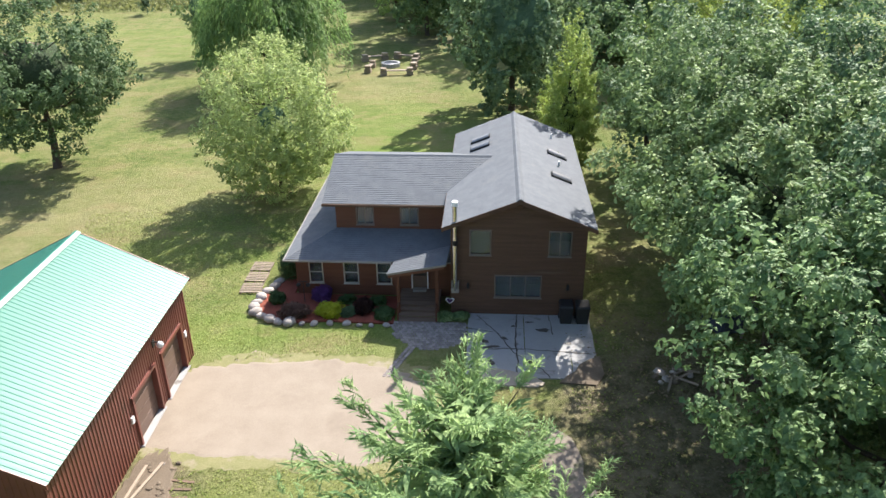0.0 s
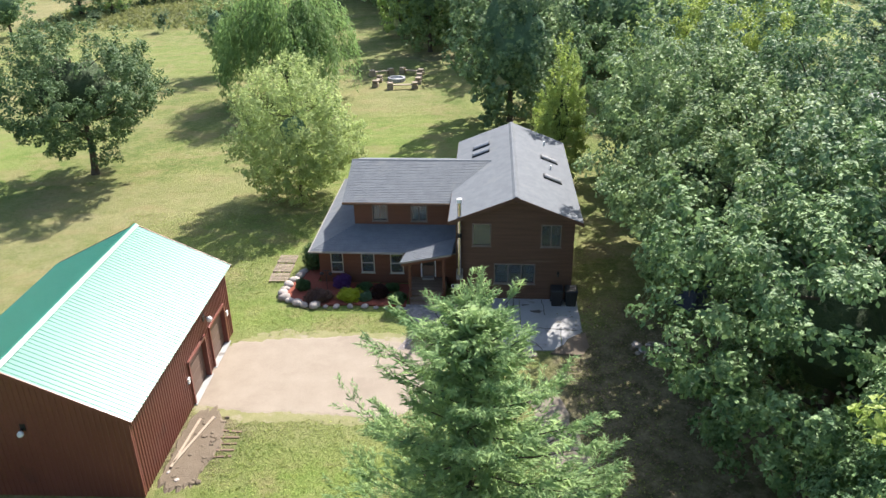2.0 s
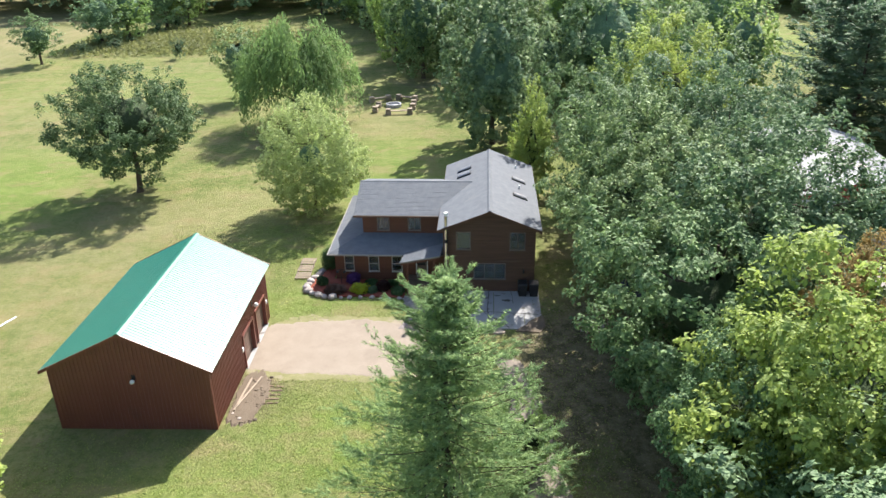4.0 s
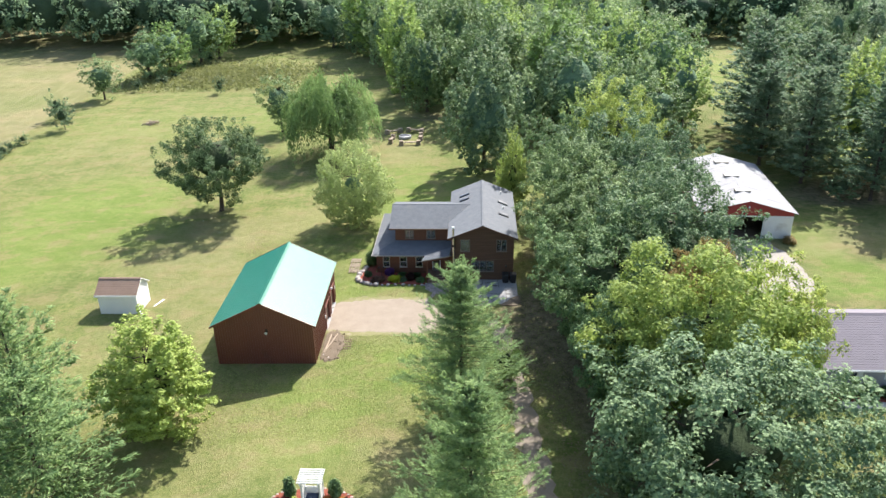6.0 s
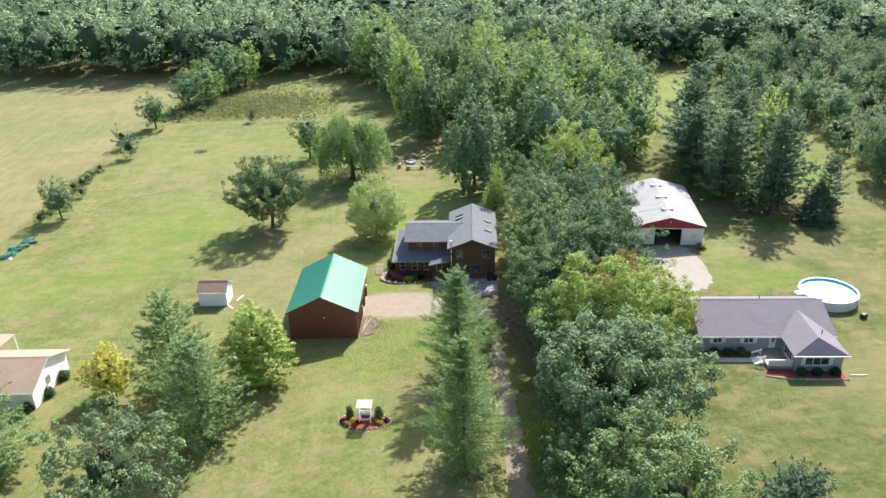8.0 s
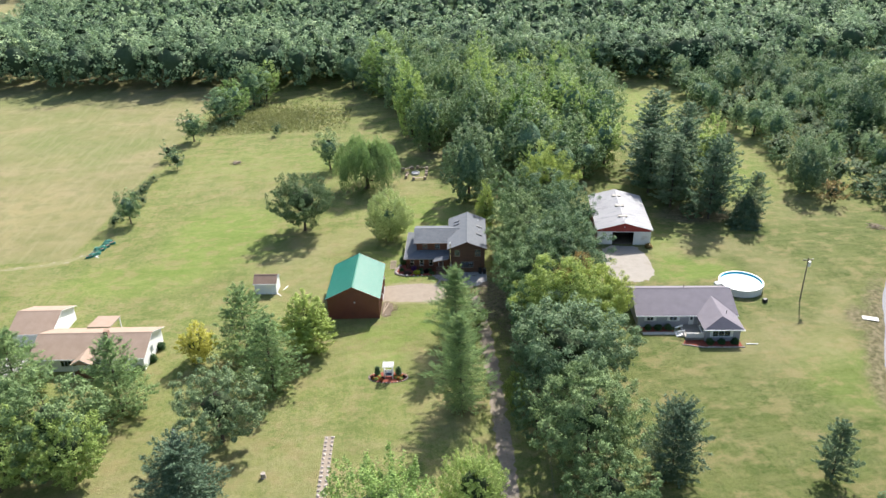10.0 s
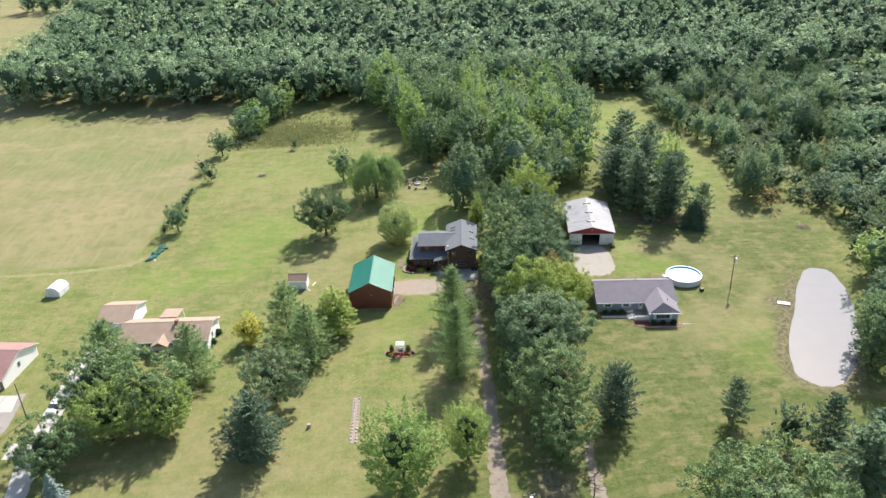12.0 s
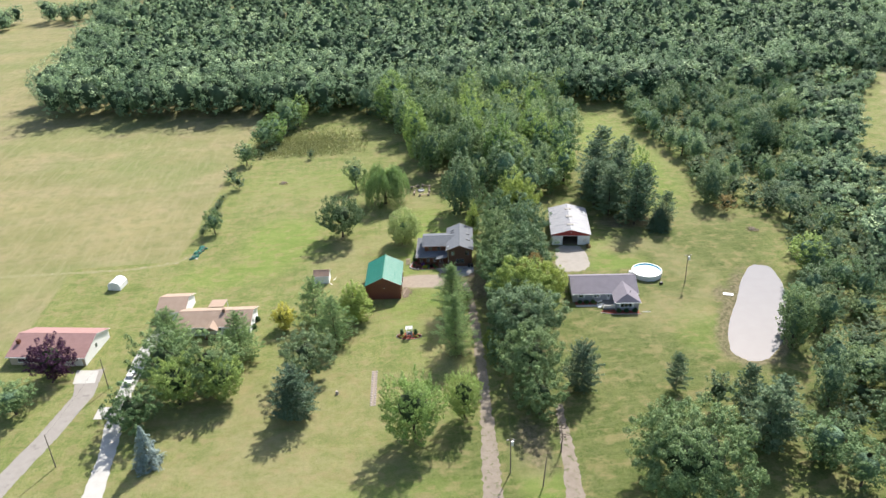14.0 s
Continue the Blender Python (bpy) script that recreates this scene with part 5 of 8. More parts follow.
def siding(g, ax, at, side, u0, u1, z0, z1, holes=(), course=0.2, out=0.022, gable=None, gap=0.0):
    """Lap boards on a wall's face: each course stands proud at its foot. side: -1 or 1, the way the face looks."""
    z = z0
    top = gable[1] if gable else z1
    while z < top - 0.03:
        zt = min(z + course, top)
        a, b = u0, u1
        if gable and z >= z1 - 0.01:
            k = (z + course * 0.6 - z1) / (gable[1] - z1)
            a, b = u0 + (gable[0] - u0) * min(k, 1), u1 + (gable[0] - u1) * min(k, 1)
        runs = [(a, b)]
        for h in holes:
            if h[2] < zt - 0.02 and h[3] > z + 0.02:
                runs = [r for s, t in runs for r in ((s, min(t, h[0])), (max(s, h[1]), t)) if r[1] - r[0] > 0.02]
        for s, t in runs:
            lo, hi = at + side * out, at + side * 0.004
            if ax == "y":
                g.solid([(s, at, z + 0.006), (t, at, z + 0.006), (t, lo, z + 0.006), (s, lo, z + 0.006)], [(s, at, zt), (t, at, zt), (t, hi, zt), (s, hi, zt)])
            else:
                g.solid([(at, s, z + 0.006), (at, t, z + 0.006), (lo, t, z + 0.006), (lo, s, z + 0.006)], [(at, s, zt), (at, t, zt), (hi, t, zt), (hi, s, zt)])
        z += course
    return g


def window(parent, ax, at, side, u0, u1, z0, z1, trim, name="window", panes=(1, 1), blind=False, depth=0.2, frame_w=0.055, shutters=None):
    """A window in a wall's opening: frame, panes, sill."""
    def bx(g, a, b, lo, hi, c, d):
        lo, hi = sorted((at + side * lo, at + side * hi))
        return g.box(a, b, lo, hi, c, d) if ax == "y" else g.box(lo, hi, a, b, c, d)
    g = Geo()
    w = frame_w
    for a, b, c, d in ((u0 - w, u0, z0 - w, z1 + w), (u1, u1 + w, z0 - w, z1 + w), (u0, u1, z1, z1 + w), (u0, u1, z0 - w, z0)):
        bx(g, a, b, -0.04, 0.045, c, d)
    fr = part(name, g, trim, parent)
    s = Geo()
    bx(s, u0 - w - 0.03, u1 + w + 0.03, 0.047, 0.09, z0 - w - 0.04, z0 - w)
    part("sill", s, trim, fr)
    nu, nz = panes
    b = Geo()
    for i in range(1, nu):
        u = u0 + (u1 - u0) * i / nu
        bx(b, u - 0.025, u + 0.025, -0.03, 0.02, z0, z1)
    for j in range(1, nz):
        z = z0 + (z1 - z0) * j / nz
        bx(b, u0, u1, -0.032, 0.018, z - 0.025, z + 0.025)
    if b.v:
        part("glazing_bar", b, trim, fr)
    for i in range(nu):
        for j in range(nz):
            p = Geo()
            bx(p, u0 + (u1 - u0) * i / nu + 0.026, u0 + (u1 - u0) * (i + 1) / nu - 0.026, -0.018, -0.010, z0 + (z1 - z0) * j / nz + 0.026, z0 + (z1 - z0) * (j + 1) / nz - 0.026)
            part("pane", p, GLASS, fr)
    if blind:
        k = Geo()
        bx(k, u0 + 0.02, u1 - 0.02, -0.11, -0.09, z0 + 0.02, z1 - 0.02)
        part("blind", k, BLIND, fr)
    if shutters:
        for a, b2 in ((u0 - w - 0.40, u0 - w - 0.01), (u1 + w + 0.01, u1 + w + 0.40)):
            k = Geo()
            bx(k, a, b2, 0.03, 0.06, z0 - 0.02, z1 + 0.02)
            part("shutter", k, shutters, fr)
    return fr


def lerp(a, b, t):
    return tuple(x + (y - x) * t for x, y in zip(a, b))


def shingled(name, e0, e1, r1, r0, material, parent, thick=0.10, course=0.16, edge=None):
    """A roof slope from its eave (e0 to e1) to its ridge (r0 to r1): a slab with overlapping courses."""
    n = (Vector(e1) - Vector(e0)).cross(Vector(r0) - Vector(e0))
    if n.length < 1e-6:
        n = (Vector(e1) - Vector(e0)).cross(Vector(r1) - Vector(e0))
    n.normalize()
    if n.z < 0:
        n = -n
    ln = ((Vector(r0) + Vector(r1)) / 2 - (Vector(e0) + Vector(e1)) / 2).length
    k = max(3, int(ln / course))
    g = Geo()
    for i in range(k):
        for t, up in ((i / k, 0.016), ((i + 1) / k, 0.002)):
            g.v += [tuple(Vector(lerp(e0, r0, t)) + n * up), tuple(Vector(lerp(e1, r1, t)) + n * up)]
    g.f = [(2 * i, 2 * i + 1, 2 * i + 3, 2 * i + 2) for i in range(2 * k - 1)]
    sl = part(name, g, material, parent)
    low = [Vector(q) - n * 0.004 for q in (e0, e1, r1, r0)]
    h = Geo().solid([q - n * thick for q in low], low)
    part("roof_deck", h, edge or TRIM, sl)
    return sl


def ribbed(name, e0, e1, r1, r0, material, parent, pitch=0.23, high=0.022, panel=4, thick=0.05, under=None):
    """Steel sheets with raised ribs from eave to ridge, laid side by side."""
    e0, e1, r0, r1 = (Vector(q) for q in (e0, e1, r0, r1))
    n = (e1 - e0).cross(r0 - e0).normalized()
    if n.z < 0 or (abs(n.z) < 1e-3 and False):
        n = -n
    total = (e1 - e0).length
    count = max(1, round(total / (pitch * panel)))
    holder = part(name, Geo().solid([q - n * thick for q in (e0, e1, r1, r0)], [q - n * 0.004 for q in (e0, e1, r1, r0)]), under or material, parent)
    for i in range(count):
        g = Geo()
        ribs = panel
        for j in range(ribs):
            f0, f1 = (i + j / ribs) / count, (i + (j + 1) / ribs) / count
            w = f1 - f0
            cuts = [(f0, 0.0), (f0 + w * 0.62, 0.0), (f0 + w * 0.72, high), (f0 + w * 0.88, high), (f1 - w * 0.02, 0.0), (f1, 0.0)]
            for (a, ha), (b, hb) in zip(cuts, cuts[1:]):
                g.face(e0.lerp(e1, a) + n * ha, e0.lerp(e1, b) + n * hb, r0.lerp(r1, b) + n * hb, r0.lerp(r1, a) + n * ha)
        part("steel_sheet", g, material, holder)
    return holder


# ---------------------------------------------------------------- the log-sided house
house = thing("house", "two-storey brown log-sided house under grey shingle roofs", "house", 3.39, 31.45, -6.6)
W1 = [(-1.39, -0.43, 3.45, 4.72), (2.46, 3.48, 3.44, 4.70), (-0.13, 2.12, 1.07, 2.24)]
W2 = [(-9.95, -9.30, 0.74, 1.92), (-8.10, -7.40, 0.74, 1.92), (-6.34, -5.64, 0.74, 1.92), (-4.52, -3.70, 0.48, 2.28)]
W3 = [(-7.56, -6.70, 3.42, 4.52), (-5.20, -4.30, 3.42, 4.52)]
g = Geo()
wall_solid(g, "y", 0.0, 0.2, -2.35, 4.25, -0.2, 5.10, W1, (0.95, 6.38))
siding(g, "y", 0.0, -1, -2.35, 4.25, -0.1, 5.10, W1, gable=(0.95, 6.38))
part("front_wall", g, LOG, house, "dark brown horizontal log siding, paler where weathered")
g = Geo()
wall_solid(g, "x", -2.35, 0.2, 0.2, 13.0, -0.2, 5.10)
wall_solid(g, "x", 4.05, 0.2, 0.2, 13.0, -0.2, 5.10)
siding(g, "x", 4.25, 1, 0.0, 13.2, -0.1, 5.10)
siding(g, "x", -2.35, -1, 0.0, 13.2, -0.1, 5.10)
part("side_wall", g, LOG, house)
g = Geo()
wall_solid(g, "y", 13.0, 0.2, -2.35, 4.25, -0.2, 5.10, (), (0.95, 6.38))
siding(g, "y", 13.2, 1, -2.35, 4.25, -0.1, 5.10, (), gable=(0.95, 6.38))
part("back_wall", g, LOG, house)
g = Geo()
wall_solid(g, "y", 1.7, 0.2, -10.7, -2.37, -0.2, 2.45, W2)
siding(g, "y", 1.7, -1, -10.7, -2.37, -0.1, 2.45, W2)
part("wing_wall", g, CEDAR, house, "red-brown log siding of the lower wing")
g = Geo()
wall_solid(g, "x", -10.7, 0.2, 1.9, 12.2, -0.2, 2.45)
siding(g, "x", -10.7, -1, 1.7, 12.4, -0.1, 2.45)
wall_solid(g, "y", 12.2, 0.2, -10.7, -2.37, -0.2, 2.45)
part("wing_side_wall", g, CEDAR, house)
g = Geo()
wall_solid(g, "y", 3.4, 0.18, -8.7, -2.37, 2.8, 4.74, W3)
siding(g, "y", 3.4, -1, -8.7, -2.37, 3.14, 4.74, W3)
wall_solid(g, "x", -8.7, 0.18, 3.58, 10.6, 2.8, 4.74, (), (7.0, 5.85))
siding(g, "x", -8.7, -1, 3.4, 10.6, 3.0, 4.74, (), gable=(7.0, 5.85))
wall_solid(g, "y", 10.42, 0.18, -8.7, -2.37, 2.8, 4.74)
part("dormer_wall", g, CEDAR, house)
part("upper_floor", Geo().box(-2.1, 4.0, 0.25, 12.9, 2.45, 2.65), DARK_ROOM, house)
part("partition", Geo().box(-2.1, 4.0, 3.2, 3.3, -0.1, 4.9), DARK_ROOM, house)
part("wing_partition", Geo().box(-10.4, -2.4, 4.2, 4.3, -0.1, 2.4), DARK_ROOM, house)
part("loft_partition", Geo().box(-8.4, -2.4, 5.6, 5.7, 2.9, 4.7), DARK_ROOM, house)
# roofs
shingled("main_roof", (-2.75, -0.5, 5.07), (-2.75, 13.7, 5.07), (0.95, 13.7, 6.55), (0.95, -0.5, 6.55), SHINGLE, house)
shingled("main_roof", (4.65, -0.5, 5.07), (4.65, 13.7, 5.07), (0.95, 13.7, 6.55), (0.95, -0.5, 6.55), SHINGLE, house)
part("ridge_cap", Geo().solid([(0.75, -0.5, 6.48), (1.15, -0.5, 6.48), (1.15, 13.7, 6.48), (0.75, 13.7, 6.48)], [(0.90, -0.5, 6.60), (1.0, -0.5, 6.60), (1.0, 13.7, 6.60), (0.90, 13.7, 6.60)]), SHINGLE, house)
for s in (-0.52, 13.68):
    for ux, uz in ((-2.75, 5.07), (4.65, 5.07)):
        g = Geo().solid([(ux, s, uz - 0.20), (0.95, s, 6.35), (0.95, s + 0.04, 6.35), (ux, s + 0.04, uz - 0.20)], [(ux, s, uz), (0.95, s, 6.55), (0.95, s + 0.04, 6.55), (ux, s + 0.04, uz)])
        part("barge_board", g, LOG, house)
for u in (-2.76, 4.64):
    part("eave_board", Geo().box(u - 0.02, u + 0.03, -0.5, 13.7, 4.84, 5.05), LOG, house)
shingled("dormer_roof", (-9.3, 2.95, 4.74), (-2.5, 2.95, 4.74), (-0.4, 7.0, 6.02), (-9.3, 7.0, 6.02), SHINGLE, house)
shingled("dormer_roof", (-9.3, 11.05, 4.74), (-2.5, 11.05, 4.74), (-0.4, 7.0, 6.02), (-9.3, 7.0, 6.02), SHINGLE, house)
part("ridge_cap", Geo().solid([(-9.3, 6.85, 5.97), (-0.4, 6.85, 5.97), (-0.4, 7.15, 5.97), (-9.3, 7.15, 5.97)], [(-9.3, 6.97, 6.06), (-0.4, 6.97, 6.06), (-0.4, 7.03, 6.06), (-9.3, 7.03, 6.06)]), SHINGLE, house)
part("gutter", Geo().box(-9.32, -2.76, 2.86, 2.94, 4.60, 4.72), LOG, house)
shingled("lower_roof", (-11.05, 0.95, 2.42), (-2.40, 0.95, 2.42), (-2.40, 3.42, 3.16), (-8.68, 3.42, 3.16), SHINGLE, house)
shingled("lower_roof", (-11.05, 13.05, 2.42), (-11.05, 0.95, 2.42), (-8.68, 3.42, 3.16), (-8.68, 10.58, 3.16), SHINGLE, house)
shingled("lower_roof", (-11.05, 13.05, 2.42), (-2.40, 13.05, 2.42), (-2.40, 10.58, 3.16), (-8.68, 10.58, 3.16), SHINGLE, house)
part("gutter", Geo().box(-11.1, -5.5, 0.86, 0.94, 2.32, 2.40), TRIM, house)
part("gutter", Geo().box(-11.14, -11.06, 0.86, 13.1, 2.32, 2.40), TRIM, house)
shingled("porch_roof", (-5.55, -0.42, 2.44), (-2.60, -0.42, 3.02), (-2.42, 1.45, 3.16), (-5.25, 1.15, 2.56), SHINGLE, house)
part("porch_beam", Geo().solid([(-5.5, -0.40, 2.18), (-2.70, -0.40, 2.74), (-2.70, -0.30, 2.74), (-5.5, -0.30, 2.18)], [(-5.5, -0.40, 2.34), (-2.70, -0.40, 2.89), (-2.70, -0.30, 2.89), (-5.5, -0.30, 2.34)]), CEDAR, house)
for x, y, z in ((-5.0, -0.33, 2.27), (-3.05, -0.33, 2.66)):
    part("porch_post", Geo().box(x - 0.08, x + 0.08, y - 0.08, y + 0.08, -0.05, z), CEDAR, house, bevel=0.01)
# deck and steps, board by board
for i in range(13):
    y = 0.02 + i * 0.128
    part("deck_board", Geo().box(-5.1, -2.95, y, y + 0.118, 0.40, 0.44), DECK_WOOD, house)
for k in range(3):
    for j in range(2):
        y = -0.32 * (k + 1) + j * 0.155
        part("step_board", Geo().box(-5.0, -3.05, y, y + 0.145, 0.29 - 0.13 * k, 0.325 - 0.13 * k), DECK_WOOD, house)
    part("riser", Geo().box(-4.98, -3.07, -0.32 * k - 0.02, -0.32 * k + 0.01, 0.16 - 0.13 * k if k < 2 else -0.05, 0.40 - 0.13 * k - (0.0 if k else -0.0) - 0.01), DECK_WOOD, house)
part("deck_skirt", Geo().box(-5.08, -2.97, 0.05, 1.6, -0.05, 0.39), LOG, house)
part("rail", Geo().box(-3.10, -3.03, -0.9, -0.2, 0.75, 0.82), CEDAR, house)
part("rail", Geo().box(-5.04, -4.97, -0.9, -0.2, 0.75, 0.82), CEDAR, house)
for x in (-5.0, -3.06):
    part("rail_post", Geo().box(x - 0.04, x + 0.04, -0.94, -0.86, -0.05, 0.82), CEDAR, house)
# door
door = part("front_door", Geo().box(-4.46, -3.76, 1.74, 1.79, 0.48, 2.24), DOOR_BROWN, house, "dark brown panel door between white jambs")
for x in (-4.55, -3.72):
    part("jamb", Geo().box(x, x + 0.07, 1.64, 1.80, 0.46, 2.30), WHITE, door)
part("handle", Geo().box(-3.86, -3.82, 1.68, 1.74, 1.30, 1.42), STEEL, door)
part("sidelight", Geo().box(-4.44, -3.78, 1.72, 1.735, 1.2, 2.1), DARK_ROOM, door)
part("step_box", Geo().box(-4.45, -3.75, 1.30, 1.60, 0.445, 0.56), TRIM, house)
# windows
window(house, "y", 0.0, -1, *W1[0], BROWN_FRAME, blind=True)
window(house, "y", 0.0, -1, *W1[1], BROWN_FRAME, panes=(2, 1))
window(house, "y", 0.0, -1, *W1[2], BROWN_FRAME, panes=(3, 1))
for h in W2[:3]:
    window(house, "y", 1.7, -1, *h, CREAM, panes=(1, 2))
for h in W3:
    window(house, "y", 3.4, -1, *h, BROWN_FRAME, panes=(2, 1), blind=True)
# skylights
ACRYLIC = surface("smoked_acrylic", (0.20, 0.20, 0.21), (0.30, 0.30, 0.31), 2.0, 10.0, 0.12, spec=0.6, relief=0.0)


def skylight(side, s, u0, u1):
    f = lambda u: 6.55 - 0.4 * abs(u - 0.95)
    g = Geo()
    a, b = (u0, f(u0)), (u1, f(u1))
    g.solid([(a[0], s, a[1] - 0.02), (b[0], s, b[1] - 0.02), (b[0], s + 0.62, b[1] - 0.02), (a[0], s + 0.62, a[1] - 0.02)],
            [(a[0], s, a[1] + 0.11), (b[0], s, b[1] + 0.11), (b[0], s + 0.62, b[1] + 0.11), (a[0], s + 0.62, a[1] + 0.11)])
    sk = part("skylight", g, BLACK, house, "dark framed roof window with a shiny dome", bevel=0.01)
    k = Geo()
    steps_n = 6
    for i in range(steps_n):
        t0, t1 = math.pi * i / steps_n, math.pi * (i + 1) / steps_n
        y0, y1 = s + 0.31 - 0.26 * math.cos(t0), s + 0.31 - 0.26 * math.cos(t1)
        z0, z1 = 0.10 + 0.13 * math.sin(t0), 0.10 + 0.13 * math.sin(t1)
        m = 0.06 * (1 if u1 > u0 else -1)
        k.face((a[0] + m, y0, f(a[0] + m) + z0), (b[0] - m, y0, f(b[0] - m) + z0), (b[0] - m, y1, f(b[0] - m) + z1), (a[0] + m, y1, f(a[0] + m) + z1))
    part("dome", k, ACRYLIC, sk, "shiny curved acrylic dome")


for s in (8.95, 10.35):
    skylight(-1, s, -1.68, -0.55)
for s in (4.45, 8.0):
    skylight(1, s, 2.75, 3.85)
for s, u in ((6.6, 3.3), (11.2, 3.15)):
    g = Geo().tube((u, s, 6.5 - 0.4 * (u - 0.95) - 0.1), (u, s, 6.55 - 0.4 * (u - 0.95) + 0.28), 0.06, 0.06, 10)
    v = part("roof_vent", g, WHITE, house)
# flue pipe
flue = part("flue_pipe", Geo().tube((-2.14, -0.30, 1.55), (-2.14, -0.30, 4.05), 0.115, 0.115, 14), STEEL, house, "tall shiny steel flue pipe", smooth=False)
part("flue_joint", Geo().tube((-2.14, -0.30, 4.05), (-2.14, -0.30, 4.32), 0.125, 0.125, 14), BLACK, flue)
part("flue_pipe_upper", Geo().tube((-2.14, -0.30, 4.32), (-2.14, -0.30, 6.15), 0.115, 0.115, 14), STEEL, flue)
part("flue_cap", Geo().tube((-2.14, -0.30, 6.15), (-2.14, -0.30, 6.36), 0.16, 0.15, 14), WHITE, flue)
for z in (1.7, 2.9, 4.1, 5.0):
    part("bracket", Geo().box(-2.28, -2.00, -0.20, -0.01, z, z + 0.04), BLACK, flue)
part("flue_base", Geo().box(-2.32, -1.96, -0.40, -0.02, 1.42, 1.66).box(-2.32, -2.27, -0.36, -0.02, 1.66, 1.95).box(-2.01, -1.96, -0.36, -0.02, 1.66, 1.95), TRIM, flue)
for u in (-1.5, 3.47):
    wl = part("wall_lamp", Geo().box(u - 0.06, u + 0.06, -0.16, -0.02, 1.55, 1.80), BLACK, house, "small black wall lantern", bevel=0.015)
    part("lamp_arm", Geo().box(u - 0.02, u + 0.02, -0.1, 0.0, 1.80, 1.86), BLACK, wl)
# gable vent
part("gable_vent", Geo().tube((0.95, -0.05, 5.95), (0.95, -0.02, 5.95), 0.17, 0.17, 12), LOG, house)

H = pose(3.39, 31.45, 0, 0, 0, -6.6)


def at_house(u, s, z=0.0):
    return H @ Vector((u, s, z))


def local_thing(name, label, category, u, s, turn=0.0, z=0.0, group="", kind=""):
    q = at_house(u, s, z)
    return thing(name, label, category, q.x, q.y, turn - 6.6, q.z, group, kind)


# heart sign on the wall
sign = local_thing("heart_sign", "heart-shaped dark sign with a pale rim on the wall", "sign", -2.42, -0.06, z=0.78)
g = Geo()
pts = [(0.17 * (math.sin(t) ** 3), 0.0, 0.155 * (13 * math.cos(t) - 5 * math.cos(2 * t) - 2 * math.cos(3 * t) - math.cos(4 * t)) / 16) for t in [2 * math.pi * i / 24 for i in range(24)]]
g.solid([(1.35 * x, y, 1.35 * z) for x, y, z in pts], [(1.35 * x, y + 0.02, 1.35 * z) for x, y, z in pts])
part("rim", g, WHITE, sign)
part("board", Geo().solid([(x, y - 0.012, z) for x, y, z in pts], [(x, y - 0.002, z) for x, y, z in pts]), surface("purple_paint", (0.05, 0.025, 0.07), (0.10, 0.05, 0.13), 3.0, 20.0, 0.6), sign)

# patio slabs with cracks between them
patio = thing("pavement_2", "cracked grey concrete patio with dark damp stains", "patio", 3.39, 31.45, -6.6, kind="structure")
CUT = [(-1.45, 1.30, -1.35, -0.05), (-1.45, 1.30, -3.05, -1.37), (-1.45, 1.30, -5.6, -3.07), (1.32, 4.6, -2.05, -0.05), (1.32, 4.6, -3.55, -2.07), (1.32, 3.4, -5.4, -3.57), (3.42, 4.5, -5.0, -3.57)]
rp = random.Random(8)
for a, b, c, d in CUT:
    k = lambda: rp.uniform(-0.03, 0.03)
    pts = [(a + k(), c + k()), ((a + b) / 2, c + k() * 2), (b + k(), c + k()), (b - 0.01, (c + d) / 2 + k()), (b + k(), d), ((a + b) / 2, d + 0.3 * k()), (a + k(), d), (a + k(), (c + d) / 2)]
    z = 0.05 + rp.uniform(-0.008, 0.008)
    part("slab", Geo().solid([(x, y, -0.05) for x, y in pts], [(x, y, z) for x, y in pts]), CONCRETE, patio)
# damp stains, cracks and the washed-in soil on the slabs
DAMP = surface("damp_concrete", (0.055, 0.046, 0.040), (0.110, 0.094, 0.082), 1.5, 20.0, 0.5, relief=0.2, world_space=True)
# Pale sand, its tone also standing in for sunlight on the strip.
SUNLIT_SAND = surface("washed_sand", (0.330, 0.270, 0.215), (0.440, 0.375, 0.310), 1.2, 20.0, 0.95, relief=0.5, world_space=True)


def crack(line, width, seed):
    """A jagged dark joint along a line of places on the slabs."""
    r = random.Random(seed)
    pts = []
    for (a, b), (c, d) in zip(line, line[1:]):
        n = max(2, int(math.hypot(c - a, d - b) / 0.22))
        pts += [(a + (c - a) * i / n + r.uniform(-0.035, 0.035), b + (d - b) * i / n + r.uniform(-0.035, 0.035)) for i in range(n)]
    pts.append(line[-1])
    g = Geo()
    for i, (x, y) in enumerate(pts):
        a, b = pts[max(i - 1, 0)], pts[min(i + 1, len(pts) - 1)]
        k = math.hypot(b[0] - a[0], b[1] - a[1]) or 1.0
        nx, ny = -(b[1] - a[1]) / k, (b[0] - a[0]) / k
        w = width * r.uniform(0.4, 1.3)
        g.v += [(x + nx * w, y + ny * w, 0.064), (x - nx * w, y - ny * w, 0.064)]
        if i:
            g.f.append((2 * i - 2, 2 * i - 1, 2 * i + 1, 2 * i))
    part("crack", g, DAMP, patio, "dark jagged crack")


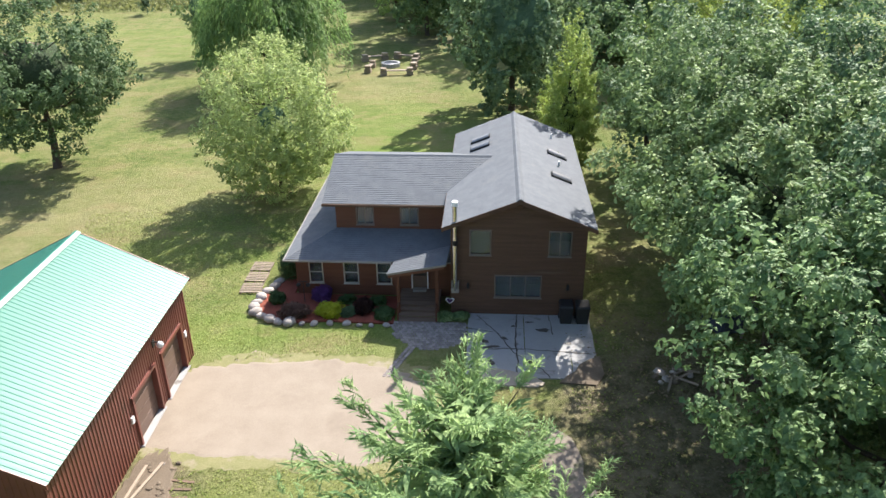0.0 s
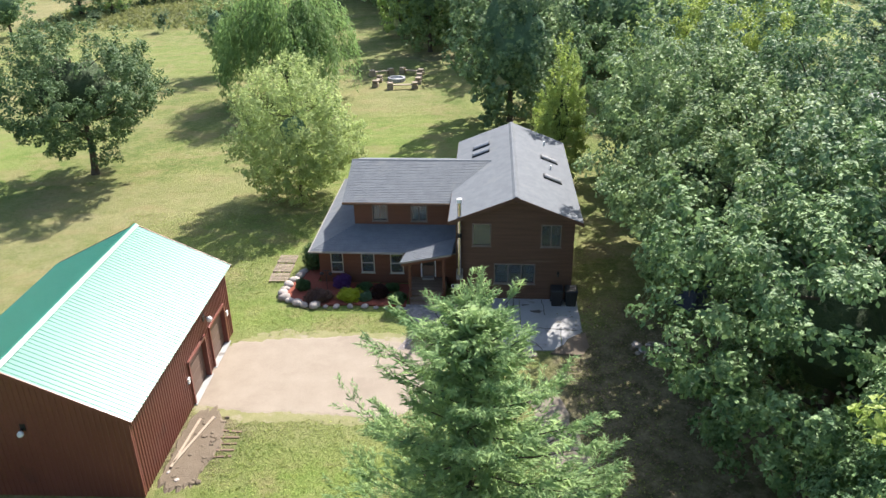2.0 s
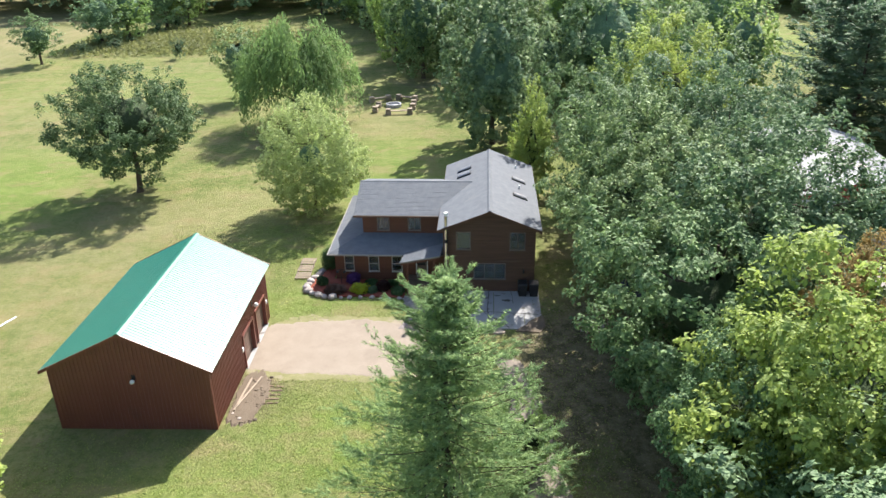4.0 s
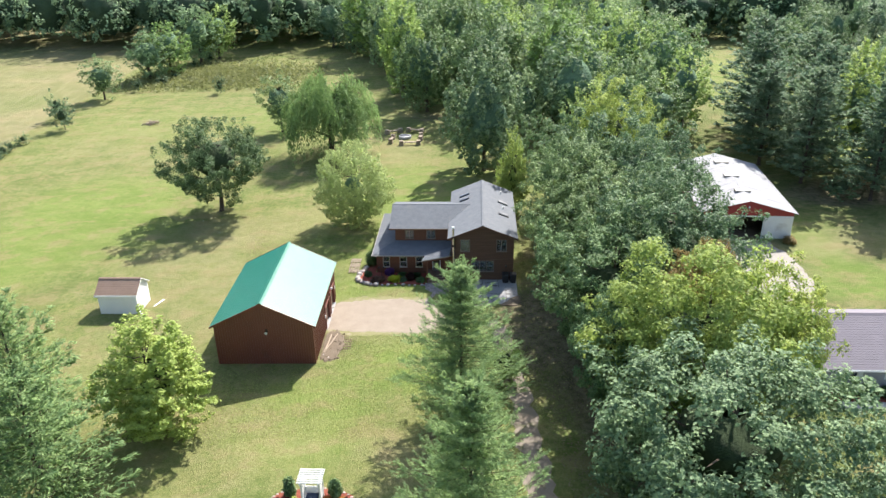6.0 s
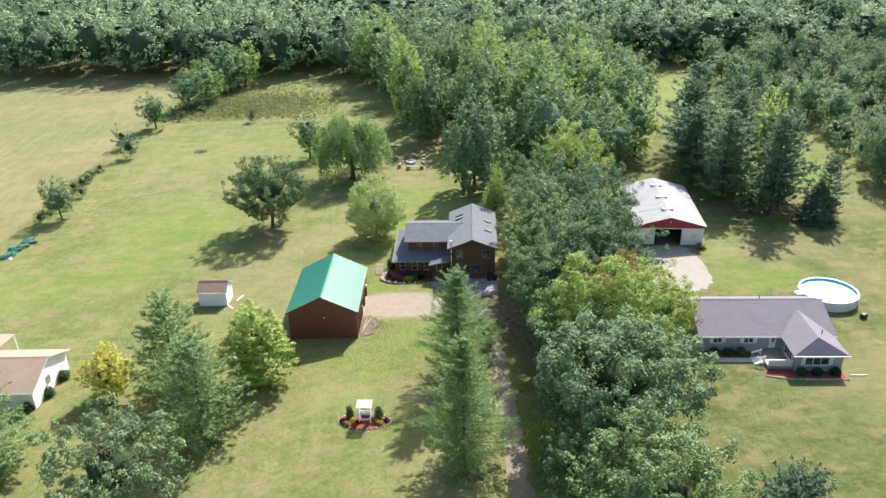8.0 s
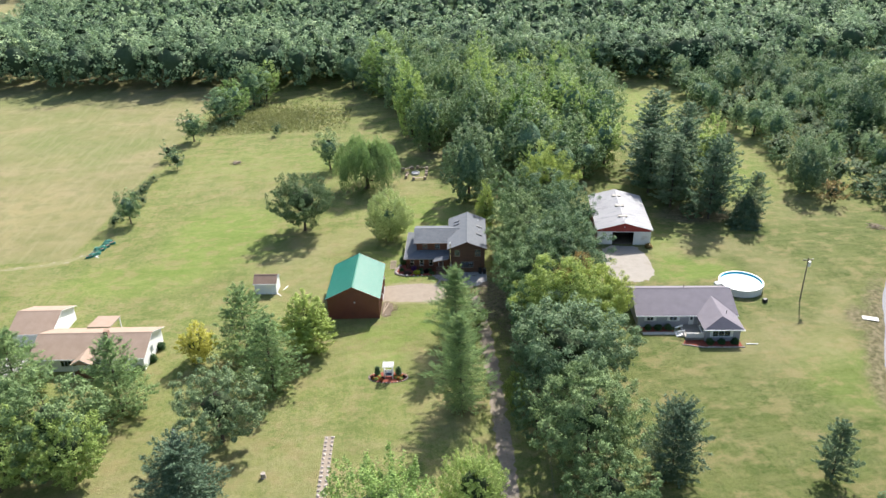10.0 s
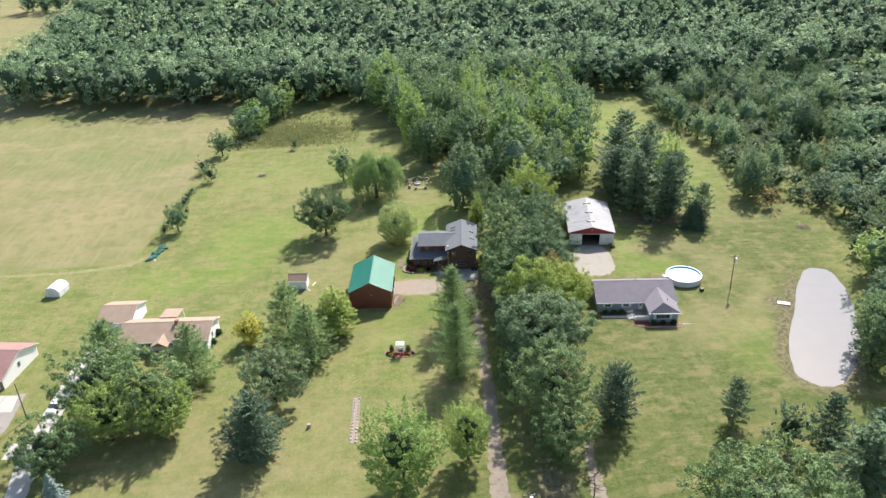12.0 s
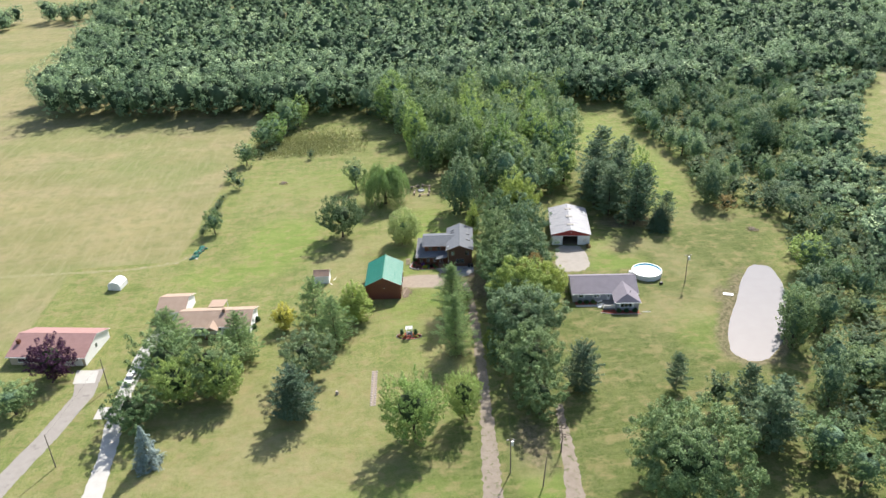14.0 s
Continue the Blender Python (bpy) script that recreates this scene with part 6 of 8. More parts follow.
for k, (w, line) in enumerate(((0.035, [(0.98, -0.1), (0.85, -2.6), (0.95, -4.2), (0.8, -5.5)]), (0.03, [(-1.0, -0.3), (0.0, -1.85), (0.8, -3.5), (2.05, -4.8), (2.35, -5.4)]), (0.03, [(-1.4, -3.3), (1.0, -3.15), (4.4, -3.45)]),
                             (0.022, [(-1.4, -1.5), (-0.2, -1.75)]), (0.02, [(2.6, -0.1), (2.7, -1.9)]))):
    crack(line, w, k)
for u, s, rx, ry, tn in ((-0.68, -2.55, 0.45, 0.14, -30), (-0.25, -3.05, 0.5, 0.13, 10), (-1.05, -3.5, 0.3, 0.16, 0), (2.25, -1.5, 0.42, 0.2, 0), (1.47, -4.9, 0.2, 0.15, 0), (1.5, -4.2, 0.17, 0.22, 20), (0.35, -2.3, 0.25, 0.1, -40), (-0.3, -4.3, 0.18, 0.35, 20), (3.4, -2.6, 0.2, 0.12, 0), (0.8, -1.2, 0.16, 0.1, 0), (1.6, -0.8, 0.3, 0.08, 5)):
    pts = outline(u, s, rx * 0.75, ry * 0.8, tn, rp, 48, 2.0, 0.30)
    part("damp_stain", Geo().face(*[(x, y, 0.0655 + 0.001 * rp.random()) for x, y in pts]), DAMP, patio, "dark damp stain")
pts = [(2.75, -5.7), (3.1, -5.2), (3.5, -4.85), (3.75, -4.3), (4.2, -3.9), (4.75, -3.6), (4.8, -5.0), (4.4, -5.8)]
part("washed_soil", Geo().solid([(x, y, -0.02) for x, y in pts], [(x, y, 0.069) for x, y in pts]), SOIL, patio, "dark soil washed over the broken corner")
pts = outline(0.45, -5.45, 1.55, 0.55, -12, rp, 60, 2.2, 0.10)
part("washed_sand", Geo().solid([(x, y, -0.02) for x, y in pts], [(x, y, 0.066) for x, y in pts]), SUNLIT_SAND, patio, "pale sand with painted sunlight along the slab's edge")
# brick-paved landing and stepping path, stone by stone
landing = thing("pavement_3", "fan of small paving stones before the porch steps", "paving", 3.39, 31.45, -6.6, kind="structure")
stone = mesh_of("paver", Geo().box(-0.085, 0.085, -0.085, 0.085, -0.03, 0.045), PAVER, 0.012)
for i in range(22):
    for j in range(17):
        u, s = -5.25 + i * 0.19 + (j % 2) * 0.095, -1.02 - j * 0.175
        if ((u + 3.2) / 2.1) ** 2 + ((s + 1.0) / 2.35) ** 2 < 1 and u < -1.5:
            ob = part("paver", stone, PAVER, landing)
            ob.matrix_basis = pose(u + rp.uniform(-0.01, 0.01), s + rp.uniform(-0.01, 0.01), rp.uniform(-0.01, 0.004), 0, 0, rp.uniform(-5, 5))
for i in range(15):
    for j in range(2):
        ob = part("paver", stone, PAVER, landing)
        t = i / 14
        ob.matrix_basis = pose(-4.15 - 0.95 * t + j * 0.22 + rp.uniform(-0.02, 0.02), -3.05 - 2.45 * t + rp.uniform(-0.02, 0.02), -0.005, 0, 0, -20 + rp.uniform(-8, 8))

# planted bed with boulders
bed = [(-5.2, 1.4), (-5.2, -1.25), (-7.0, -1.2), (-8.6, -1.15), (-10.2, -1.35), (-11.7, -1.0), (-12.5, -0.1), (-12.4, 1.2), (-11.8, 2.6), (-11.2, 4.2), (-10.85, 4.2), (-10.85, 1.55)]
mq = [at_house(u, s) for u, s in bed]
pad("ground_bed", [(q.x, q.y) for q in mq], 0.09, MULCH, "bed of red bark mulch along the house", "planting bed")
rb = random.Random(3)
line = [(-11.9, 3.0), (-12.5, 1.3), (-12.75, 0.2), (-12.3, -0.75), (-11.3, -1.25), (-10.2, -1.5), (-8.8, -1.35), (-7.2, -1.35), (-5.9, -1.4), (-5.2, -1.35)]
for (a, b), (c, d) in zip(line, line[1:]):
    n = max(1, int(math.hypot(c - a, d - b) / (0.50 if a < -10.5 else 0.62)))
    for i in range(n):
        t = (i + 0.5) / n
        u, s = a + (c - a) * t + rb.uniform(-0.07, 0.07), b + (d - b) * t + rb.uniform(-0.07, 0.07)
        big = 0.30 if u < -10.3 else 0.18
        r = big * rb.uniform(0.75, 1.25)
        q = at_house(u, s)
        solo("boulder", Geo().ball((0, 0, r * 0.35), r * 1.25, r * 0.95, r * 0.62, rb, 9, 0.09), BOULDER, "pale rounded boulder edging the flower bed", "boulder", q.x, q.y, rb.uniform(0, 180), group="boulders of the bed", smooth=True)
PURPLE = leaf_mat("purple_flowers", (0.080, 0.035, 0.140), (0.240, 0.110, 0.360))
BURG = leaf_mat("burgundy_leaves", (0.085, 0.050, 0.042), (0.200, 0.125, 0.100))
DKRED = leaf_mat("dark_red_leaves", (0.028, 0.012, 0.012), (0.065, 0.026, 0.022))
LIME = leaf_mat("lime_leaves", (0.420, 0.460, 0.030), (0.640, 0.640, 0.060))
SAGE = leaf_mat("sage_leaves", (0.110, 0.190, 0.095), (0.220, 0.310, 0.170))
DEEP = leaf_mat("deep_green_leaves", (0.040, 0.095, 0.034), (0.100, 0.180, 0.065))
for nm, lb, u, s, rx, ry, h, m in (
        ("lime_shrub", "round lime-yellow shrub in the mulch", -8.55, -0.55, 0.72, 0.62, 0.8, LIME), ("burgundy_shrub", "low burgundy-bronze shrub in the mulch", -10.35, -0.65, 0.85, 0.6, 0.7, BURG),
        ("flowering_plant", "purple flowering plant by the wall", -9.25, 0.95, 0.55, 0.45, 0.85, PURPLE), ("sage_plant", "round pale green plant in the mulch", -7.6, -0.5, 0.42, 0.4, 0.55, SAGE),
        ("red_leaved_shrub", "dark red-leaved shrub near the porch", -6.85, -0.15, 0.55, 0.5, 0.95, DKRED), ("grass_clump", "spreading green clump beside the steps", -5.75, -0.55, 0.55, 0.6, 0.5, DEEP),
        ("round_shrub", "small round dark green shrub", -11.55, 0.55, 0.45, 0.45, 0.75, DEEP), ("corner_evergreen", "dense dark evergreen at the house corner", -11.5, 3.6, 0.75, 0.9, 1.9, DEEP),
        ("leafy_plant", "leafy hosta clump beside the porch", -2.65, -0.6, 0.5, 0.4, 0.45, MAPLE), ("leafy_plant", "leafy hosta clump beside the porch", -1.9, -0.5, 0.5, 0.4, 0.42, MAPLE),
        ("leafy_plant", "low dark plant under the wing wall", -7.9, 0.7, 0.5, 0.35, 0.5, DEEP), ("leafy_plant", "low dark plant under the wing wall", -6.2, 0.6, 0.45, 0.35, 0.55, DEEP)):
    q = at_house(u, s, 0.07 if u < -5 else 0.0)
    bush(nm, lb, int(-u * 100), rx * 0.92, ry * 0.92, h * 0.92, 2000, 0.10, m, q.x, q.y, q.z, "plant")
# plant hook
hook = local_thing("plant_hook", "black iron shepherd hook in the flower bed", "garden hook", -10.1, 0.6, z=0.08)
part("rod", Geo().tube((0, 0, 0), (0, 0, 1.25), 0.02, 0.02, 6), BLACK, hook)
part("arm", Geo().tube((-0.25, 0, 1.25), (0.25, 0, 1.25), 0.02, 0.02, 6), BLACK, hook)
for x in (-0.25, 0.25):
    part("basket", Geo().ball((x, 0, 1.05), 0.13, 0.13, 0.11, rb, 7, 0.05), BLACK, hook)
# wheeled bins
for u in (3.40, 4.22):
    b = local_thing("wheeled_bin", "black wheeled rubbish bin against the wall", "rubbish bin", u, -0.55, group="rubbish bins")
    part("body", Geo().solid([(-0.27, -0.3, 0.03), (0.27, -0.3, 0.03), (0.27, 0.3, 0.03), (-0.27, 0.3, 0.03)], [(-0.34, -0.38, 0.98), (0.34, -0.38, 0.98), (0.34, 0.36, 0.98), (-0.34, 0.36, 0.98)]), BLACK, b, bevel=0.02)
    part("lid", Geo().solid([(-0.36, -0.40, 0.98), (0.36, -0.40, 0.98), (0.36, 0.38, 0.98), (-0.36, 0.38, 0.98)], [(-0.30, -0.34, 1.07), (0.30, -0.34, 1.07), (0.30, 0.36, 1.10), (-0.30, 0.36, 1.10)]), BLACK, b, bevel=0.02)
    for x in (-0.30, 0.30):
        part("wheel", Geo().tube((x - 0.03, 0.33, 0.13), (x + 0.03, 0.33, 0.13), 0.13, 0.13, 12), BLACK, b)
# pallets on the lawn
for k in range(3):
    q = at_house(-13.35 - 0.05 * k, 1.95 + k * 1.24)
    pl = thing("pallet", "weathered wooden pallet lying on the grass", "pallet", q.x, q.y, 83.4 + rb.uniform(-3, 3), group="pallets")
    for j in range(3):
        part("runner", Geo().box(-0.5, 0.5, -0.55 + j * 0.51, -0.47 + j * 0.51, 0.0, 0.10), OLD_WOOD, pl)
    for j in range(6):
        x = -0.5 + j * 0.181
        part("slat", Geo().box(x, x + 0.095, -0.58, 0.58, 0.102, 0.125), OLD_WOOD, pl)

# things left under the maples
tarp = Geo()
tarp.solid([(-1.5, -0.9, 0), (1.5, -0.9, 0), (1.5, 0.9, 0), (-1.5, 0.9, 0)], [(-1.1, -0.5, 1.25), (1.0, -0.6, 1.1), (1.1, 0.6, 1.2), (-1.0, 0.5, 1.45)])
solo("covered_mound", tarp, surface("dark_blue_tarp", (0.020, 0.026, 0.045), (0.050, 0.060, 0.090), 1.5, 9.0, 0.5, relief=0.8, depth=0.06), "pile under a dark blue tarpaulin beneath the trees", "covered mound", 15.0, 29.8, 20, bevel=0.12)
for k, (x, y, tn) in enumerate(((13.95, 28.9, 20), (14.85, 28.4, -25))):
    solo("leaning_pole", Geo().tube((0, 0, -0.05), (0.35, 0.9, 2.4), 0.06, 0.045, 8), OLD_WOOD, "old timber pole leaning against the tarped pile", "pole", x, y, tn, group="leaning poles")
rj = random.Random(21)
for k in range(16):
    r = rj.uniform(0.08, 0.2)
    solo("rubble_stone", Geo().ball((0, 0, r * 0.35), r * 1.3, r, r * 0.6, rj, 6, 0.25), BOULDER if k % 3 else SOIL, "loose stone in a heap under the trees", "rubble", 10.5 + rj.uniform(-0.9, 0.9), 25.6 + rj.uniform(-0.5, 0.5), rj.uniform(0, 180), group="heap under the trees")
for k in range(5):
    solo("wooden_slat", Geo().box(-0.6, 0.6, -0.05, 0.05, 0.0, 0.06), OLD_WOOD, "grey broken board in a heap under the trees", "slat", 10.7 + rj.uniform(-0.8, 0.8), 25.5 + rj.uniform(-0.6, 0.6), rj.uniform(0, 180), z=0.1, group="boards in the heap")

# grass blades round the house and yard, and dead leaves under the maples
GRASS = leaf_mat("grass_blades", (0.150, 0.205, 0.046), (0.310, 0.350, 0.100), lump=0.5)
LITTER = leaf_mat("dead_leaves", (0.100, 0.070, 0.040), (0.300, 0.225, 0.150), shine=0.1)
rng = np.random.default_rng(77)
k = 46000
gx, gy = rng.uniform(-22, 12, k), rng.uniform(6, 46, k)
hx, hy = gx - 3.39, gy - 31.45
ca, sa = math.cos(radians(-6.6)), math.sin(radians(-6.6))
hu, hs = hx * ca + hy * sa, -hx * sa + hy * ca
bx, by = gx + 12.4, gy - 16.6
cb, sb = math.cos(radians(-5.1)), math.sin(radians(-5.1))
bu, bs = bx * cb + by * sb, -bx * sb + by * cb
free = ~((hu > -13.2) & (hu < 5) & (hs > -1.7) & (hs < 14)) & ~((hu > -5.6) & (hu < 5) & (hs > -6.1) & (hs < 0)) & ~((bu > -9.2) & (bu < 2.0) & (bs > -0.5) & (bs < 12.8))
free &= ((np.abs(gx + 6.4) / 6.7) ** 3 + (np.abs(gy - 24.6) / 3.7) ** 3 > 1) & (np.abs(gx - 4.8) > 1.1) & (rng.uniform(size=k) < np.clip((11 - gx) / 4, 0.15, 1))
gx, gy = gx[free], gy[free]
pc = np.stack([gx, gy, rng.uniform(0.02, 0.06, len(gx))], 1)
up = np.tile([0.0, 0.0, 1.0], (len(gx), 1)) + rng.normal(0, 1.0, (len(gx), 3))
me = card_mesh("grass", pc, rng.normal(0, 0.4, pc.shape) + np.array([0, 0, 1.0]), 0.13, 0.4, GRASS, rng, along=up)
tagged(new("grass", me), "short green lawn grass round the house", "grass", kind="stuff")
k = 5200
gx, gy = rng.uniform(6.5, 16, k), rng.uniform(-12, 31, k)
pc = np.stack([gx, gy, rng.uniform(0.015, 0.05, k)], 1)
me = card_mesh("leaf_litter", pc, rng.normal(0, 0.35, pc.shape) + np.array([0, 0, 1.0]), 0.17, 0.6, LITTER, rng)
tagged(new("leaf_litter", me), "dead brown leaves and twigs under the maples", "leaf litter", kind="stuff")

# ---------------------------------------------------------------- the red steel barn
barn = thing("barn", "dark red ribbed steel barn under a glossy green roof", "barn", -12.4, 16.6, -5.1)
BW, BL, BE, BR = 8.75, 12.3, 3.92, 6.15
D1, D2 = (6.0, 8.3, 0.0, 2.25), (9.0, 11.3, 0.0, 2.25)
g = Geo()
wall_solid(g, "x", -0.16, 0.12, 0.0, BL, -0.1, BE, (D1, D2))
part("long_wall", g, BARN_RED, barn)


def rib_wall(parent, name, origin, way, out, runs):
    """Ribbed steel sheets up a wall. runs: (start, end, foot, top) along the wall."""
    o, w, n = Vector(origin), Vector(way), Vector(out)
    for a, b, z0, z1 in runs:
        k = max(1, round((b - a) / 0.92))
        step = (b - a) / k
        for i in range(k):
            g = Geo()
            for j in range(4):
                s0 = a + step * (i + j / 4)
                d = step / 4
                cuts = [(s0, 0), (s0 + d * 0.60, 0), (s0 + d * 0.70, 0.03), (s0 + d * 0.86, 0.03), (s0 + d * 0.96, 0), (s0 + d, 0)]
                for (p, hp), (q, hq) in zip(cuts, cuts[1:]):
                    top_p = z1(p) if callable(z1) else z1
                    top_q = z1(q) if callable(z1) else z1
                    g.face(o + w * p + n * hp + Vector((0, 0, z0)), o + w * q + n * hq + Vector((0, 0, z0)), o + w * q + n * hq + Vector((0, 0, top_q)), o + w * p + n * hp + Vector((0, 0, top_p)))
            part(name, g, BARN_RED, parent)


rw = part("rib_backing", Geo().box(-0.038, -0.034, 0.0, BL, 3.6, BE), BARN_RED, barn)
rib_wall(rw, "steel_sheet", (-0.03, 0, 0), (0, 1, 0), (1, 0, 0), [(0, 6.0, -0.05, BE), (6.0, 8.3, 2.25, BE), (8.3, 9.0, -0.05, BE), (9.0, 11.3, 2.25, BE), (11.3, BL, -0.05, BE)])
gb = part("gable_backing", Geo().solid([(0, 0.02, -0.1), (-BW, 0.02, -0.1), (-BW, 0.02, BE), (-BW / 2, 0.02, BR), (0, 0.02, BE)], [(0, 0.12, -0.1), (-BW, 0.12, -0.1), (-BW, 0.12, BE), (-BW / 2, 0.12, BR), (0, 0.12, BE)]), BARN_RED, barn)
rib_wall(gb, "steel_sheet", (0, 0.015, 0), (-1, 0, 0), (0, -1, 0), [(0, BW, -0.05, lambda p: BE + (BR - BE) * (1 - abs(p - BW / 2) / (BW / 2)))])
part("back_gable", Geo().solid([(0, BL - 0.12, -0.1), (-BW, BL - 0.12, -0.1), (-BW, BL - 0.12, BE), (-BW / 2, BL - 0.12, BR), (0, BL - 0.12, BE)], [(0, BL, -0.1), (-BW, BL, -0.1), (-BW, BL, BE), (-BW / 2, BL, BR), (0, BL, BE)]), BARN_RED, barn)
lw = part("far_wall", Geo().box(-BW, -BW + 0.1, 0.12, BL - 0.12, -0.1, BE), BARN_RED, barn)
rib_wall(lw, "steel_sheet", (-BW - 0.004, 0, 0), (0, 1, 0), (-1, 0, 0), [(0, BL, -0.05, BE)])
part("floor_slab", Geo().box(-BW + 0.1, -0.2, 0.2, BL - 0.2, -0.05, 0.02), CONCRETE, barn)
RZ = BR + 0.10
EZ = BE + 0.03
ribbed("roof", (0.30, -0.25, EZ), (0.30, BL + 0.3, EZ), (-BW / 2, BL + 0.3, RZ), (-BW / 2, -0.25, RZ), GREEN_STEEL, barn, high=0.011, under=BARN_RED)
ribbed("roof", (-BW - 0.30, -0.25, EZ), (-BW - 0.30, BL + 0.3, EZ), (-BW / 2, BL + 0.3, RZ), (-BW / 2, -0.25, RZ), GREEN_STEEL, barn, high=0.011, under=BARN_RED)
part("ridge_cap", Geo().solid([(-BW / 2 - 0.2, -0.27, RZ - 0.04), (-BW / 2 + 0.2, -0.27, RZ - 0.04), (-BW / 2 + 0.2, BL + 0.32, RZ - 0.04), (-BW / 2 - 0.2, BL + 0.32, RZ - 0.04)], [(-BW / 2 - 0.05, -0.27, RZ + 0.07), (-BW / 2 + 0.05, -0.27, RZ + 0.07), (-BW / 2 + 0.05, BL + 0.32, RZ + 0.07), (-BW / 2 - 0.05, BL + 0.32, RZ + 0.07)]), GREEN_STEEL, barn)
for y in (-0.28, BL + 0.28):
    for x in (0.30, -BW - 0.30):
        part("rake_trim", Geo().solid([(x, y, EZ - 0.16), (-BW / 2, y, RZ - 0.16), (-BW / 2, y + 0.05, RZ - 0.16), (x, y + 0.05, EZ - 0.16)], [(x, y, EZ + 0.03), (-BW / 2, y, RZ + 0.03), (-BW / 2, y + 0.05, RZ + 0.03), (x, y + 0.05, EZ + 0.03)]), BARN_RED, barn)
for a, b, c, d in (D1, D2):
    dr = part("overhead_door", Geo().box(-0.26, -0.20, a + 0.02, b - 0.02, 0.0, 2.22), DOOR_BROWN, barn, "brown overhead door set back in its frame")
    for k in range(4):
        part("door_panel", Geo().box(-0.20, -0.175, a + 0.04, b - 0.04, 0.02 + k * 0.55, 0.54 + k * 0.55), DOOR_BROWN, dr, bevel=0.008)
    for y in (a - 0.05, b - 0.07):
        part("door_jamb", Geo().box(-0.2, 0.07, y, y + 0.12, 0.0, 2.32), BARN_RED, dr)
    part("door_head", Geo().box(-0.2, 0.07, a - 0.05, b + 0.05, 2.22, 2.36), BARN_RED, dr)
for y, z in ((5.68, 1.55), (11.62, 1.60)):
    part("meter_box", Geo().box(0.01, 0.09, y - 0.1, y + 0.1, z - 0.14, z + 0.14), WHITE, barn, "small white electric box", bevel=0.01)
lamp = part("wall_lamp", Geo().ball((0.28, 8.62, 3.05), 0.15, 0.15, 0.15, random.Random(1), 10, 0.0), WHITE, barn, "white globe lamp on a bracket", smooth=True)
part("lamp_arm", Geo().box(-0.02, 0.22, 8.60, 8.64, 3.16, 3.20).box(-0.02, 0.02, 8.5, 8.74, 2.95, 3.25), BLACK, lamp)
lamp = part("gable_lamp", Geo().ball((-4.1, -0.25, 3.3), 0.13, 0.13, 0.13, random.Random(1), 10, 0.0), WHITE, barn, "white globe lamp on the gable", smooth=True)
part("lamp_arm", Geo().box(-4.13, -4.07, -0.2, 0.03, 3.40, 3.46).box(-4.2, -4.0, -0.03, 0.0, 3.3, 3.6), BLACK, lamp)
apron = thing("pavement_4", "pale concrete sill along the barn doors", "sill", -12.4, 16.6, -5.1, kind="structure")
for a, b in ((5.9, 8.4), (8.9, 11.4)):
    part("slab", Geo().box(-0.14, 0.14, a, b, -0.05, 0.05), CONCRETE, apron)
B = pose(-12.4, 16.6, 0, 0, 0, -5.1)
q = B @ Vector((0.85, 3.2, 0))
for k, (x, y, w) in enumerate(((0.55, 3.2, 4), (0.85, 3.4, -6))):
    q = B @ Vector((x, y, 0))
    solo("timber_pole", Geo().box(-0.06, 0.06, -1.6, 1.6, 0.0, 0.11), OLD_WOOD, "long pale timber lying beside the barn", "timber", q.x, q.y, -5.1 - 8 + w, z=0.03, bevel=0.015, group="timbers by the barn")
rs = random.Random(4)
q = B @ Vector((1.0, 3.0, 0))
spread_pad("ground_bed_6", outline(q.x, q.y, 0.95, 2.7, -5, rs, 90, 2.4, 0.13), 0.06, SOIL, "strip of bare rough earth beside the barn", "bare earth")
for k in range(60):
    q = B @ Vector((0.35 + rs.uniform(0, 1.5), 0.6 + rs.uniform(0, 4.6), 0))
    r = rs.uniform(0.05, 0.13)
    solo("rubble_stone", Geo().ball((0, 0, r * 0.3), r * 1.2, r, r * 0.6, rs, 6, 0.2), SOIL if k % 9 else BOULDER, "rough lump of earth and stone by the barn", "rubble", q.x, q.y, rs.uniform(0, 180), group="rubble by the barn")
for k in range(5):
    q = B @ Vector((2.2, 2.4 + k * 0.42, 0))
    solo("wooden_slat", Geo().box(-0.55, 0.55, -0.05, 0.05, 0.0, 0.035), DECK_WOOD, "weathered slat lying in the grass", "slat", q.x, q.y, -5 + rs.uniform(-6, 6), group="slats in the grass")

# ---------------------------------------------------------------- neighbours


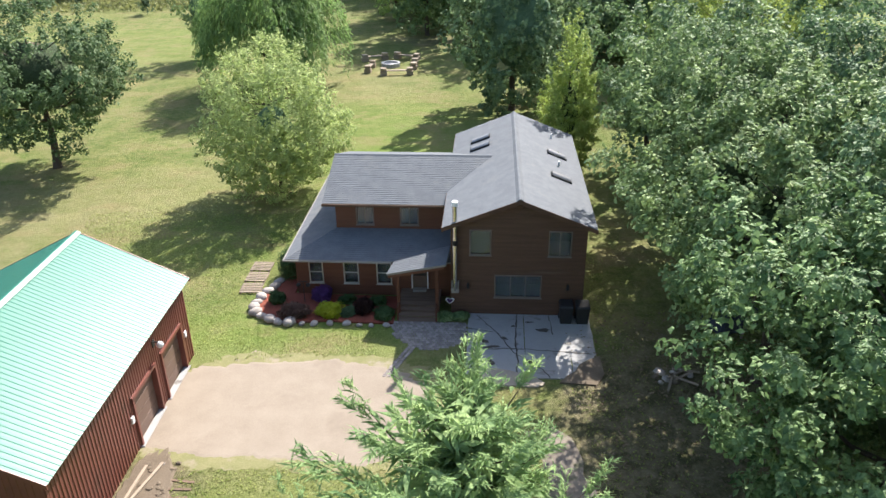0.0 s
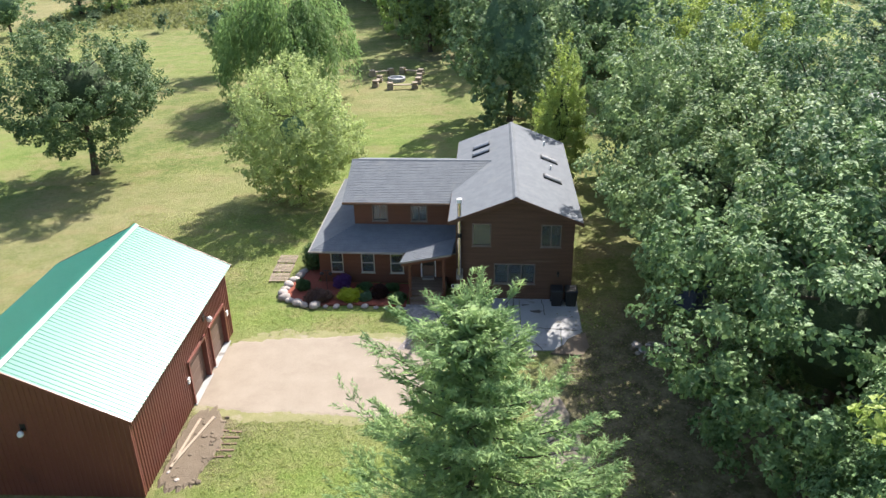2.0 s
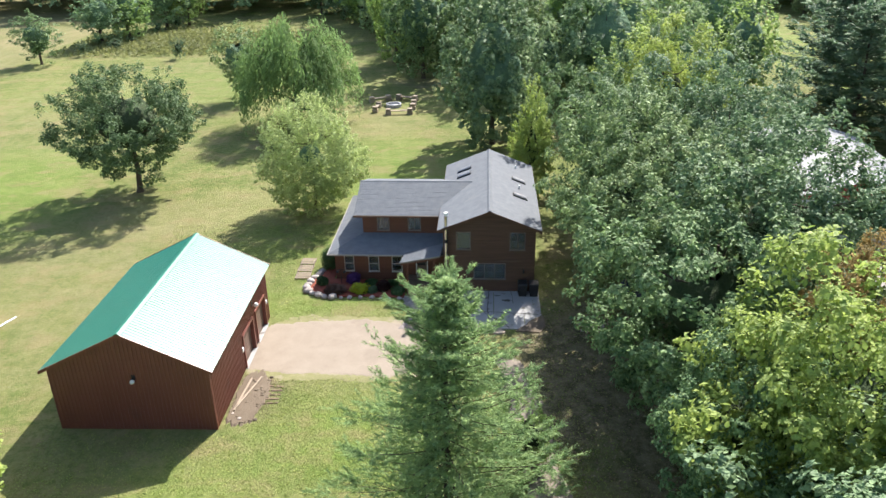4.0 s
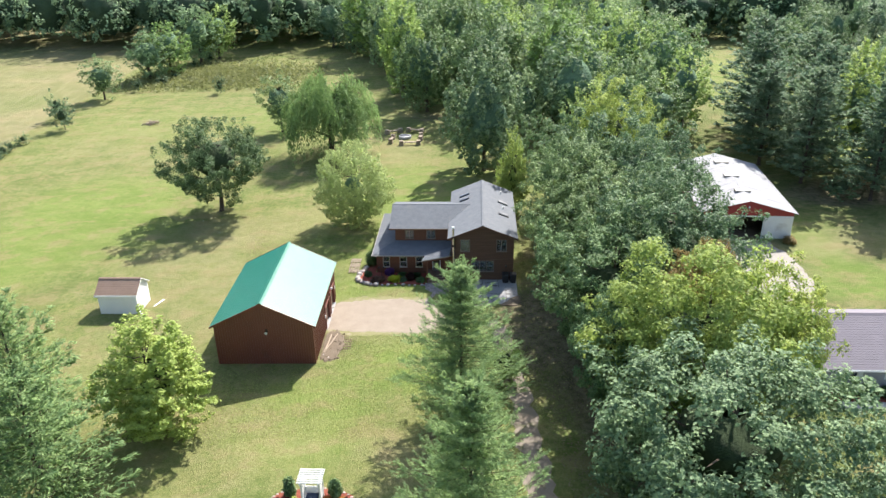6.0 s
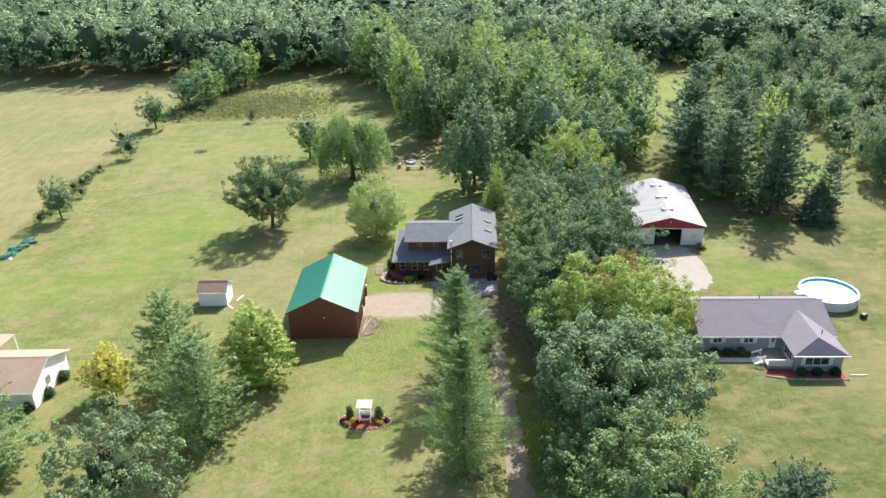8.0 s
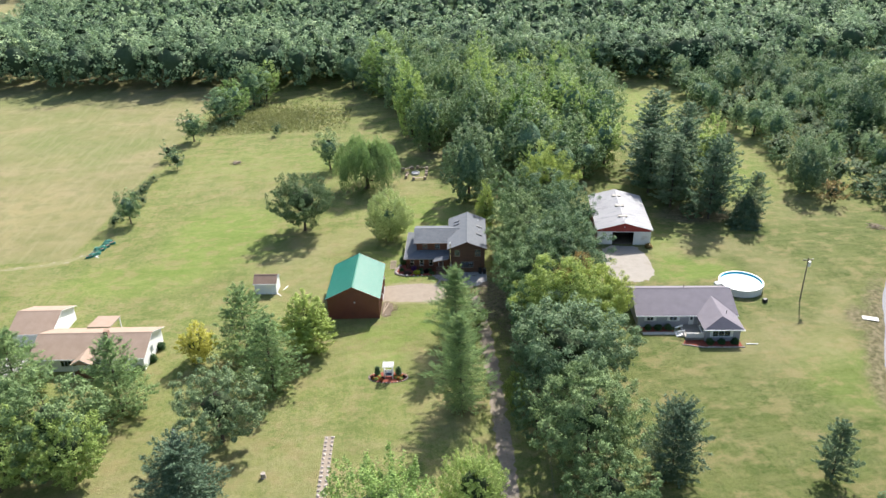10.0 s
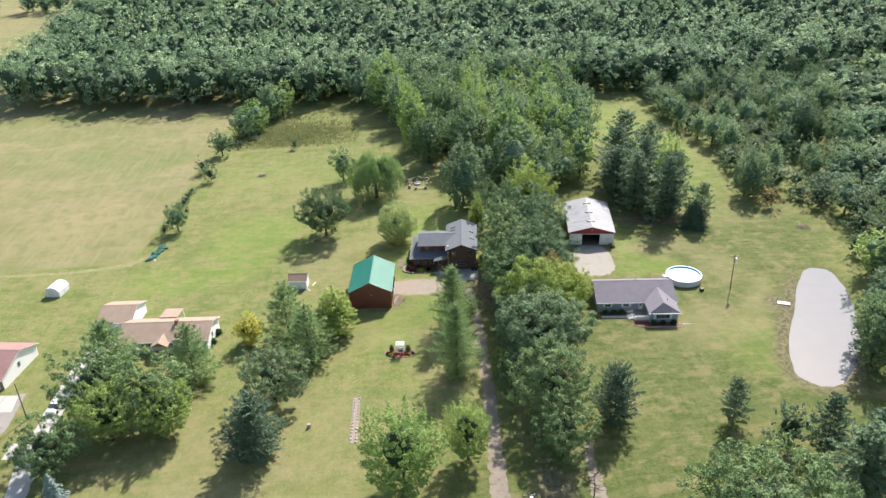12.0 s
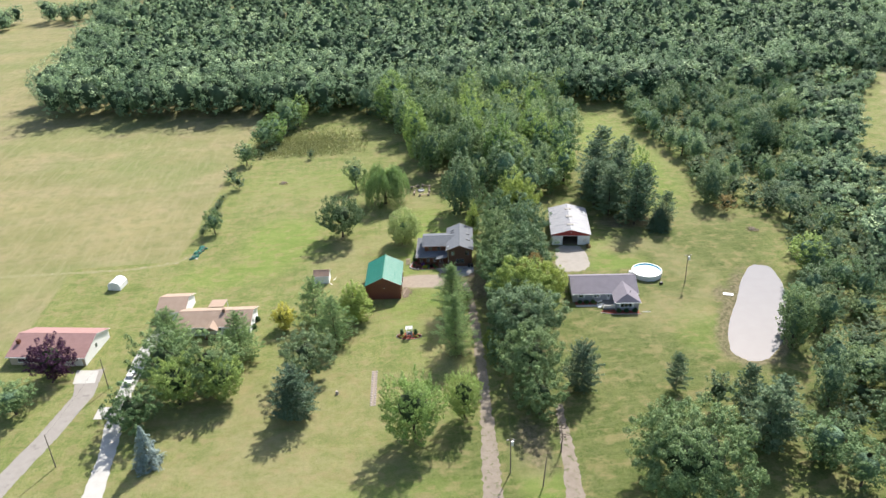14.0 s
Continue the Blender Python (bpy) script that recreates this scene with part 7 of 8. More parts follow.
def gable_house(name, label, x, y, turn, ln, dp, eave, ridge, wall, roof, over=0.4, windows=(), ridge_at=None, category="house", trim=WHITE, course=0.22, end_holes=()):
    """A long house: length along x from 0 to ln, depth along y from 0 to dp, ridge along x."""
    ob = thing(name, label, category, x, y, turn)
    rm = ridge_at or dp / 2
    g = Geo()
    wall_solid(g, "y", 0.0, 0.2, 0.0, ln, -0.1, eave, windows)
    siding(g, "y", 0.0, -1, 0.0, ln, -0.05, eave, windows, course)
    part("front_wall", g, wall, ob)
    g = Geo()
    wall_solid(g, "y", dp - 0.2, 0.2, 0.0, ln, -0.1, eave)
    part("back_wall", g, wall, ob)
    for at, side in ((0.0, -1), (ln - 0.2, 1)):
        g = Geo()
        wall_solid(g, "x", at, 0.2, 0.2, dp - 0.2, -0.1, eave, (), (rm, ridge - 0.12))
        end = part("end_wall", g, wall, ob)
        g = Geo()
        siding(g, "x", at if side < 0 else ln, side, 0.0, dp, -0.05, eave, (), course, gable=(rm, ridge - 0.12))
        tagged(part("siding", g, wall, end), "narrow white clapboards" if wall is WHITE else "narrow painted clapboards", kind="stuff")
    part("partition", Geo().box(0.3, ln - 0.3, 2.2, 2.3, 0, eave - 0.1), DARK_ROOM, ob)
    k = (ridge - eave) / rm
    k2 = (ridge - eave) / (dp - rm)
    shingled("roof", (-over, -over, eave - over * k + 0.08), (ln + over, -over, eave - over * k + 0.08), (ln + over, rm, ridge + 0.08), (-over, rm, ridge + 0.08), roof, ob, course=0.25, edge=trim)
    shingled("roof", (-over, dp + over, eave - over * k2 + 0.08), (ln + over, dp + over, eave - over * k2 + 0.08), (ln + over, rm, ridge + 0.08), (-over, rm, ridge + 0.08), roof, ob, course=0.25, edge=trim)
    part("ridge_cap", Geo().solid([(-over, rm - 0.18, ridge + 0.03), (ln + over, rm - 0.18, ridge + 0.03), (ln + over, rm + 0.18, ridge + 0.03), (-over, rm + 0.18, ridge + 0.03)], [(-over, rm - 0.03, ridge + 0.12), (ln + over, rm - 0.03, ridge + 0.12), (ln + over, rm + 0.03, ridge + 0.12), (-over, rm + 0.03, ridge + 0.12)]), roof, ob)
    part("gutter", Geo().box(-over, ln + over, -over - 0.1, -over - 0.01, eave - over * k - 0.10, eave - over * k + 0.04), trim, ob)
    return ob


# grey ranch house
GW = [(1.5, 2.5, 1.25, 2.05), (5.2, 6.3, 1.25, 2.05), (8.25, 9.1, 0.45, 2.3)]
grey = gable_house("ranch_house", "long grey ranch house under a mauve-grey shingle roof", 29.9, 8.4, -6.8, 15.6, 9.2, 2.5, 4.45, GREY_SIDING, MAUVE_SHINGLE, 0.45, GW, ridge_at=5.1)
for h in GW[:2]:
    window(grey, "y", 0.0, -1, *h, WHITE, panes=(2, 1), shutters=WHITE)
dr = part("front_door", Geo().box(8.27, 9.08, 0.04, 0.09, 0.46, 2.28), WHITE, grey, "white front door with a glazed panel")
part("door_glass", Geo().box(8.5, 8.85, 0.02, 0.038, 1.3, 2.1), GLASS, dr)
g = Geo()
WH = [(10.9, 13.6, 0.95, 2.0)]
wall_solid(g, "y", -4.4, 0.2, 9.75, 15.2, -0.1, 2.5, WH)
siding(g, "y", -4.4, -1, 9.75, 15.2, -0.05, 2.5, WH, 0.22)
wall_solid(g, "x", 15.0, 0.2, -4.2, 0.0, -0.1, 2.5)
siding(g, "x", 15.2, 1, -4.4, 0.0, -0.05, 2.5, (), 0.22)
SH = [(-3.3, -1.2, 0.7, 2.1)]
wall_solid(g, "x", 9.75, 0.2, -4.2, 0.0, -0.1, 2.5, SH)
siding(g, "x", 9.75, -1, -4.4, 0.0, -0.05, 2.5, SH, 0.22)
part("wing_wall", g, GREY_SIDING, grey)
part("wing_partition", Geo().box(10.0, 14.9, -2.2, -2.1, 0, 2.4), DARK_ROOM, grey)
window(grey, "y", -4.4, -1, *WH[0], WHITE, panes=(3, 1), shutters=WHITE)
window(grey, "x", 9.75, -1, *SH[0], WHITE, panes=(3, 1))
shingled("wing_roof", (9.3, -4.85, 2.42), (9.3, 0.3, 2.42), (12.48, 3.4, 3.92), (12.48, -3.1, 3.92), MAUVE_SHINGLE, grey, course=0.25, edge=WHITE)
shingled("wing_roof", (15.65, -4.85, 2.42), (15.65, 0.3, 2.42), (12.48, 3.4, 3.92), (12.48, -3.1, 3.92), MAUVE_SHINGLE, grey, course=0.25, edge=WHITE)
shingled("wing_roof", (9.3, -4.85, 2.42), (15.65, -4.85, 2.42), (12.50, -3.1, 3.92), (12.46, -3.1, 3.92), MAUVE_SHINGLE, grey, course=0.25, edge=WHITE)
part("gutter", Geo().box(9.25, 15.7, -4.96, -4.86, 2.28, 2.42), WHITE, grey)
for i in range(17):
    part("deck_board", Geo().box(6.9, 9.72, -4.0 + i * 0.235, -3.78 + i * 0.235, 0.40, 0.45), TRIM, grey)
part("deck_skirt", Geo().box(6.95, 9.7, -3.95, -0.05, -0.05, 0.39), TRIM, grey)
for i in range(22):
    part("baluster", Geo().box(6.92 + i * 0.13, 6.96 + i * 0.13, -4.0, -3.96, 0.45, 1.28), WHITE, grey)
part("rail", Geo().box(6.88, 9.74, -4.03, -3.93, 1.28, 1.36), WHITE, grey)
part("rail_panel", Geo().box(6.9, 9.72, -3.95, -3.93, 0.30, 1.2), WHITE, grey)
for i in range(3):
    part("step", Geo().box(5.7 + 0.35 * i, 6.05 + 0.35 * i, -3.0, -1.6, -0.05, 0.12 + 0.12 * i), WHITE, grey)
for y in (-3.05, -1.55):
    part("stair_rail", Geo().solid([(5.7, y, 0.7), (6.9, y, 1.1), (6.9, y + 0.06, 1.1), (5.7, y + 0.06, 0.7)], [(5.7, y, 0.9), (6.9, y, 1.34), (6.9, y + 0.06, 1.34), (5.7, y + 0.06, 0.9)]), WHITE, grey)
    for k in range(6):
        part("baluster", Geo().box(5.72 + 0.22 * k, 5.76 + 0.22 * k, y, y + 0.05, 0.0, 0.78 + 0.075 * k), WHITE, grey)
part("vent_pipe", Geo().tube((13.6, -1.5, 3.3), (13.6, -1.5, 4.0), 0.06, 0.06, 8), BLACK, grey)
part("vent_pipe", Geo().tube((8.5, 5.6, 4.2), (8.5, 5.6, 4.8), 0.06, 0.06, 8), BLACK, grey)
GM = pose(29.9, 8.4, 0, 0, 0, -6.8)
bedg = [(0.5, -1.5), (5.6, -1.5), (5.6, -0.1), (0.5, -0.1)]
pad("ground_bed_2", [tuple((GM @ Vector((a, b, 0)))[:2]) for a, b in bedg], 0.06, MULCH, "strip of dark red mulch below the windows", "planting bed")
bedg = [(6.2, -5.2), (9.2, -6.0), (15.3, -5.9), (15.3, -4.45), (9.7, -4.45), (9.7, -4.1), (6.7, -4.1)]
pad("ground_bed_3", [tuple((GM @ Vector((a, b, 0)))[:2]) for a, b in bedg], 0.06, MULCH, "mulch bed with stone edge before the wing", "planting bed")
pad("pavement_5", [tuple((GM @ Vector((a, b, 0)))[:2]) for a, b in [(0.5, -2.4), (5.9, -2.4), (5.9, -1.55), (0.5, -1.55)]], 0.05, PALE, "pale concrete path below the house", "path")
for i, (a, b) in enumerate(((1.6, -0.8), (3.2, -0.8), (4.9, -0.8), (10.4, -5.1), (12.2, -5.1), (14.3, -5.1))):
    q = GM @ Vector((a, b, 0.04))
    bush("clipped_shrub", "clipped round dark green shrub in mulch", 300 + i, 0.62, 0.55, 0.95, 900, 0.16, DEEP, q.x, q.y, q.z, "shrub", "shrubs before the grey house")
for i in range(30):
    t = i / 29
    a, b = (6.2 + 3 * t * 3, -5.3 - 0.8 * min(1, t * 3)) if t < 0.34 else (9.3 + 6.1 * (t - 0.34) / 0.66, -6.1)
    q = GM @ Vector((a, b, 0))
    r = rs.uniform(0.12, 0.18)
    solo("edging_stone", Geo().ball((0, 0, r * 0.4), r * 1.3, r, r * 0.7, rs, 6, 0.15), BOULDER, "grey stone edging the mulch bed", "stone", q.x, q.y, group="edging stones")
q = GM @ Vector((16.0, -5.2, 0))
solo("downspout_pipe", Geo().box(0, 1.9, -0.06, 0.06, 0.0, 0.12), WHITE, "white drain pipe lying on the lawn", "pipe", q.x, q.y, -6.8, bevel=0.02)

# above-ground pool
pool = thing("swimming_pool", "round above-ground pool with white wall and blue liner", "pool", 52.2, 19.0, 0)
POOLW, node, link, p = mat("pool_water", 0.25, 0.0, 0.5)
p.inputs["Base Color"].default_value = (0.60, 0.86, 0.90, 1)
bump(node, link, p, noise_fac(node, link, place(node, link), 2.5, 2.0), 0.05, 0.02)
LINER = surface("blue_liner", (0.03, 0.42, 0.58), (0.06, 0.52, 0.68), 2.0, 12.0, 0.4, relief=0.0)


def ring(r0, r1, z0, z1, n=48):
    g = Geo()
    for i in range(n):
        a, b = 2 * math.pi * i / n, 2 * math.pi * (i + 1) / n
        f = lambda r, t, z: (r * math.cos(t), r * math.sin(t), z)
        g.solid([f(r0, a, z0), f(r1, a, z0), f(r1, b, z0), f(r0, b, z0)], [f(r0, a, z1), f(r1, a, z1), f(r1, b, z1), f(r0, b, z1)])
    return g


part("pool_wall", ring(3.70, 3.76, -0.05, 1.32), METAL_WHITE, pool)
part("liner", ring(3.64, 3.69, 0.1, 1.31), LINER, pool)
part("rim", ring(3.62, 3.86, 1.325, 1.38), WHITE, pool)
g = Geo()
g.v = [(3.635 * math.cos(2 * math.pi * i / 48), 3.635 * math.sin(2 * math.pi * i / 48), 1.02) for i in range(48)]
g.f = [tuple(range(48))]
part("pool_water", g, POOLW, pool)
for i in range(14):
    t = 2 * math.pi * i / 14
    up = part("wall_post", Geo().box(3.77, 3.85, -0.07, 0.07, -0.05, 1.32), METAL_WHITE, pool)
    up.matrix_basis = pose(0, 0, 0, 0, 0, math.degrees(t))
part("pool_step", Geo().box(-4.7, -3.8, -0.5, 0.5, -0.05, 1.3), WHITE, pool)
solo("pool_pump", Geo().box(-0.4, 0.4, -0.3, 0.3, 0, 0.6), BLACK, "small dark pool pump beside the pool", "pump", 54.2, 13.6, 20, bevel=0.05)

# white pole barn
wb = thing("pole_barn", "white steel pole barn with a red gable and open bay", "barn", 31.7, 39.9, -9.7)
PW, PL, PE, PR = 10.6, 17.8, 3.35, 4.75
OP = [(3.0, 7.2, -0.1, 2.75)]
g = Geo()
wall_solid(g, "y", 0.0, 0.15, 0.0, PW, -0.1, PE - 0.45, OP)
part("front_wall", g, METAL_WHITE, wb)
part("gable", Geo().solid([(0, -0.01, PE - 0.45), (PW, -0.01, PE - 0.45), (PW, -0.01, PE), (PW / 2, -0.01, PR), (0, -0.01, PE)], [(0, 0.13, PE - 0.45), (PW, 0.13, PE - 0.45), (PW, 0.13, PE), (PW / 2, 0.13, PR), (0, 0.13, PE)]), RED_PAINT, wb, "red painted gable")
for x0 in (0.0, PW - 0.15):
    part("side_wall", Geo().box(x0, x0 + 0.15, 0.15, PL, -0.1, PE), BARN_RED if x0 == 0 else METAL_WHITE, wb)
part("back_wall", Geo().box(0.15, PW - 0.15, PL - 0.15, PL, -0.1, PE), METAL_WHITE, wb)
part("floor_slab", Geo().box(0.2, PW - 0.2, 0.2, PL - 0.2, -0.05, 0.03), SOIL, wb)
for i in range(5):
    part("truss", Geo().box(0.15, PW - 0.15, 2.5 + 3 * i, 2.65 + 3 * i, PE - 0.4, PE - 0.15), OLD_WOOD, wb)
ROOF_GREY = surface("worn_white_roof_steel", (0.27, 0.268, 0.282), (0.36, 0.357, 0.372), 0.35, 9.0, 0.55, spec=0.3, relief=0.05, stretch=(0.5, 2.0, 1), stain=(0.22, 0.215, 0.23), stain_scale=0.5, stain_at=0.55)
ribbed("roof", (-0.35, -0.35, PE - 0.02), (-0.35, PL + 0.3, PE - 0.02), (PW / 2, PL + 0.3, PR + 0.1), (PW / 2, -0.35, PR + 0.1), ROOF_GREY, wb, 0.3, 0.02, 4)
ribbed("roof", (PW + 0.35, -0.35, PE - 0.02), (PW + 0.35, PL + 0.3, PE - 0.02), (PW / 2, PL + 0.3, PR + 0.1), (PW / 2, -0.35, PR + 0.1), ROOF_GREY, wb, 0.3, 0.02, 4)
for x in (2.9, 7.2):
    part("door_jamb", Geo().box(x, x + 0.1, -0.05, 0.16, -0.05, 2.8), WHITE, wb)
part("sliding_door", Geo().box(7.35, 10.4, -0.10, -0.05, 0.05, 2.8), METAL_WHITE, wb)
part("sliding_door", Geo().box(0.2, 2.85, -0.10, -0.05, 0.05, 2.8), METAL_WHITE, wb)
for i in range(3):
    part("skylight_panel", Geo().box(4.4, 6.2, 3.0 + i * 5.5, 3.9 + i * 5.5, PR - 0.05, PR + 0.14), TRIM, wb)
lamp = part("gable_lamp", Geo().ball((PW / 2, -0.2, 4.0), 0.12, 0.12, 0.12, random.Random(1), 8, 0.0), WHITE, wb)
q = pose(31.7, 39.9, 0, 0, 0, -9.7) @ Vector((10.2, -1.2, 0))
bush("rusty_bush", "small rust-red bush by the pole barn", 77, 0.8, 0.7, 0.9, 700, 0.2, RUSTY, q.x, q.y)

# little white shed
sh = gable_house("garden_shed", "small white shed with a brown shingle roof", -34.9, 27.9, -6, 3.9, 3.0, 2.25, 3.25, WHITE, BROWN_SHINGLE, 0.2, (), category="shed")
for x in (0.2, 1.95, 3.7):
    part("skid", Geo().box(x - 0.1, x + 0.1, 0.0, 3.0, -0.1, 0.02), OLD_WOOD, sh)
for x, y, tn in ((-29.6, 29.6, -25), (-30.6, 27.2, 35)):
    solo("white_board", Geo().box(-0.08, 0.08, -0.8, 0.8, 0.0, 0.06), WHITE, "white board lying on the grass", "board", x, y, tn, bevel=0.01, group="boards by the shed")

# fabric shelter
fs = thing("fabric_shelter", "small white rounded fabric shelter on the lawn", "shelter", -87.6, 34.6, -12)
prof = [(-1.7, 0.0), (-1.7, 1.35), (-1.15, 2.05), (0, 2.4), (1.15, 2.05), (1.7, 1.35), (1.7, 0.0)]
g = Geo()
g.solid([(x, -2.1, z) for x, z in prof], [(x, 2.1, z) for x, z in prof])
part("cover", g, WHITE, fs, bevel=0.05)
part("door_flap", Geo().box(-0.8, 0.8, -2.16, -2.11, 0.05, 1.9), METAL_WHITE, fs)
for y in (-2.0, 0.0, 2.0):
    for (a, b), (c, d) in zip(prof, prof[1:]):
        part("hoop", Geo().tube((a * 1.01, y, b * 1.01), (c * 1.01, y, d * 1.01), 0.03, 0.03, 6), METAL_WHITE, fs)

# tan-roofed ranch house
TW = [(4.3, 6.6, 0.9, 2.1), (9.3, 10.4, 1.0, 2.1)]
tan = gable_house("ranch_house", "white ranch house under a faded tan shingle roof", -65.9, 7.3, -5.2, 17.2, 8.2, 2.6, 4.3, WHITE, TAN_SHINGLE, 0.45, TW)
window(tan, "y", 0.0, -1, *TW[0], WHITE, panes=(4, 1))
window(tan, "y", 0.0, -1, *TW[1], WHITE, panes=(1, 2))
shingled("porch_roof", (6.7, -1.9, 2.35), (6.7, 1.0, 2.35), (8.4, 2.2, 3.35), (8.4, -1.9, 3.35), TAN_SHINGLE, tan, course=0.25, edge=WHITE)
shingled("porch_roof", (10.1, -1.9, 2.35), (10.1, 1.0, 2.35), (8.4, 2.2, 3.35), (8.4, -1.9, 3.35), TAN_SHINGLE, tan, course=0.25, edge=WHITE)
part("porch_gable", Geo().solid([(6.9, -1.75, 2.35), (9.9, -1.75, 2.35), (8.4, -1.75, 3.2)], [(6.9, -1.65, 2.35), (9.9, -1.65, 2.35), (8.4, -1.65, 3.2)]), BROWN_SHINGLE, tan)
for x in (6.95, 9.85):
    part("porch_post", Geo().box(x - 0.06, x + 0.06, -1.76, -1.64, -0.05, 2.36), WHITE, tan)
part("porch_deck", Geo().box(6.8, 10.0, -1.9, -0.05, -0.05, 0.35), CEDAR, tan)
part("chimney", Geo().box(10.2, 10.9, 3.4, 4.1, 3.9, 5.0), BROWN_SHINGLE, tan)
part("end_window", Geo().box(17.2, 17.24, 3.0, 4.0, 1.1, 2.1), GLASS, tan)
shingled("patio_roof", (5.2, 12.4, 2.5), (9.0, 12.4, 2.5), (9.0, 8.2, 2.95), (5.2, 8.2, 2.95), TAN_SHINGLE, tan, course=0.25)
for x in (5.4, 8.8):
    part("patio_post", Geo().box(x - 0.07, x + 0.07, 12.1, 12.24, -0.05, 2.4), WHITE, tan)
gable_house("garage", "white garage under a tan shingle roof", -72.3, 15.2, -5.2, 6.6, 8.4, 2.6, 4.2, WHITE, TAN_SHINGLE, 0.4, (), category="garage")
for i, (x, y) in enumerate(((-47.8, 11.6), (-48.2, 8.2), (-49.6, 5.6))):
    bush("clipped_shrub", "dark clipped shrub at the house end", 320 + i, 0.7, 0.7, 1.2, 800, 0.18, DEEP, x, y, 0, "shrub", "shrubs of the white house")

# red-roofed ranch house
red = gable_house("ranch_house", "tan ranch house under a dull red shingle roof", -102.0, 1.0, -9.4, 17.8, 11.4, 2.5, 4.5, TAN_SIDING, RED_SHINGLE, 0.5, [(2.0, 5.6, 0.8, 2.0)], ridge_at=6.2)
window(red, "y", 0.0, -1, 2.0, 5.6, 0.8, 2.0, WHITE, panes=(4, 1))
part("white_gable", Geo().solid([(17.83, 0.0, -0.05), (17.83, 11.4, -0.05), (17.83, 11.4, 2.5), (17.83, 6.2, 4.35), (17.83, 0.0, 2.5)], [(17.87, 0.0, -0.05), (17.87, 11.4, -0.05), (17.87, 11.4, 2.5), (17.87, 6.2, 4.35), (17.87, 0.0, 2.5)]), WHITE, red, "white gable end wall")
part("garage_door", Geo().box(12.8, 17.2, -0.06, -0.03, 0.0, 2.2), WHITE, red)
part("gable_window", Geo().box(17.88, 17.91, 5.0, 5.8, 1.4, 2.4), GLASS, red)
part("chimney", Geo().box(0.6, 1.3, 3.0, 3.8, 2.6, 4.6), CEDAR, red)
pad("pavement_6", [(-86.0, -3.5), (-81.0, -4.3), (-80.4, -9.0), (-85.2, -8.6)], 0.05, PALE, "pale concrete apron before a garage", "slab")

# parked car, half hidden by the trees
car = thing("car", "white parked car under the trees", "car", -72.6, -9.0, -8)
CARP = surface("car_paint", (0.70, 0.70, 0.70), (0.78, 0.78, 0.78), 1.0, 8.0, 0.25, spec=0.6, relief=0.0)
part("body", Geo().solid([(-0.9, -2.2, 0.3), (0.9, -2.2, 0.3), (0.9, 2.2, 0.3), (-0.9, 2.2, 0.3)], [(-0.86, -2.1, 0.9), (0.86, -2.1, 0.9), (0.86, 2.15, 0.95), (-0.86, 2.15, 0.95)]), CARP, car, bevel=0.08)
part("cabin", Geo().solid([(-0.82, -1.2, 0.9), (0.82, -1.2, 0.9), (0.82, 1.9, 0.9), (-0.82, 1.9, 0.9)], [(-0.62, -0.5, 1.45), (0.62, -0.5, 1.45), (0.62, 1.5, 1.45), (-0.62, 1.5, 1.45)]), GLASS, car, bevel=0.03)
part("car_roof", Geo().box(-0.62, 0.62, -0.5, 1.5, 1.45, 1.49), CARP, car, bevel=0.02)
for x in (-0.85, 0.85):
    for y in (-1.4, 1.4):
        wlo = part("wheel", Geo().tube((x - 0.1, y, 0.33), (x + 0.1, y, 0.33), 0.33, 0.33, 14), BLACK, car)

# utility poles and wires
POLE = surface("pole_wood", (0.130, 0.105, 0.085), (0.210, 0.175, 0.145), 1.0, 10.0, 0.9, stretch=(4, 4, 0.5), relief=0.4)


def utility_pole(x, y, h, arm=0.0, box=False, lean=0.0, label="weathered wooden utility pole"):
    ob = thing("utility_pole", label, "utility pole", x, y, 0)
    part("shaft", Geo().tube((0, 0, -0.2), (lean, 0, h), 0.12, 0.08, 10), POLE, ob)
    if arm:
        part("crossarm", Geo().box(lean - arm, lean + arm, -0.06, 0.06, h - 0.55, h - 0.43), POLE, ob)
        for k in (-arm + 0.1, -arm / 2, arm / 2, arm - 0.1):
            part("insulator", Geo().tube((lean + k, 0, h - 0.43), (lean + k, 0, h - 0.25), 0.05, 0.04, 6), METAL_WHITE, ob)
    if box:
        part("transformer", Geo().tube((lean + 0.32, 0, h - 1.7), (lean + 0.32, 0, h - 0.8), 0.24, 0.24, 12), METAL_WHITE, ob)
    return ob


utility_pole(60.4, 13.4, 8.3, 0.9, True, label="wooden utility pole with crossarm and grey transformer")
utility_pole(-79.6, -34.9, 7.8, label="plain wooden pole with a lamp head")
utility_pole(-76.7, -11.5, 7.8)
utility_pole(4.4, -47.5, 8.0, 0.8, True, label="wooden utility pole with transformer by the drive")
utility_pole(9.5, -51.5, 6.8, lean=0.5, label="leaning bare wooden pole beside the drive")


def wire(a, b, sag):
    g = Geo()
    n = 14
    pts = [Vector(a).lerp(Vector(b), i / n) - Vector((0, 0, sag * 4 * (i / n) * (1 - i / n))) for i in range(n + 1)]
    for p, q in zip(pts, pts[1:]):
        g.tube(p, q, 0.018, 0.018, 4)
    return solo("power_line", g, BLACK, "thin dark power line between wooden poles", "power line", group="power lines")


wire((4.4, -47.5, 7.7), (12.0, 5.0, 6.5), 1.0)
wire((-79.6, -34.9, 7.6), (-76.7, -11.5, 7.6), 0.5)

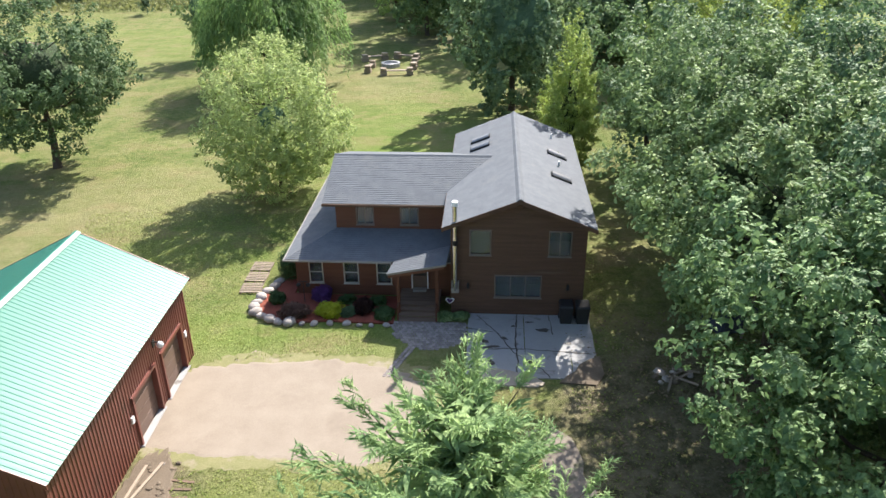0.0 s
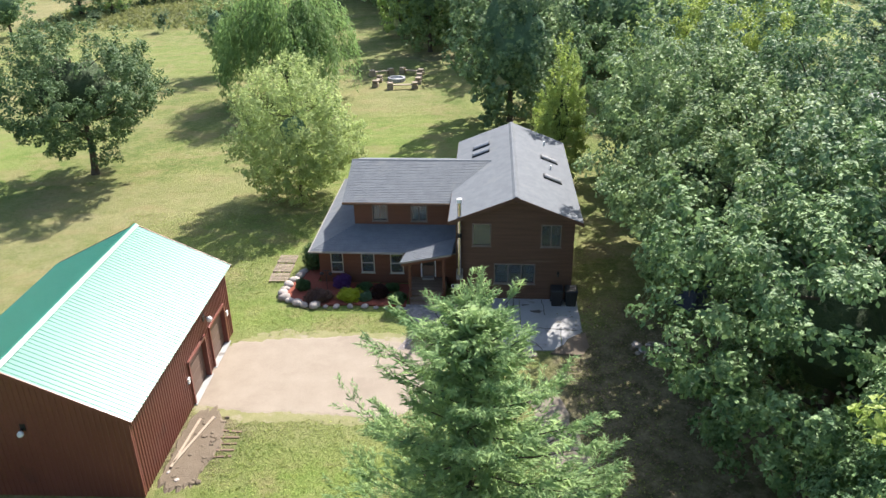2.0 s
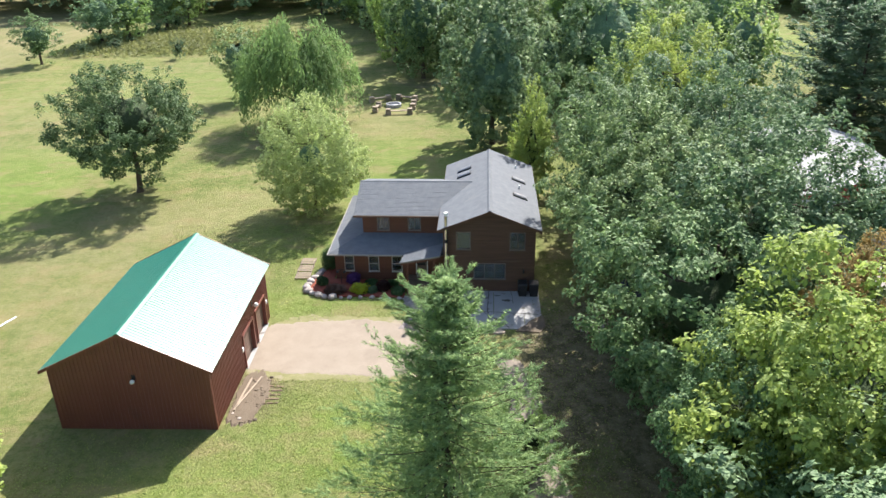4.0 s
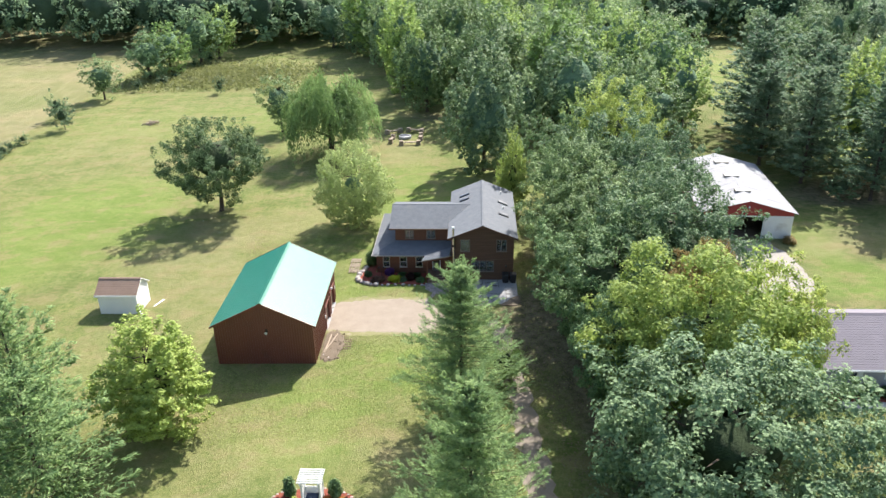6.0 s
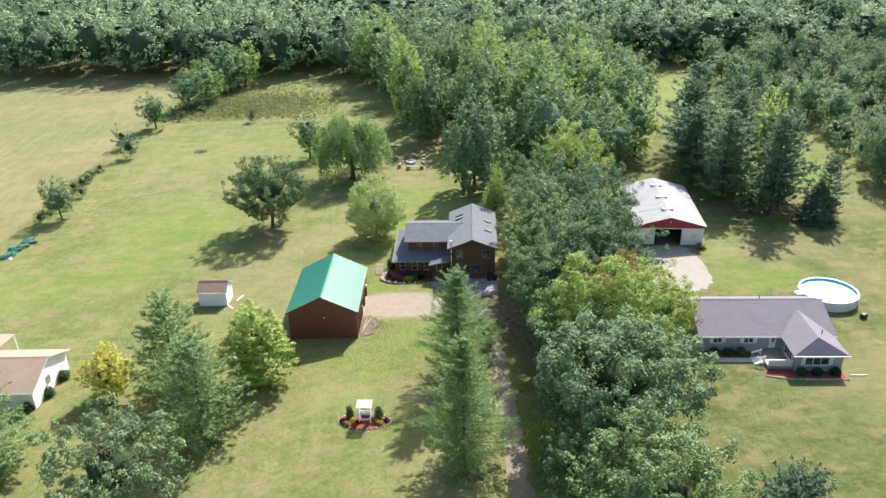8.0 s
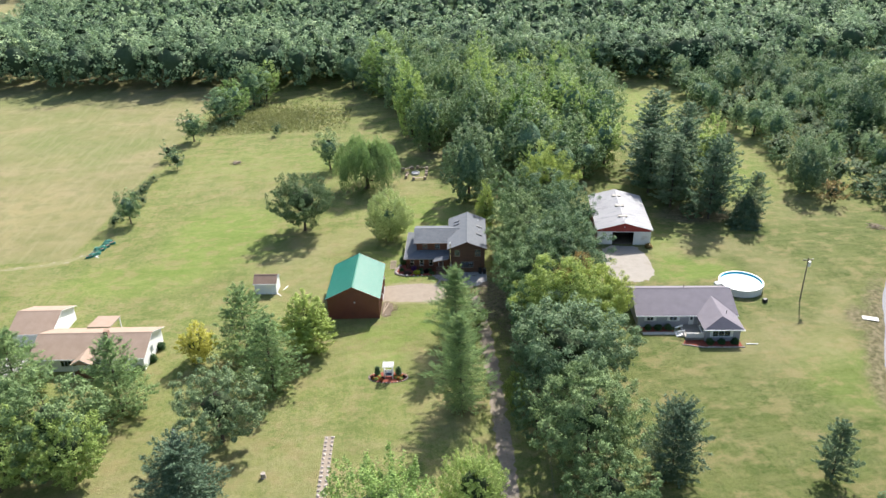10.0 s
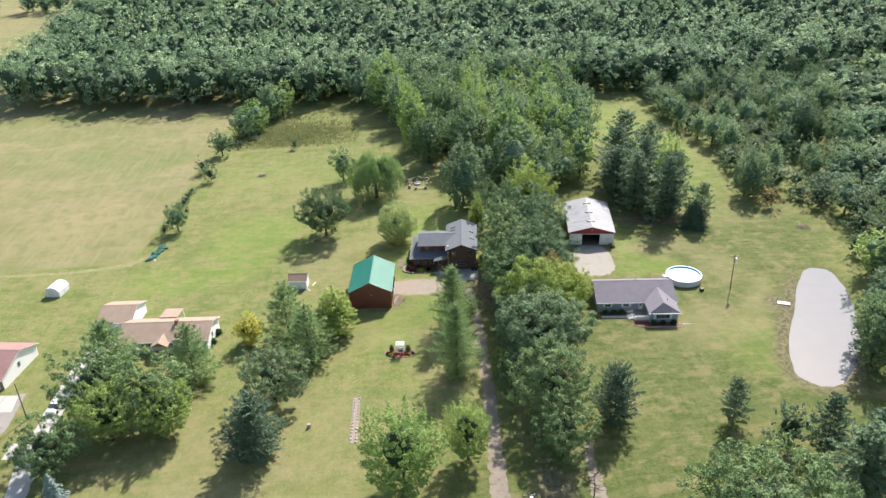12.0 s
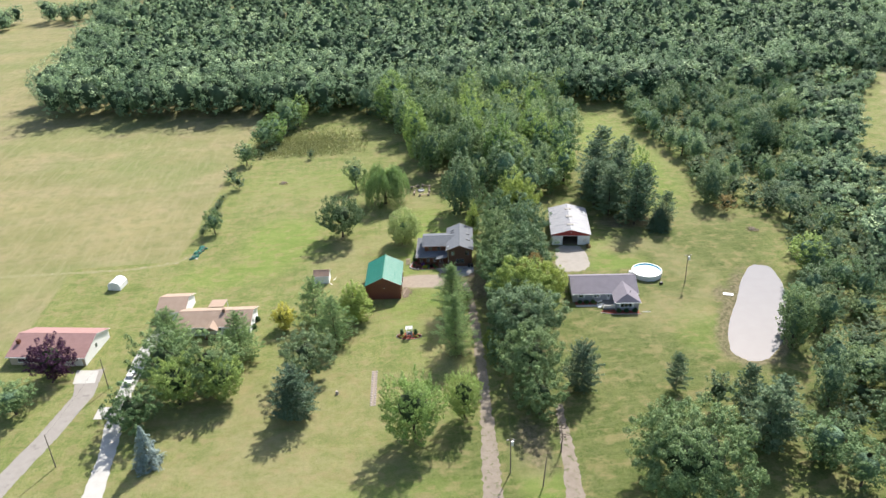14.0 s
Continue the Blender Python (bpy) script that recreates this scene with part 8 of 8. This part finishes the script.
# arbor bed on the lawn
pad("ground_bed_4", outline(-11.35, -0.75, 2.85, 1.35, -6, random.Random(2), 40, 2.2, 0.05), 0.08, MULCH, "island of red mulch around a white arbor", "planting bed")
arb = thing("garden_arbor", "white wooden arbor seat with a slatted top", "arbor", -11.25, -0.7, -6)
for x in (-0.62, 0.62):
    for y in (-0.45, 0.45):
        part("post", Geo().box(x - 0.06, x + 0.06, y - 0.06, y + 0.06, 0.0, 2.1), WHITE, arb)
    part("side_panel", Geo().box(x - 0.02, x + 0.02, -0.4, 0.4, 0.4, 1.7), WHITE, arb)
    part("top_beam", Geo().box(x - 0.05, x + 0.05, -0.75, 0.75, 2.1, 2.24), WHITE, arb)
for i in range(7):
    part("top_slat", Geo().box(-0.85, 0.85, -0.70 + i * 0.22, -0.62 + i * 0.22, 2.245, 2.33), WHITE, arb)
part("seat", Geo().box(-0.58, 0.58, -0.25, 0.35, 0.42, 0.48), WHITE, arb)
part("backrest", Geo().box(-0.58, 0.58, 0.35, 0.40, 0.5, 1.1), WHITE, arb)
part("cushion", Geo().box(-0.45, 0.45, -0.2, 0.3, 0.485, 0.60), surface("dark_cushion", (0.02, 0.03, 0.06), (0.05, 0.07, 0.12), 4.0, 20.0, 0.9), arb, bevel=0.04)
for i, (x, y, h, m) in enumerate(((-12.9, 0.1, 1.5, MAPLE), (-9.75, -0.25, 1.5, MAPLE))):
    bush("upright_shrub", "upright green grass-like shrub", 400 + i, 0.42, 0.42, h, 900, 0.2, m, x, y, 0.05, "shrub", "shrubs of the arbor bed")
ORANGE = leaf_mat("orange_flowers", (0.35, 0.10, 0.03), (0.60, 0.28, 0.06))
for i in range(19):
    t = i / 18
    x = -13.7 + 4.7 * t
    if abs(x + 11.25) > 0.7:
        bush("flower_clump", "low clump of orange and yellow flowers", 420 + i, 0.34, 0.30, 0.42, 260, 0.13, ORANGE if i % 2 else (YELLOWING if i % 3 else DKRED), x, -1.15 + rs.uniform(-0.45, 0.6) - 0.1 * t, 0.06, "flowers", "flowers of the arbor bed")
for i in range(34):
    t = 2 * math.pi * i / 34
    r = rs.uniform(0.09, 0.14)
    solo("edging_stone", Geo().ball((0, 0, r * 0.4), r * 1.3, r, r * 0.7, rs, 6, 0.15), BOULDER, "small stone edging the arbor bed", "stone", -11.35 + 2.9 * math.cos(t), -0.75 + 1.4 * math.sin(t) - 0.3 * math.cos(t), group="stones of the arbor bed")

# fire ring with log benches
SLATE = surface("pale_stone", (0.34, 0.33, 0.34), (0.50, 0.49, 0.50), 2.0, 12.0, 0.9, relief=0.4)
ringp = thing("fire_ring", "round grey stone fire ring on a worn patch", "fire pit", -2.5, 86.2)
for i in range(14):
    t = 2 * math.pi * i / 14
    b = part("ring_stone", Geo().box(-0.2, 0.2, -0.12, 0.12, 0.0, 0.42), SLATE, ringp, bevel=0.02)
    b.matrix_basis = pose(0.95 * math.cos(t), 0.95 * math.sin(t), 0, 0, 0, math.degrees(t) + 90)
part("ash", Geo().tube((0, 0, 0.0), (0, 0, 0.2), 0.85, 0.85, 16), SLATE, ringp)
for x, y, tn, ln in ((-1.8, 82.0, 0, 3.0), (-4.8, 84.6, 80, 2.6), (-4.4, 89.3, 20, 2.6), (0.2, 85.4, 85, 2.2), (-0.6, 89.4, -25, 2.6)):
    bn = thing("log_bench", "rough plank bench on square wooden blocks", "bench", x, y, tn, group="benches round the fire")
    part("plank", Geo().box(-ln / 2, ln / 2, -0.22, 0.22, 0.45, 0.55), OLD_WOOD, bn, bevel=0.01)
    for s in (-1, 1):
        part("block", Geo().box(s * (ln / 2 - 0.05) - 0.36, s * (ln / 2 - 0.05) + 0.36, -0.36, 0.36, 0.0, 0.448), OLD_WOOD, bn, bevel=0.02)
        part("armrest", Geo().box(s * (ln / 2 - 0.05) - 0.32, s * (ln / 2 - 0.05) + 0.32, -0.34, 0.34, 0.555, 0.78), OLD_WOOD, bn, bevel=0.02)

# brush piles, vegetable patch, stone strip, dock, odd things
for i, (x, y, n, r0) in enumerate(((-49.8, 101.5, 26, 1.3), (90.7, 39.6, 30, 1.6))):
    bp = thing("brush_pile", "low heap of dry sticks and stones on the lawn", "brush pile", x, y, group="brush piles")
    for k in range(n):
        a, r = rs.uniform(0, 6.28), rs.uniform(0, r0)
        g = Geo().tube((-0.9, 0, 0), (0.9, 0, 0.1), 0.06, 0.04, 5)
        st = part("stick", g, OLD_WOOD, bp)
        st.matrix_basis = pose(r * math.cos(a), r * math.sin(a), 0.05 + (r0 - r) * 0.35 * rs.random(), rs.uniform(-15, 15), rs.uniform(-20, 20), rs.uniform(0, 360))
TEAL = surface("teal_tarp", (0.02, 0.16, 0.13), (0.04, 0.24, 0.19), 2.0, 10.0, 0.5)
for i in range(5):
    x, y = -70.8 + 0.65 * i, 47.8 + 1.5 * i
    pb = thing("planter_box", "green raised planter in the vegetable patch", "planter", x, y, 25, group="planters of the vegetable patch")
    part("box", Geo().box(-0.7, 0.7, -0.35, 0.35, 0.0, 0.4), TEAL, pb, bevel=0.02)
    part("soil", Geo().box(-0.64, 0.64, -0.29, 0.29, 0.38, 0.43), SOIL, pb)
for i in range(15):
    t = i / 14
    for s in (-0.4, 0.4):
        r = rs.uniform(0.16, 0.24)
        solo("row_stone", Geo().ball((0, 0, r * 0.3), r, r * 1.3, r * 0.6, rs, 6, 0.2), BOULDER, "pale stone in a double row on the lawn", "stone", -20.1 + t * 0.6 + s, -25.0 + 11.4 * t, rs.uniform(0, 180), group="stones of the garden row")
pad("ground_bed_5", [(-20.7, -25.2), (-19.5, -25.3), (-18.9, -13.4), (-20.2, -13.2)], 0.03, GRAVEL, "narrow gravel garden strip in the lawn", "garden strip")
dk = thing("dock", "short white plank dock at the pond's edge", "dock", 68.6, 6.0, -25)
for i in range(9):
    part("plank", Geo().box(-1.2 + i * 0.27, -0.96 + i * 0.27, -0.55, 0.55, 0.10, 0.15), WHITE, dk)
for y in (-0.45, 0.4):
    part("beam", Geo().box(-1.2, 1.2, y, y + 0.08, -0.25, 0.10), OLD_WOOD, dk)
solo("white_stump", Geo().tube((0, 0, 0), (0, 0, 0.7), 0.35, 0.3, 9), BOULDER, "small pale stump on the lawn", "stump", -27.5, -20.2)
ft = thing("fence_gate", "short dark wire fence panel before the arbor bed", "fence", -12.6, -2.7, -6)
for i in range(6):
    part("rod", Geo().tube((-0.8 + i * 0.32, 0, 0), (-0.8 + i * 0.32, 0, 0.75), 0.012, 0.012, 5), BLACK, ft)
for z in (0.1, 0.7):
    part("bar", Geo().box(-0.8, 0.8, -0.012, 0.012, z, z + 0.02), BLACK, ft)

# weeds of the wild meadow and of the pond's shore
rng = np.random.default_rng(9)
k = 9000
wx, wy = rng.normal(-45, 13, k), rng.normal(141, 8, k)
ok = (wx > -66) & (wx < -20) & (wy > 127) & (wy < 170)
wx, wy = wx[ok], wy[ok]
pc = np.stack([wx, wy, rng.uniform(0.1, 0.9, len(wx))], 1)
me = card_mesh("meadow_weeds", pc, rng.normal(size=pc.shape) + np.array([0, -0.4, 0.6]), 0.75, 0.5, WEED, rng)
tagged(new("meadow_weeds", me), "tall pale weeds of an unmown meadow corner", "weeds", kind="stuff")

TEAL_LEAF = leaf_mat("teal_netting_and_leaves", (0.060, 0.260, 0.200), (0.180, 0.480, 0.400))
rv = random.Random(9)
for k in range(9):
    t = k / 8
    bush("netted_plant", "vegetable plant under teal-green netting", 300 + k, 0.75, 0.65, rv.uniform(0.5, 0.9), 260, 0.26, TEAL_LEAF, -70.3 + 1.6 * t + rv.uniform(-0.5, 0.5), 48.3 + 6.6 * t, 0.0, "plant", "netted vegetable plants")
for k in range(7):
    solo("white_board", Geo().box(-0.1, 0.1, -0.45, 0.45, 0.0, 0.07), WHITE, "white board at the edge of the vegetable patch", "board", -70.6 + rv.uniform(-0.9, 1.6), 47.5 + rv.uniform(0, 3.5), rv.uniform(0, 180), bevel=0.01, group="boards of the vegetable patch")
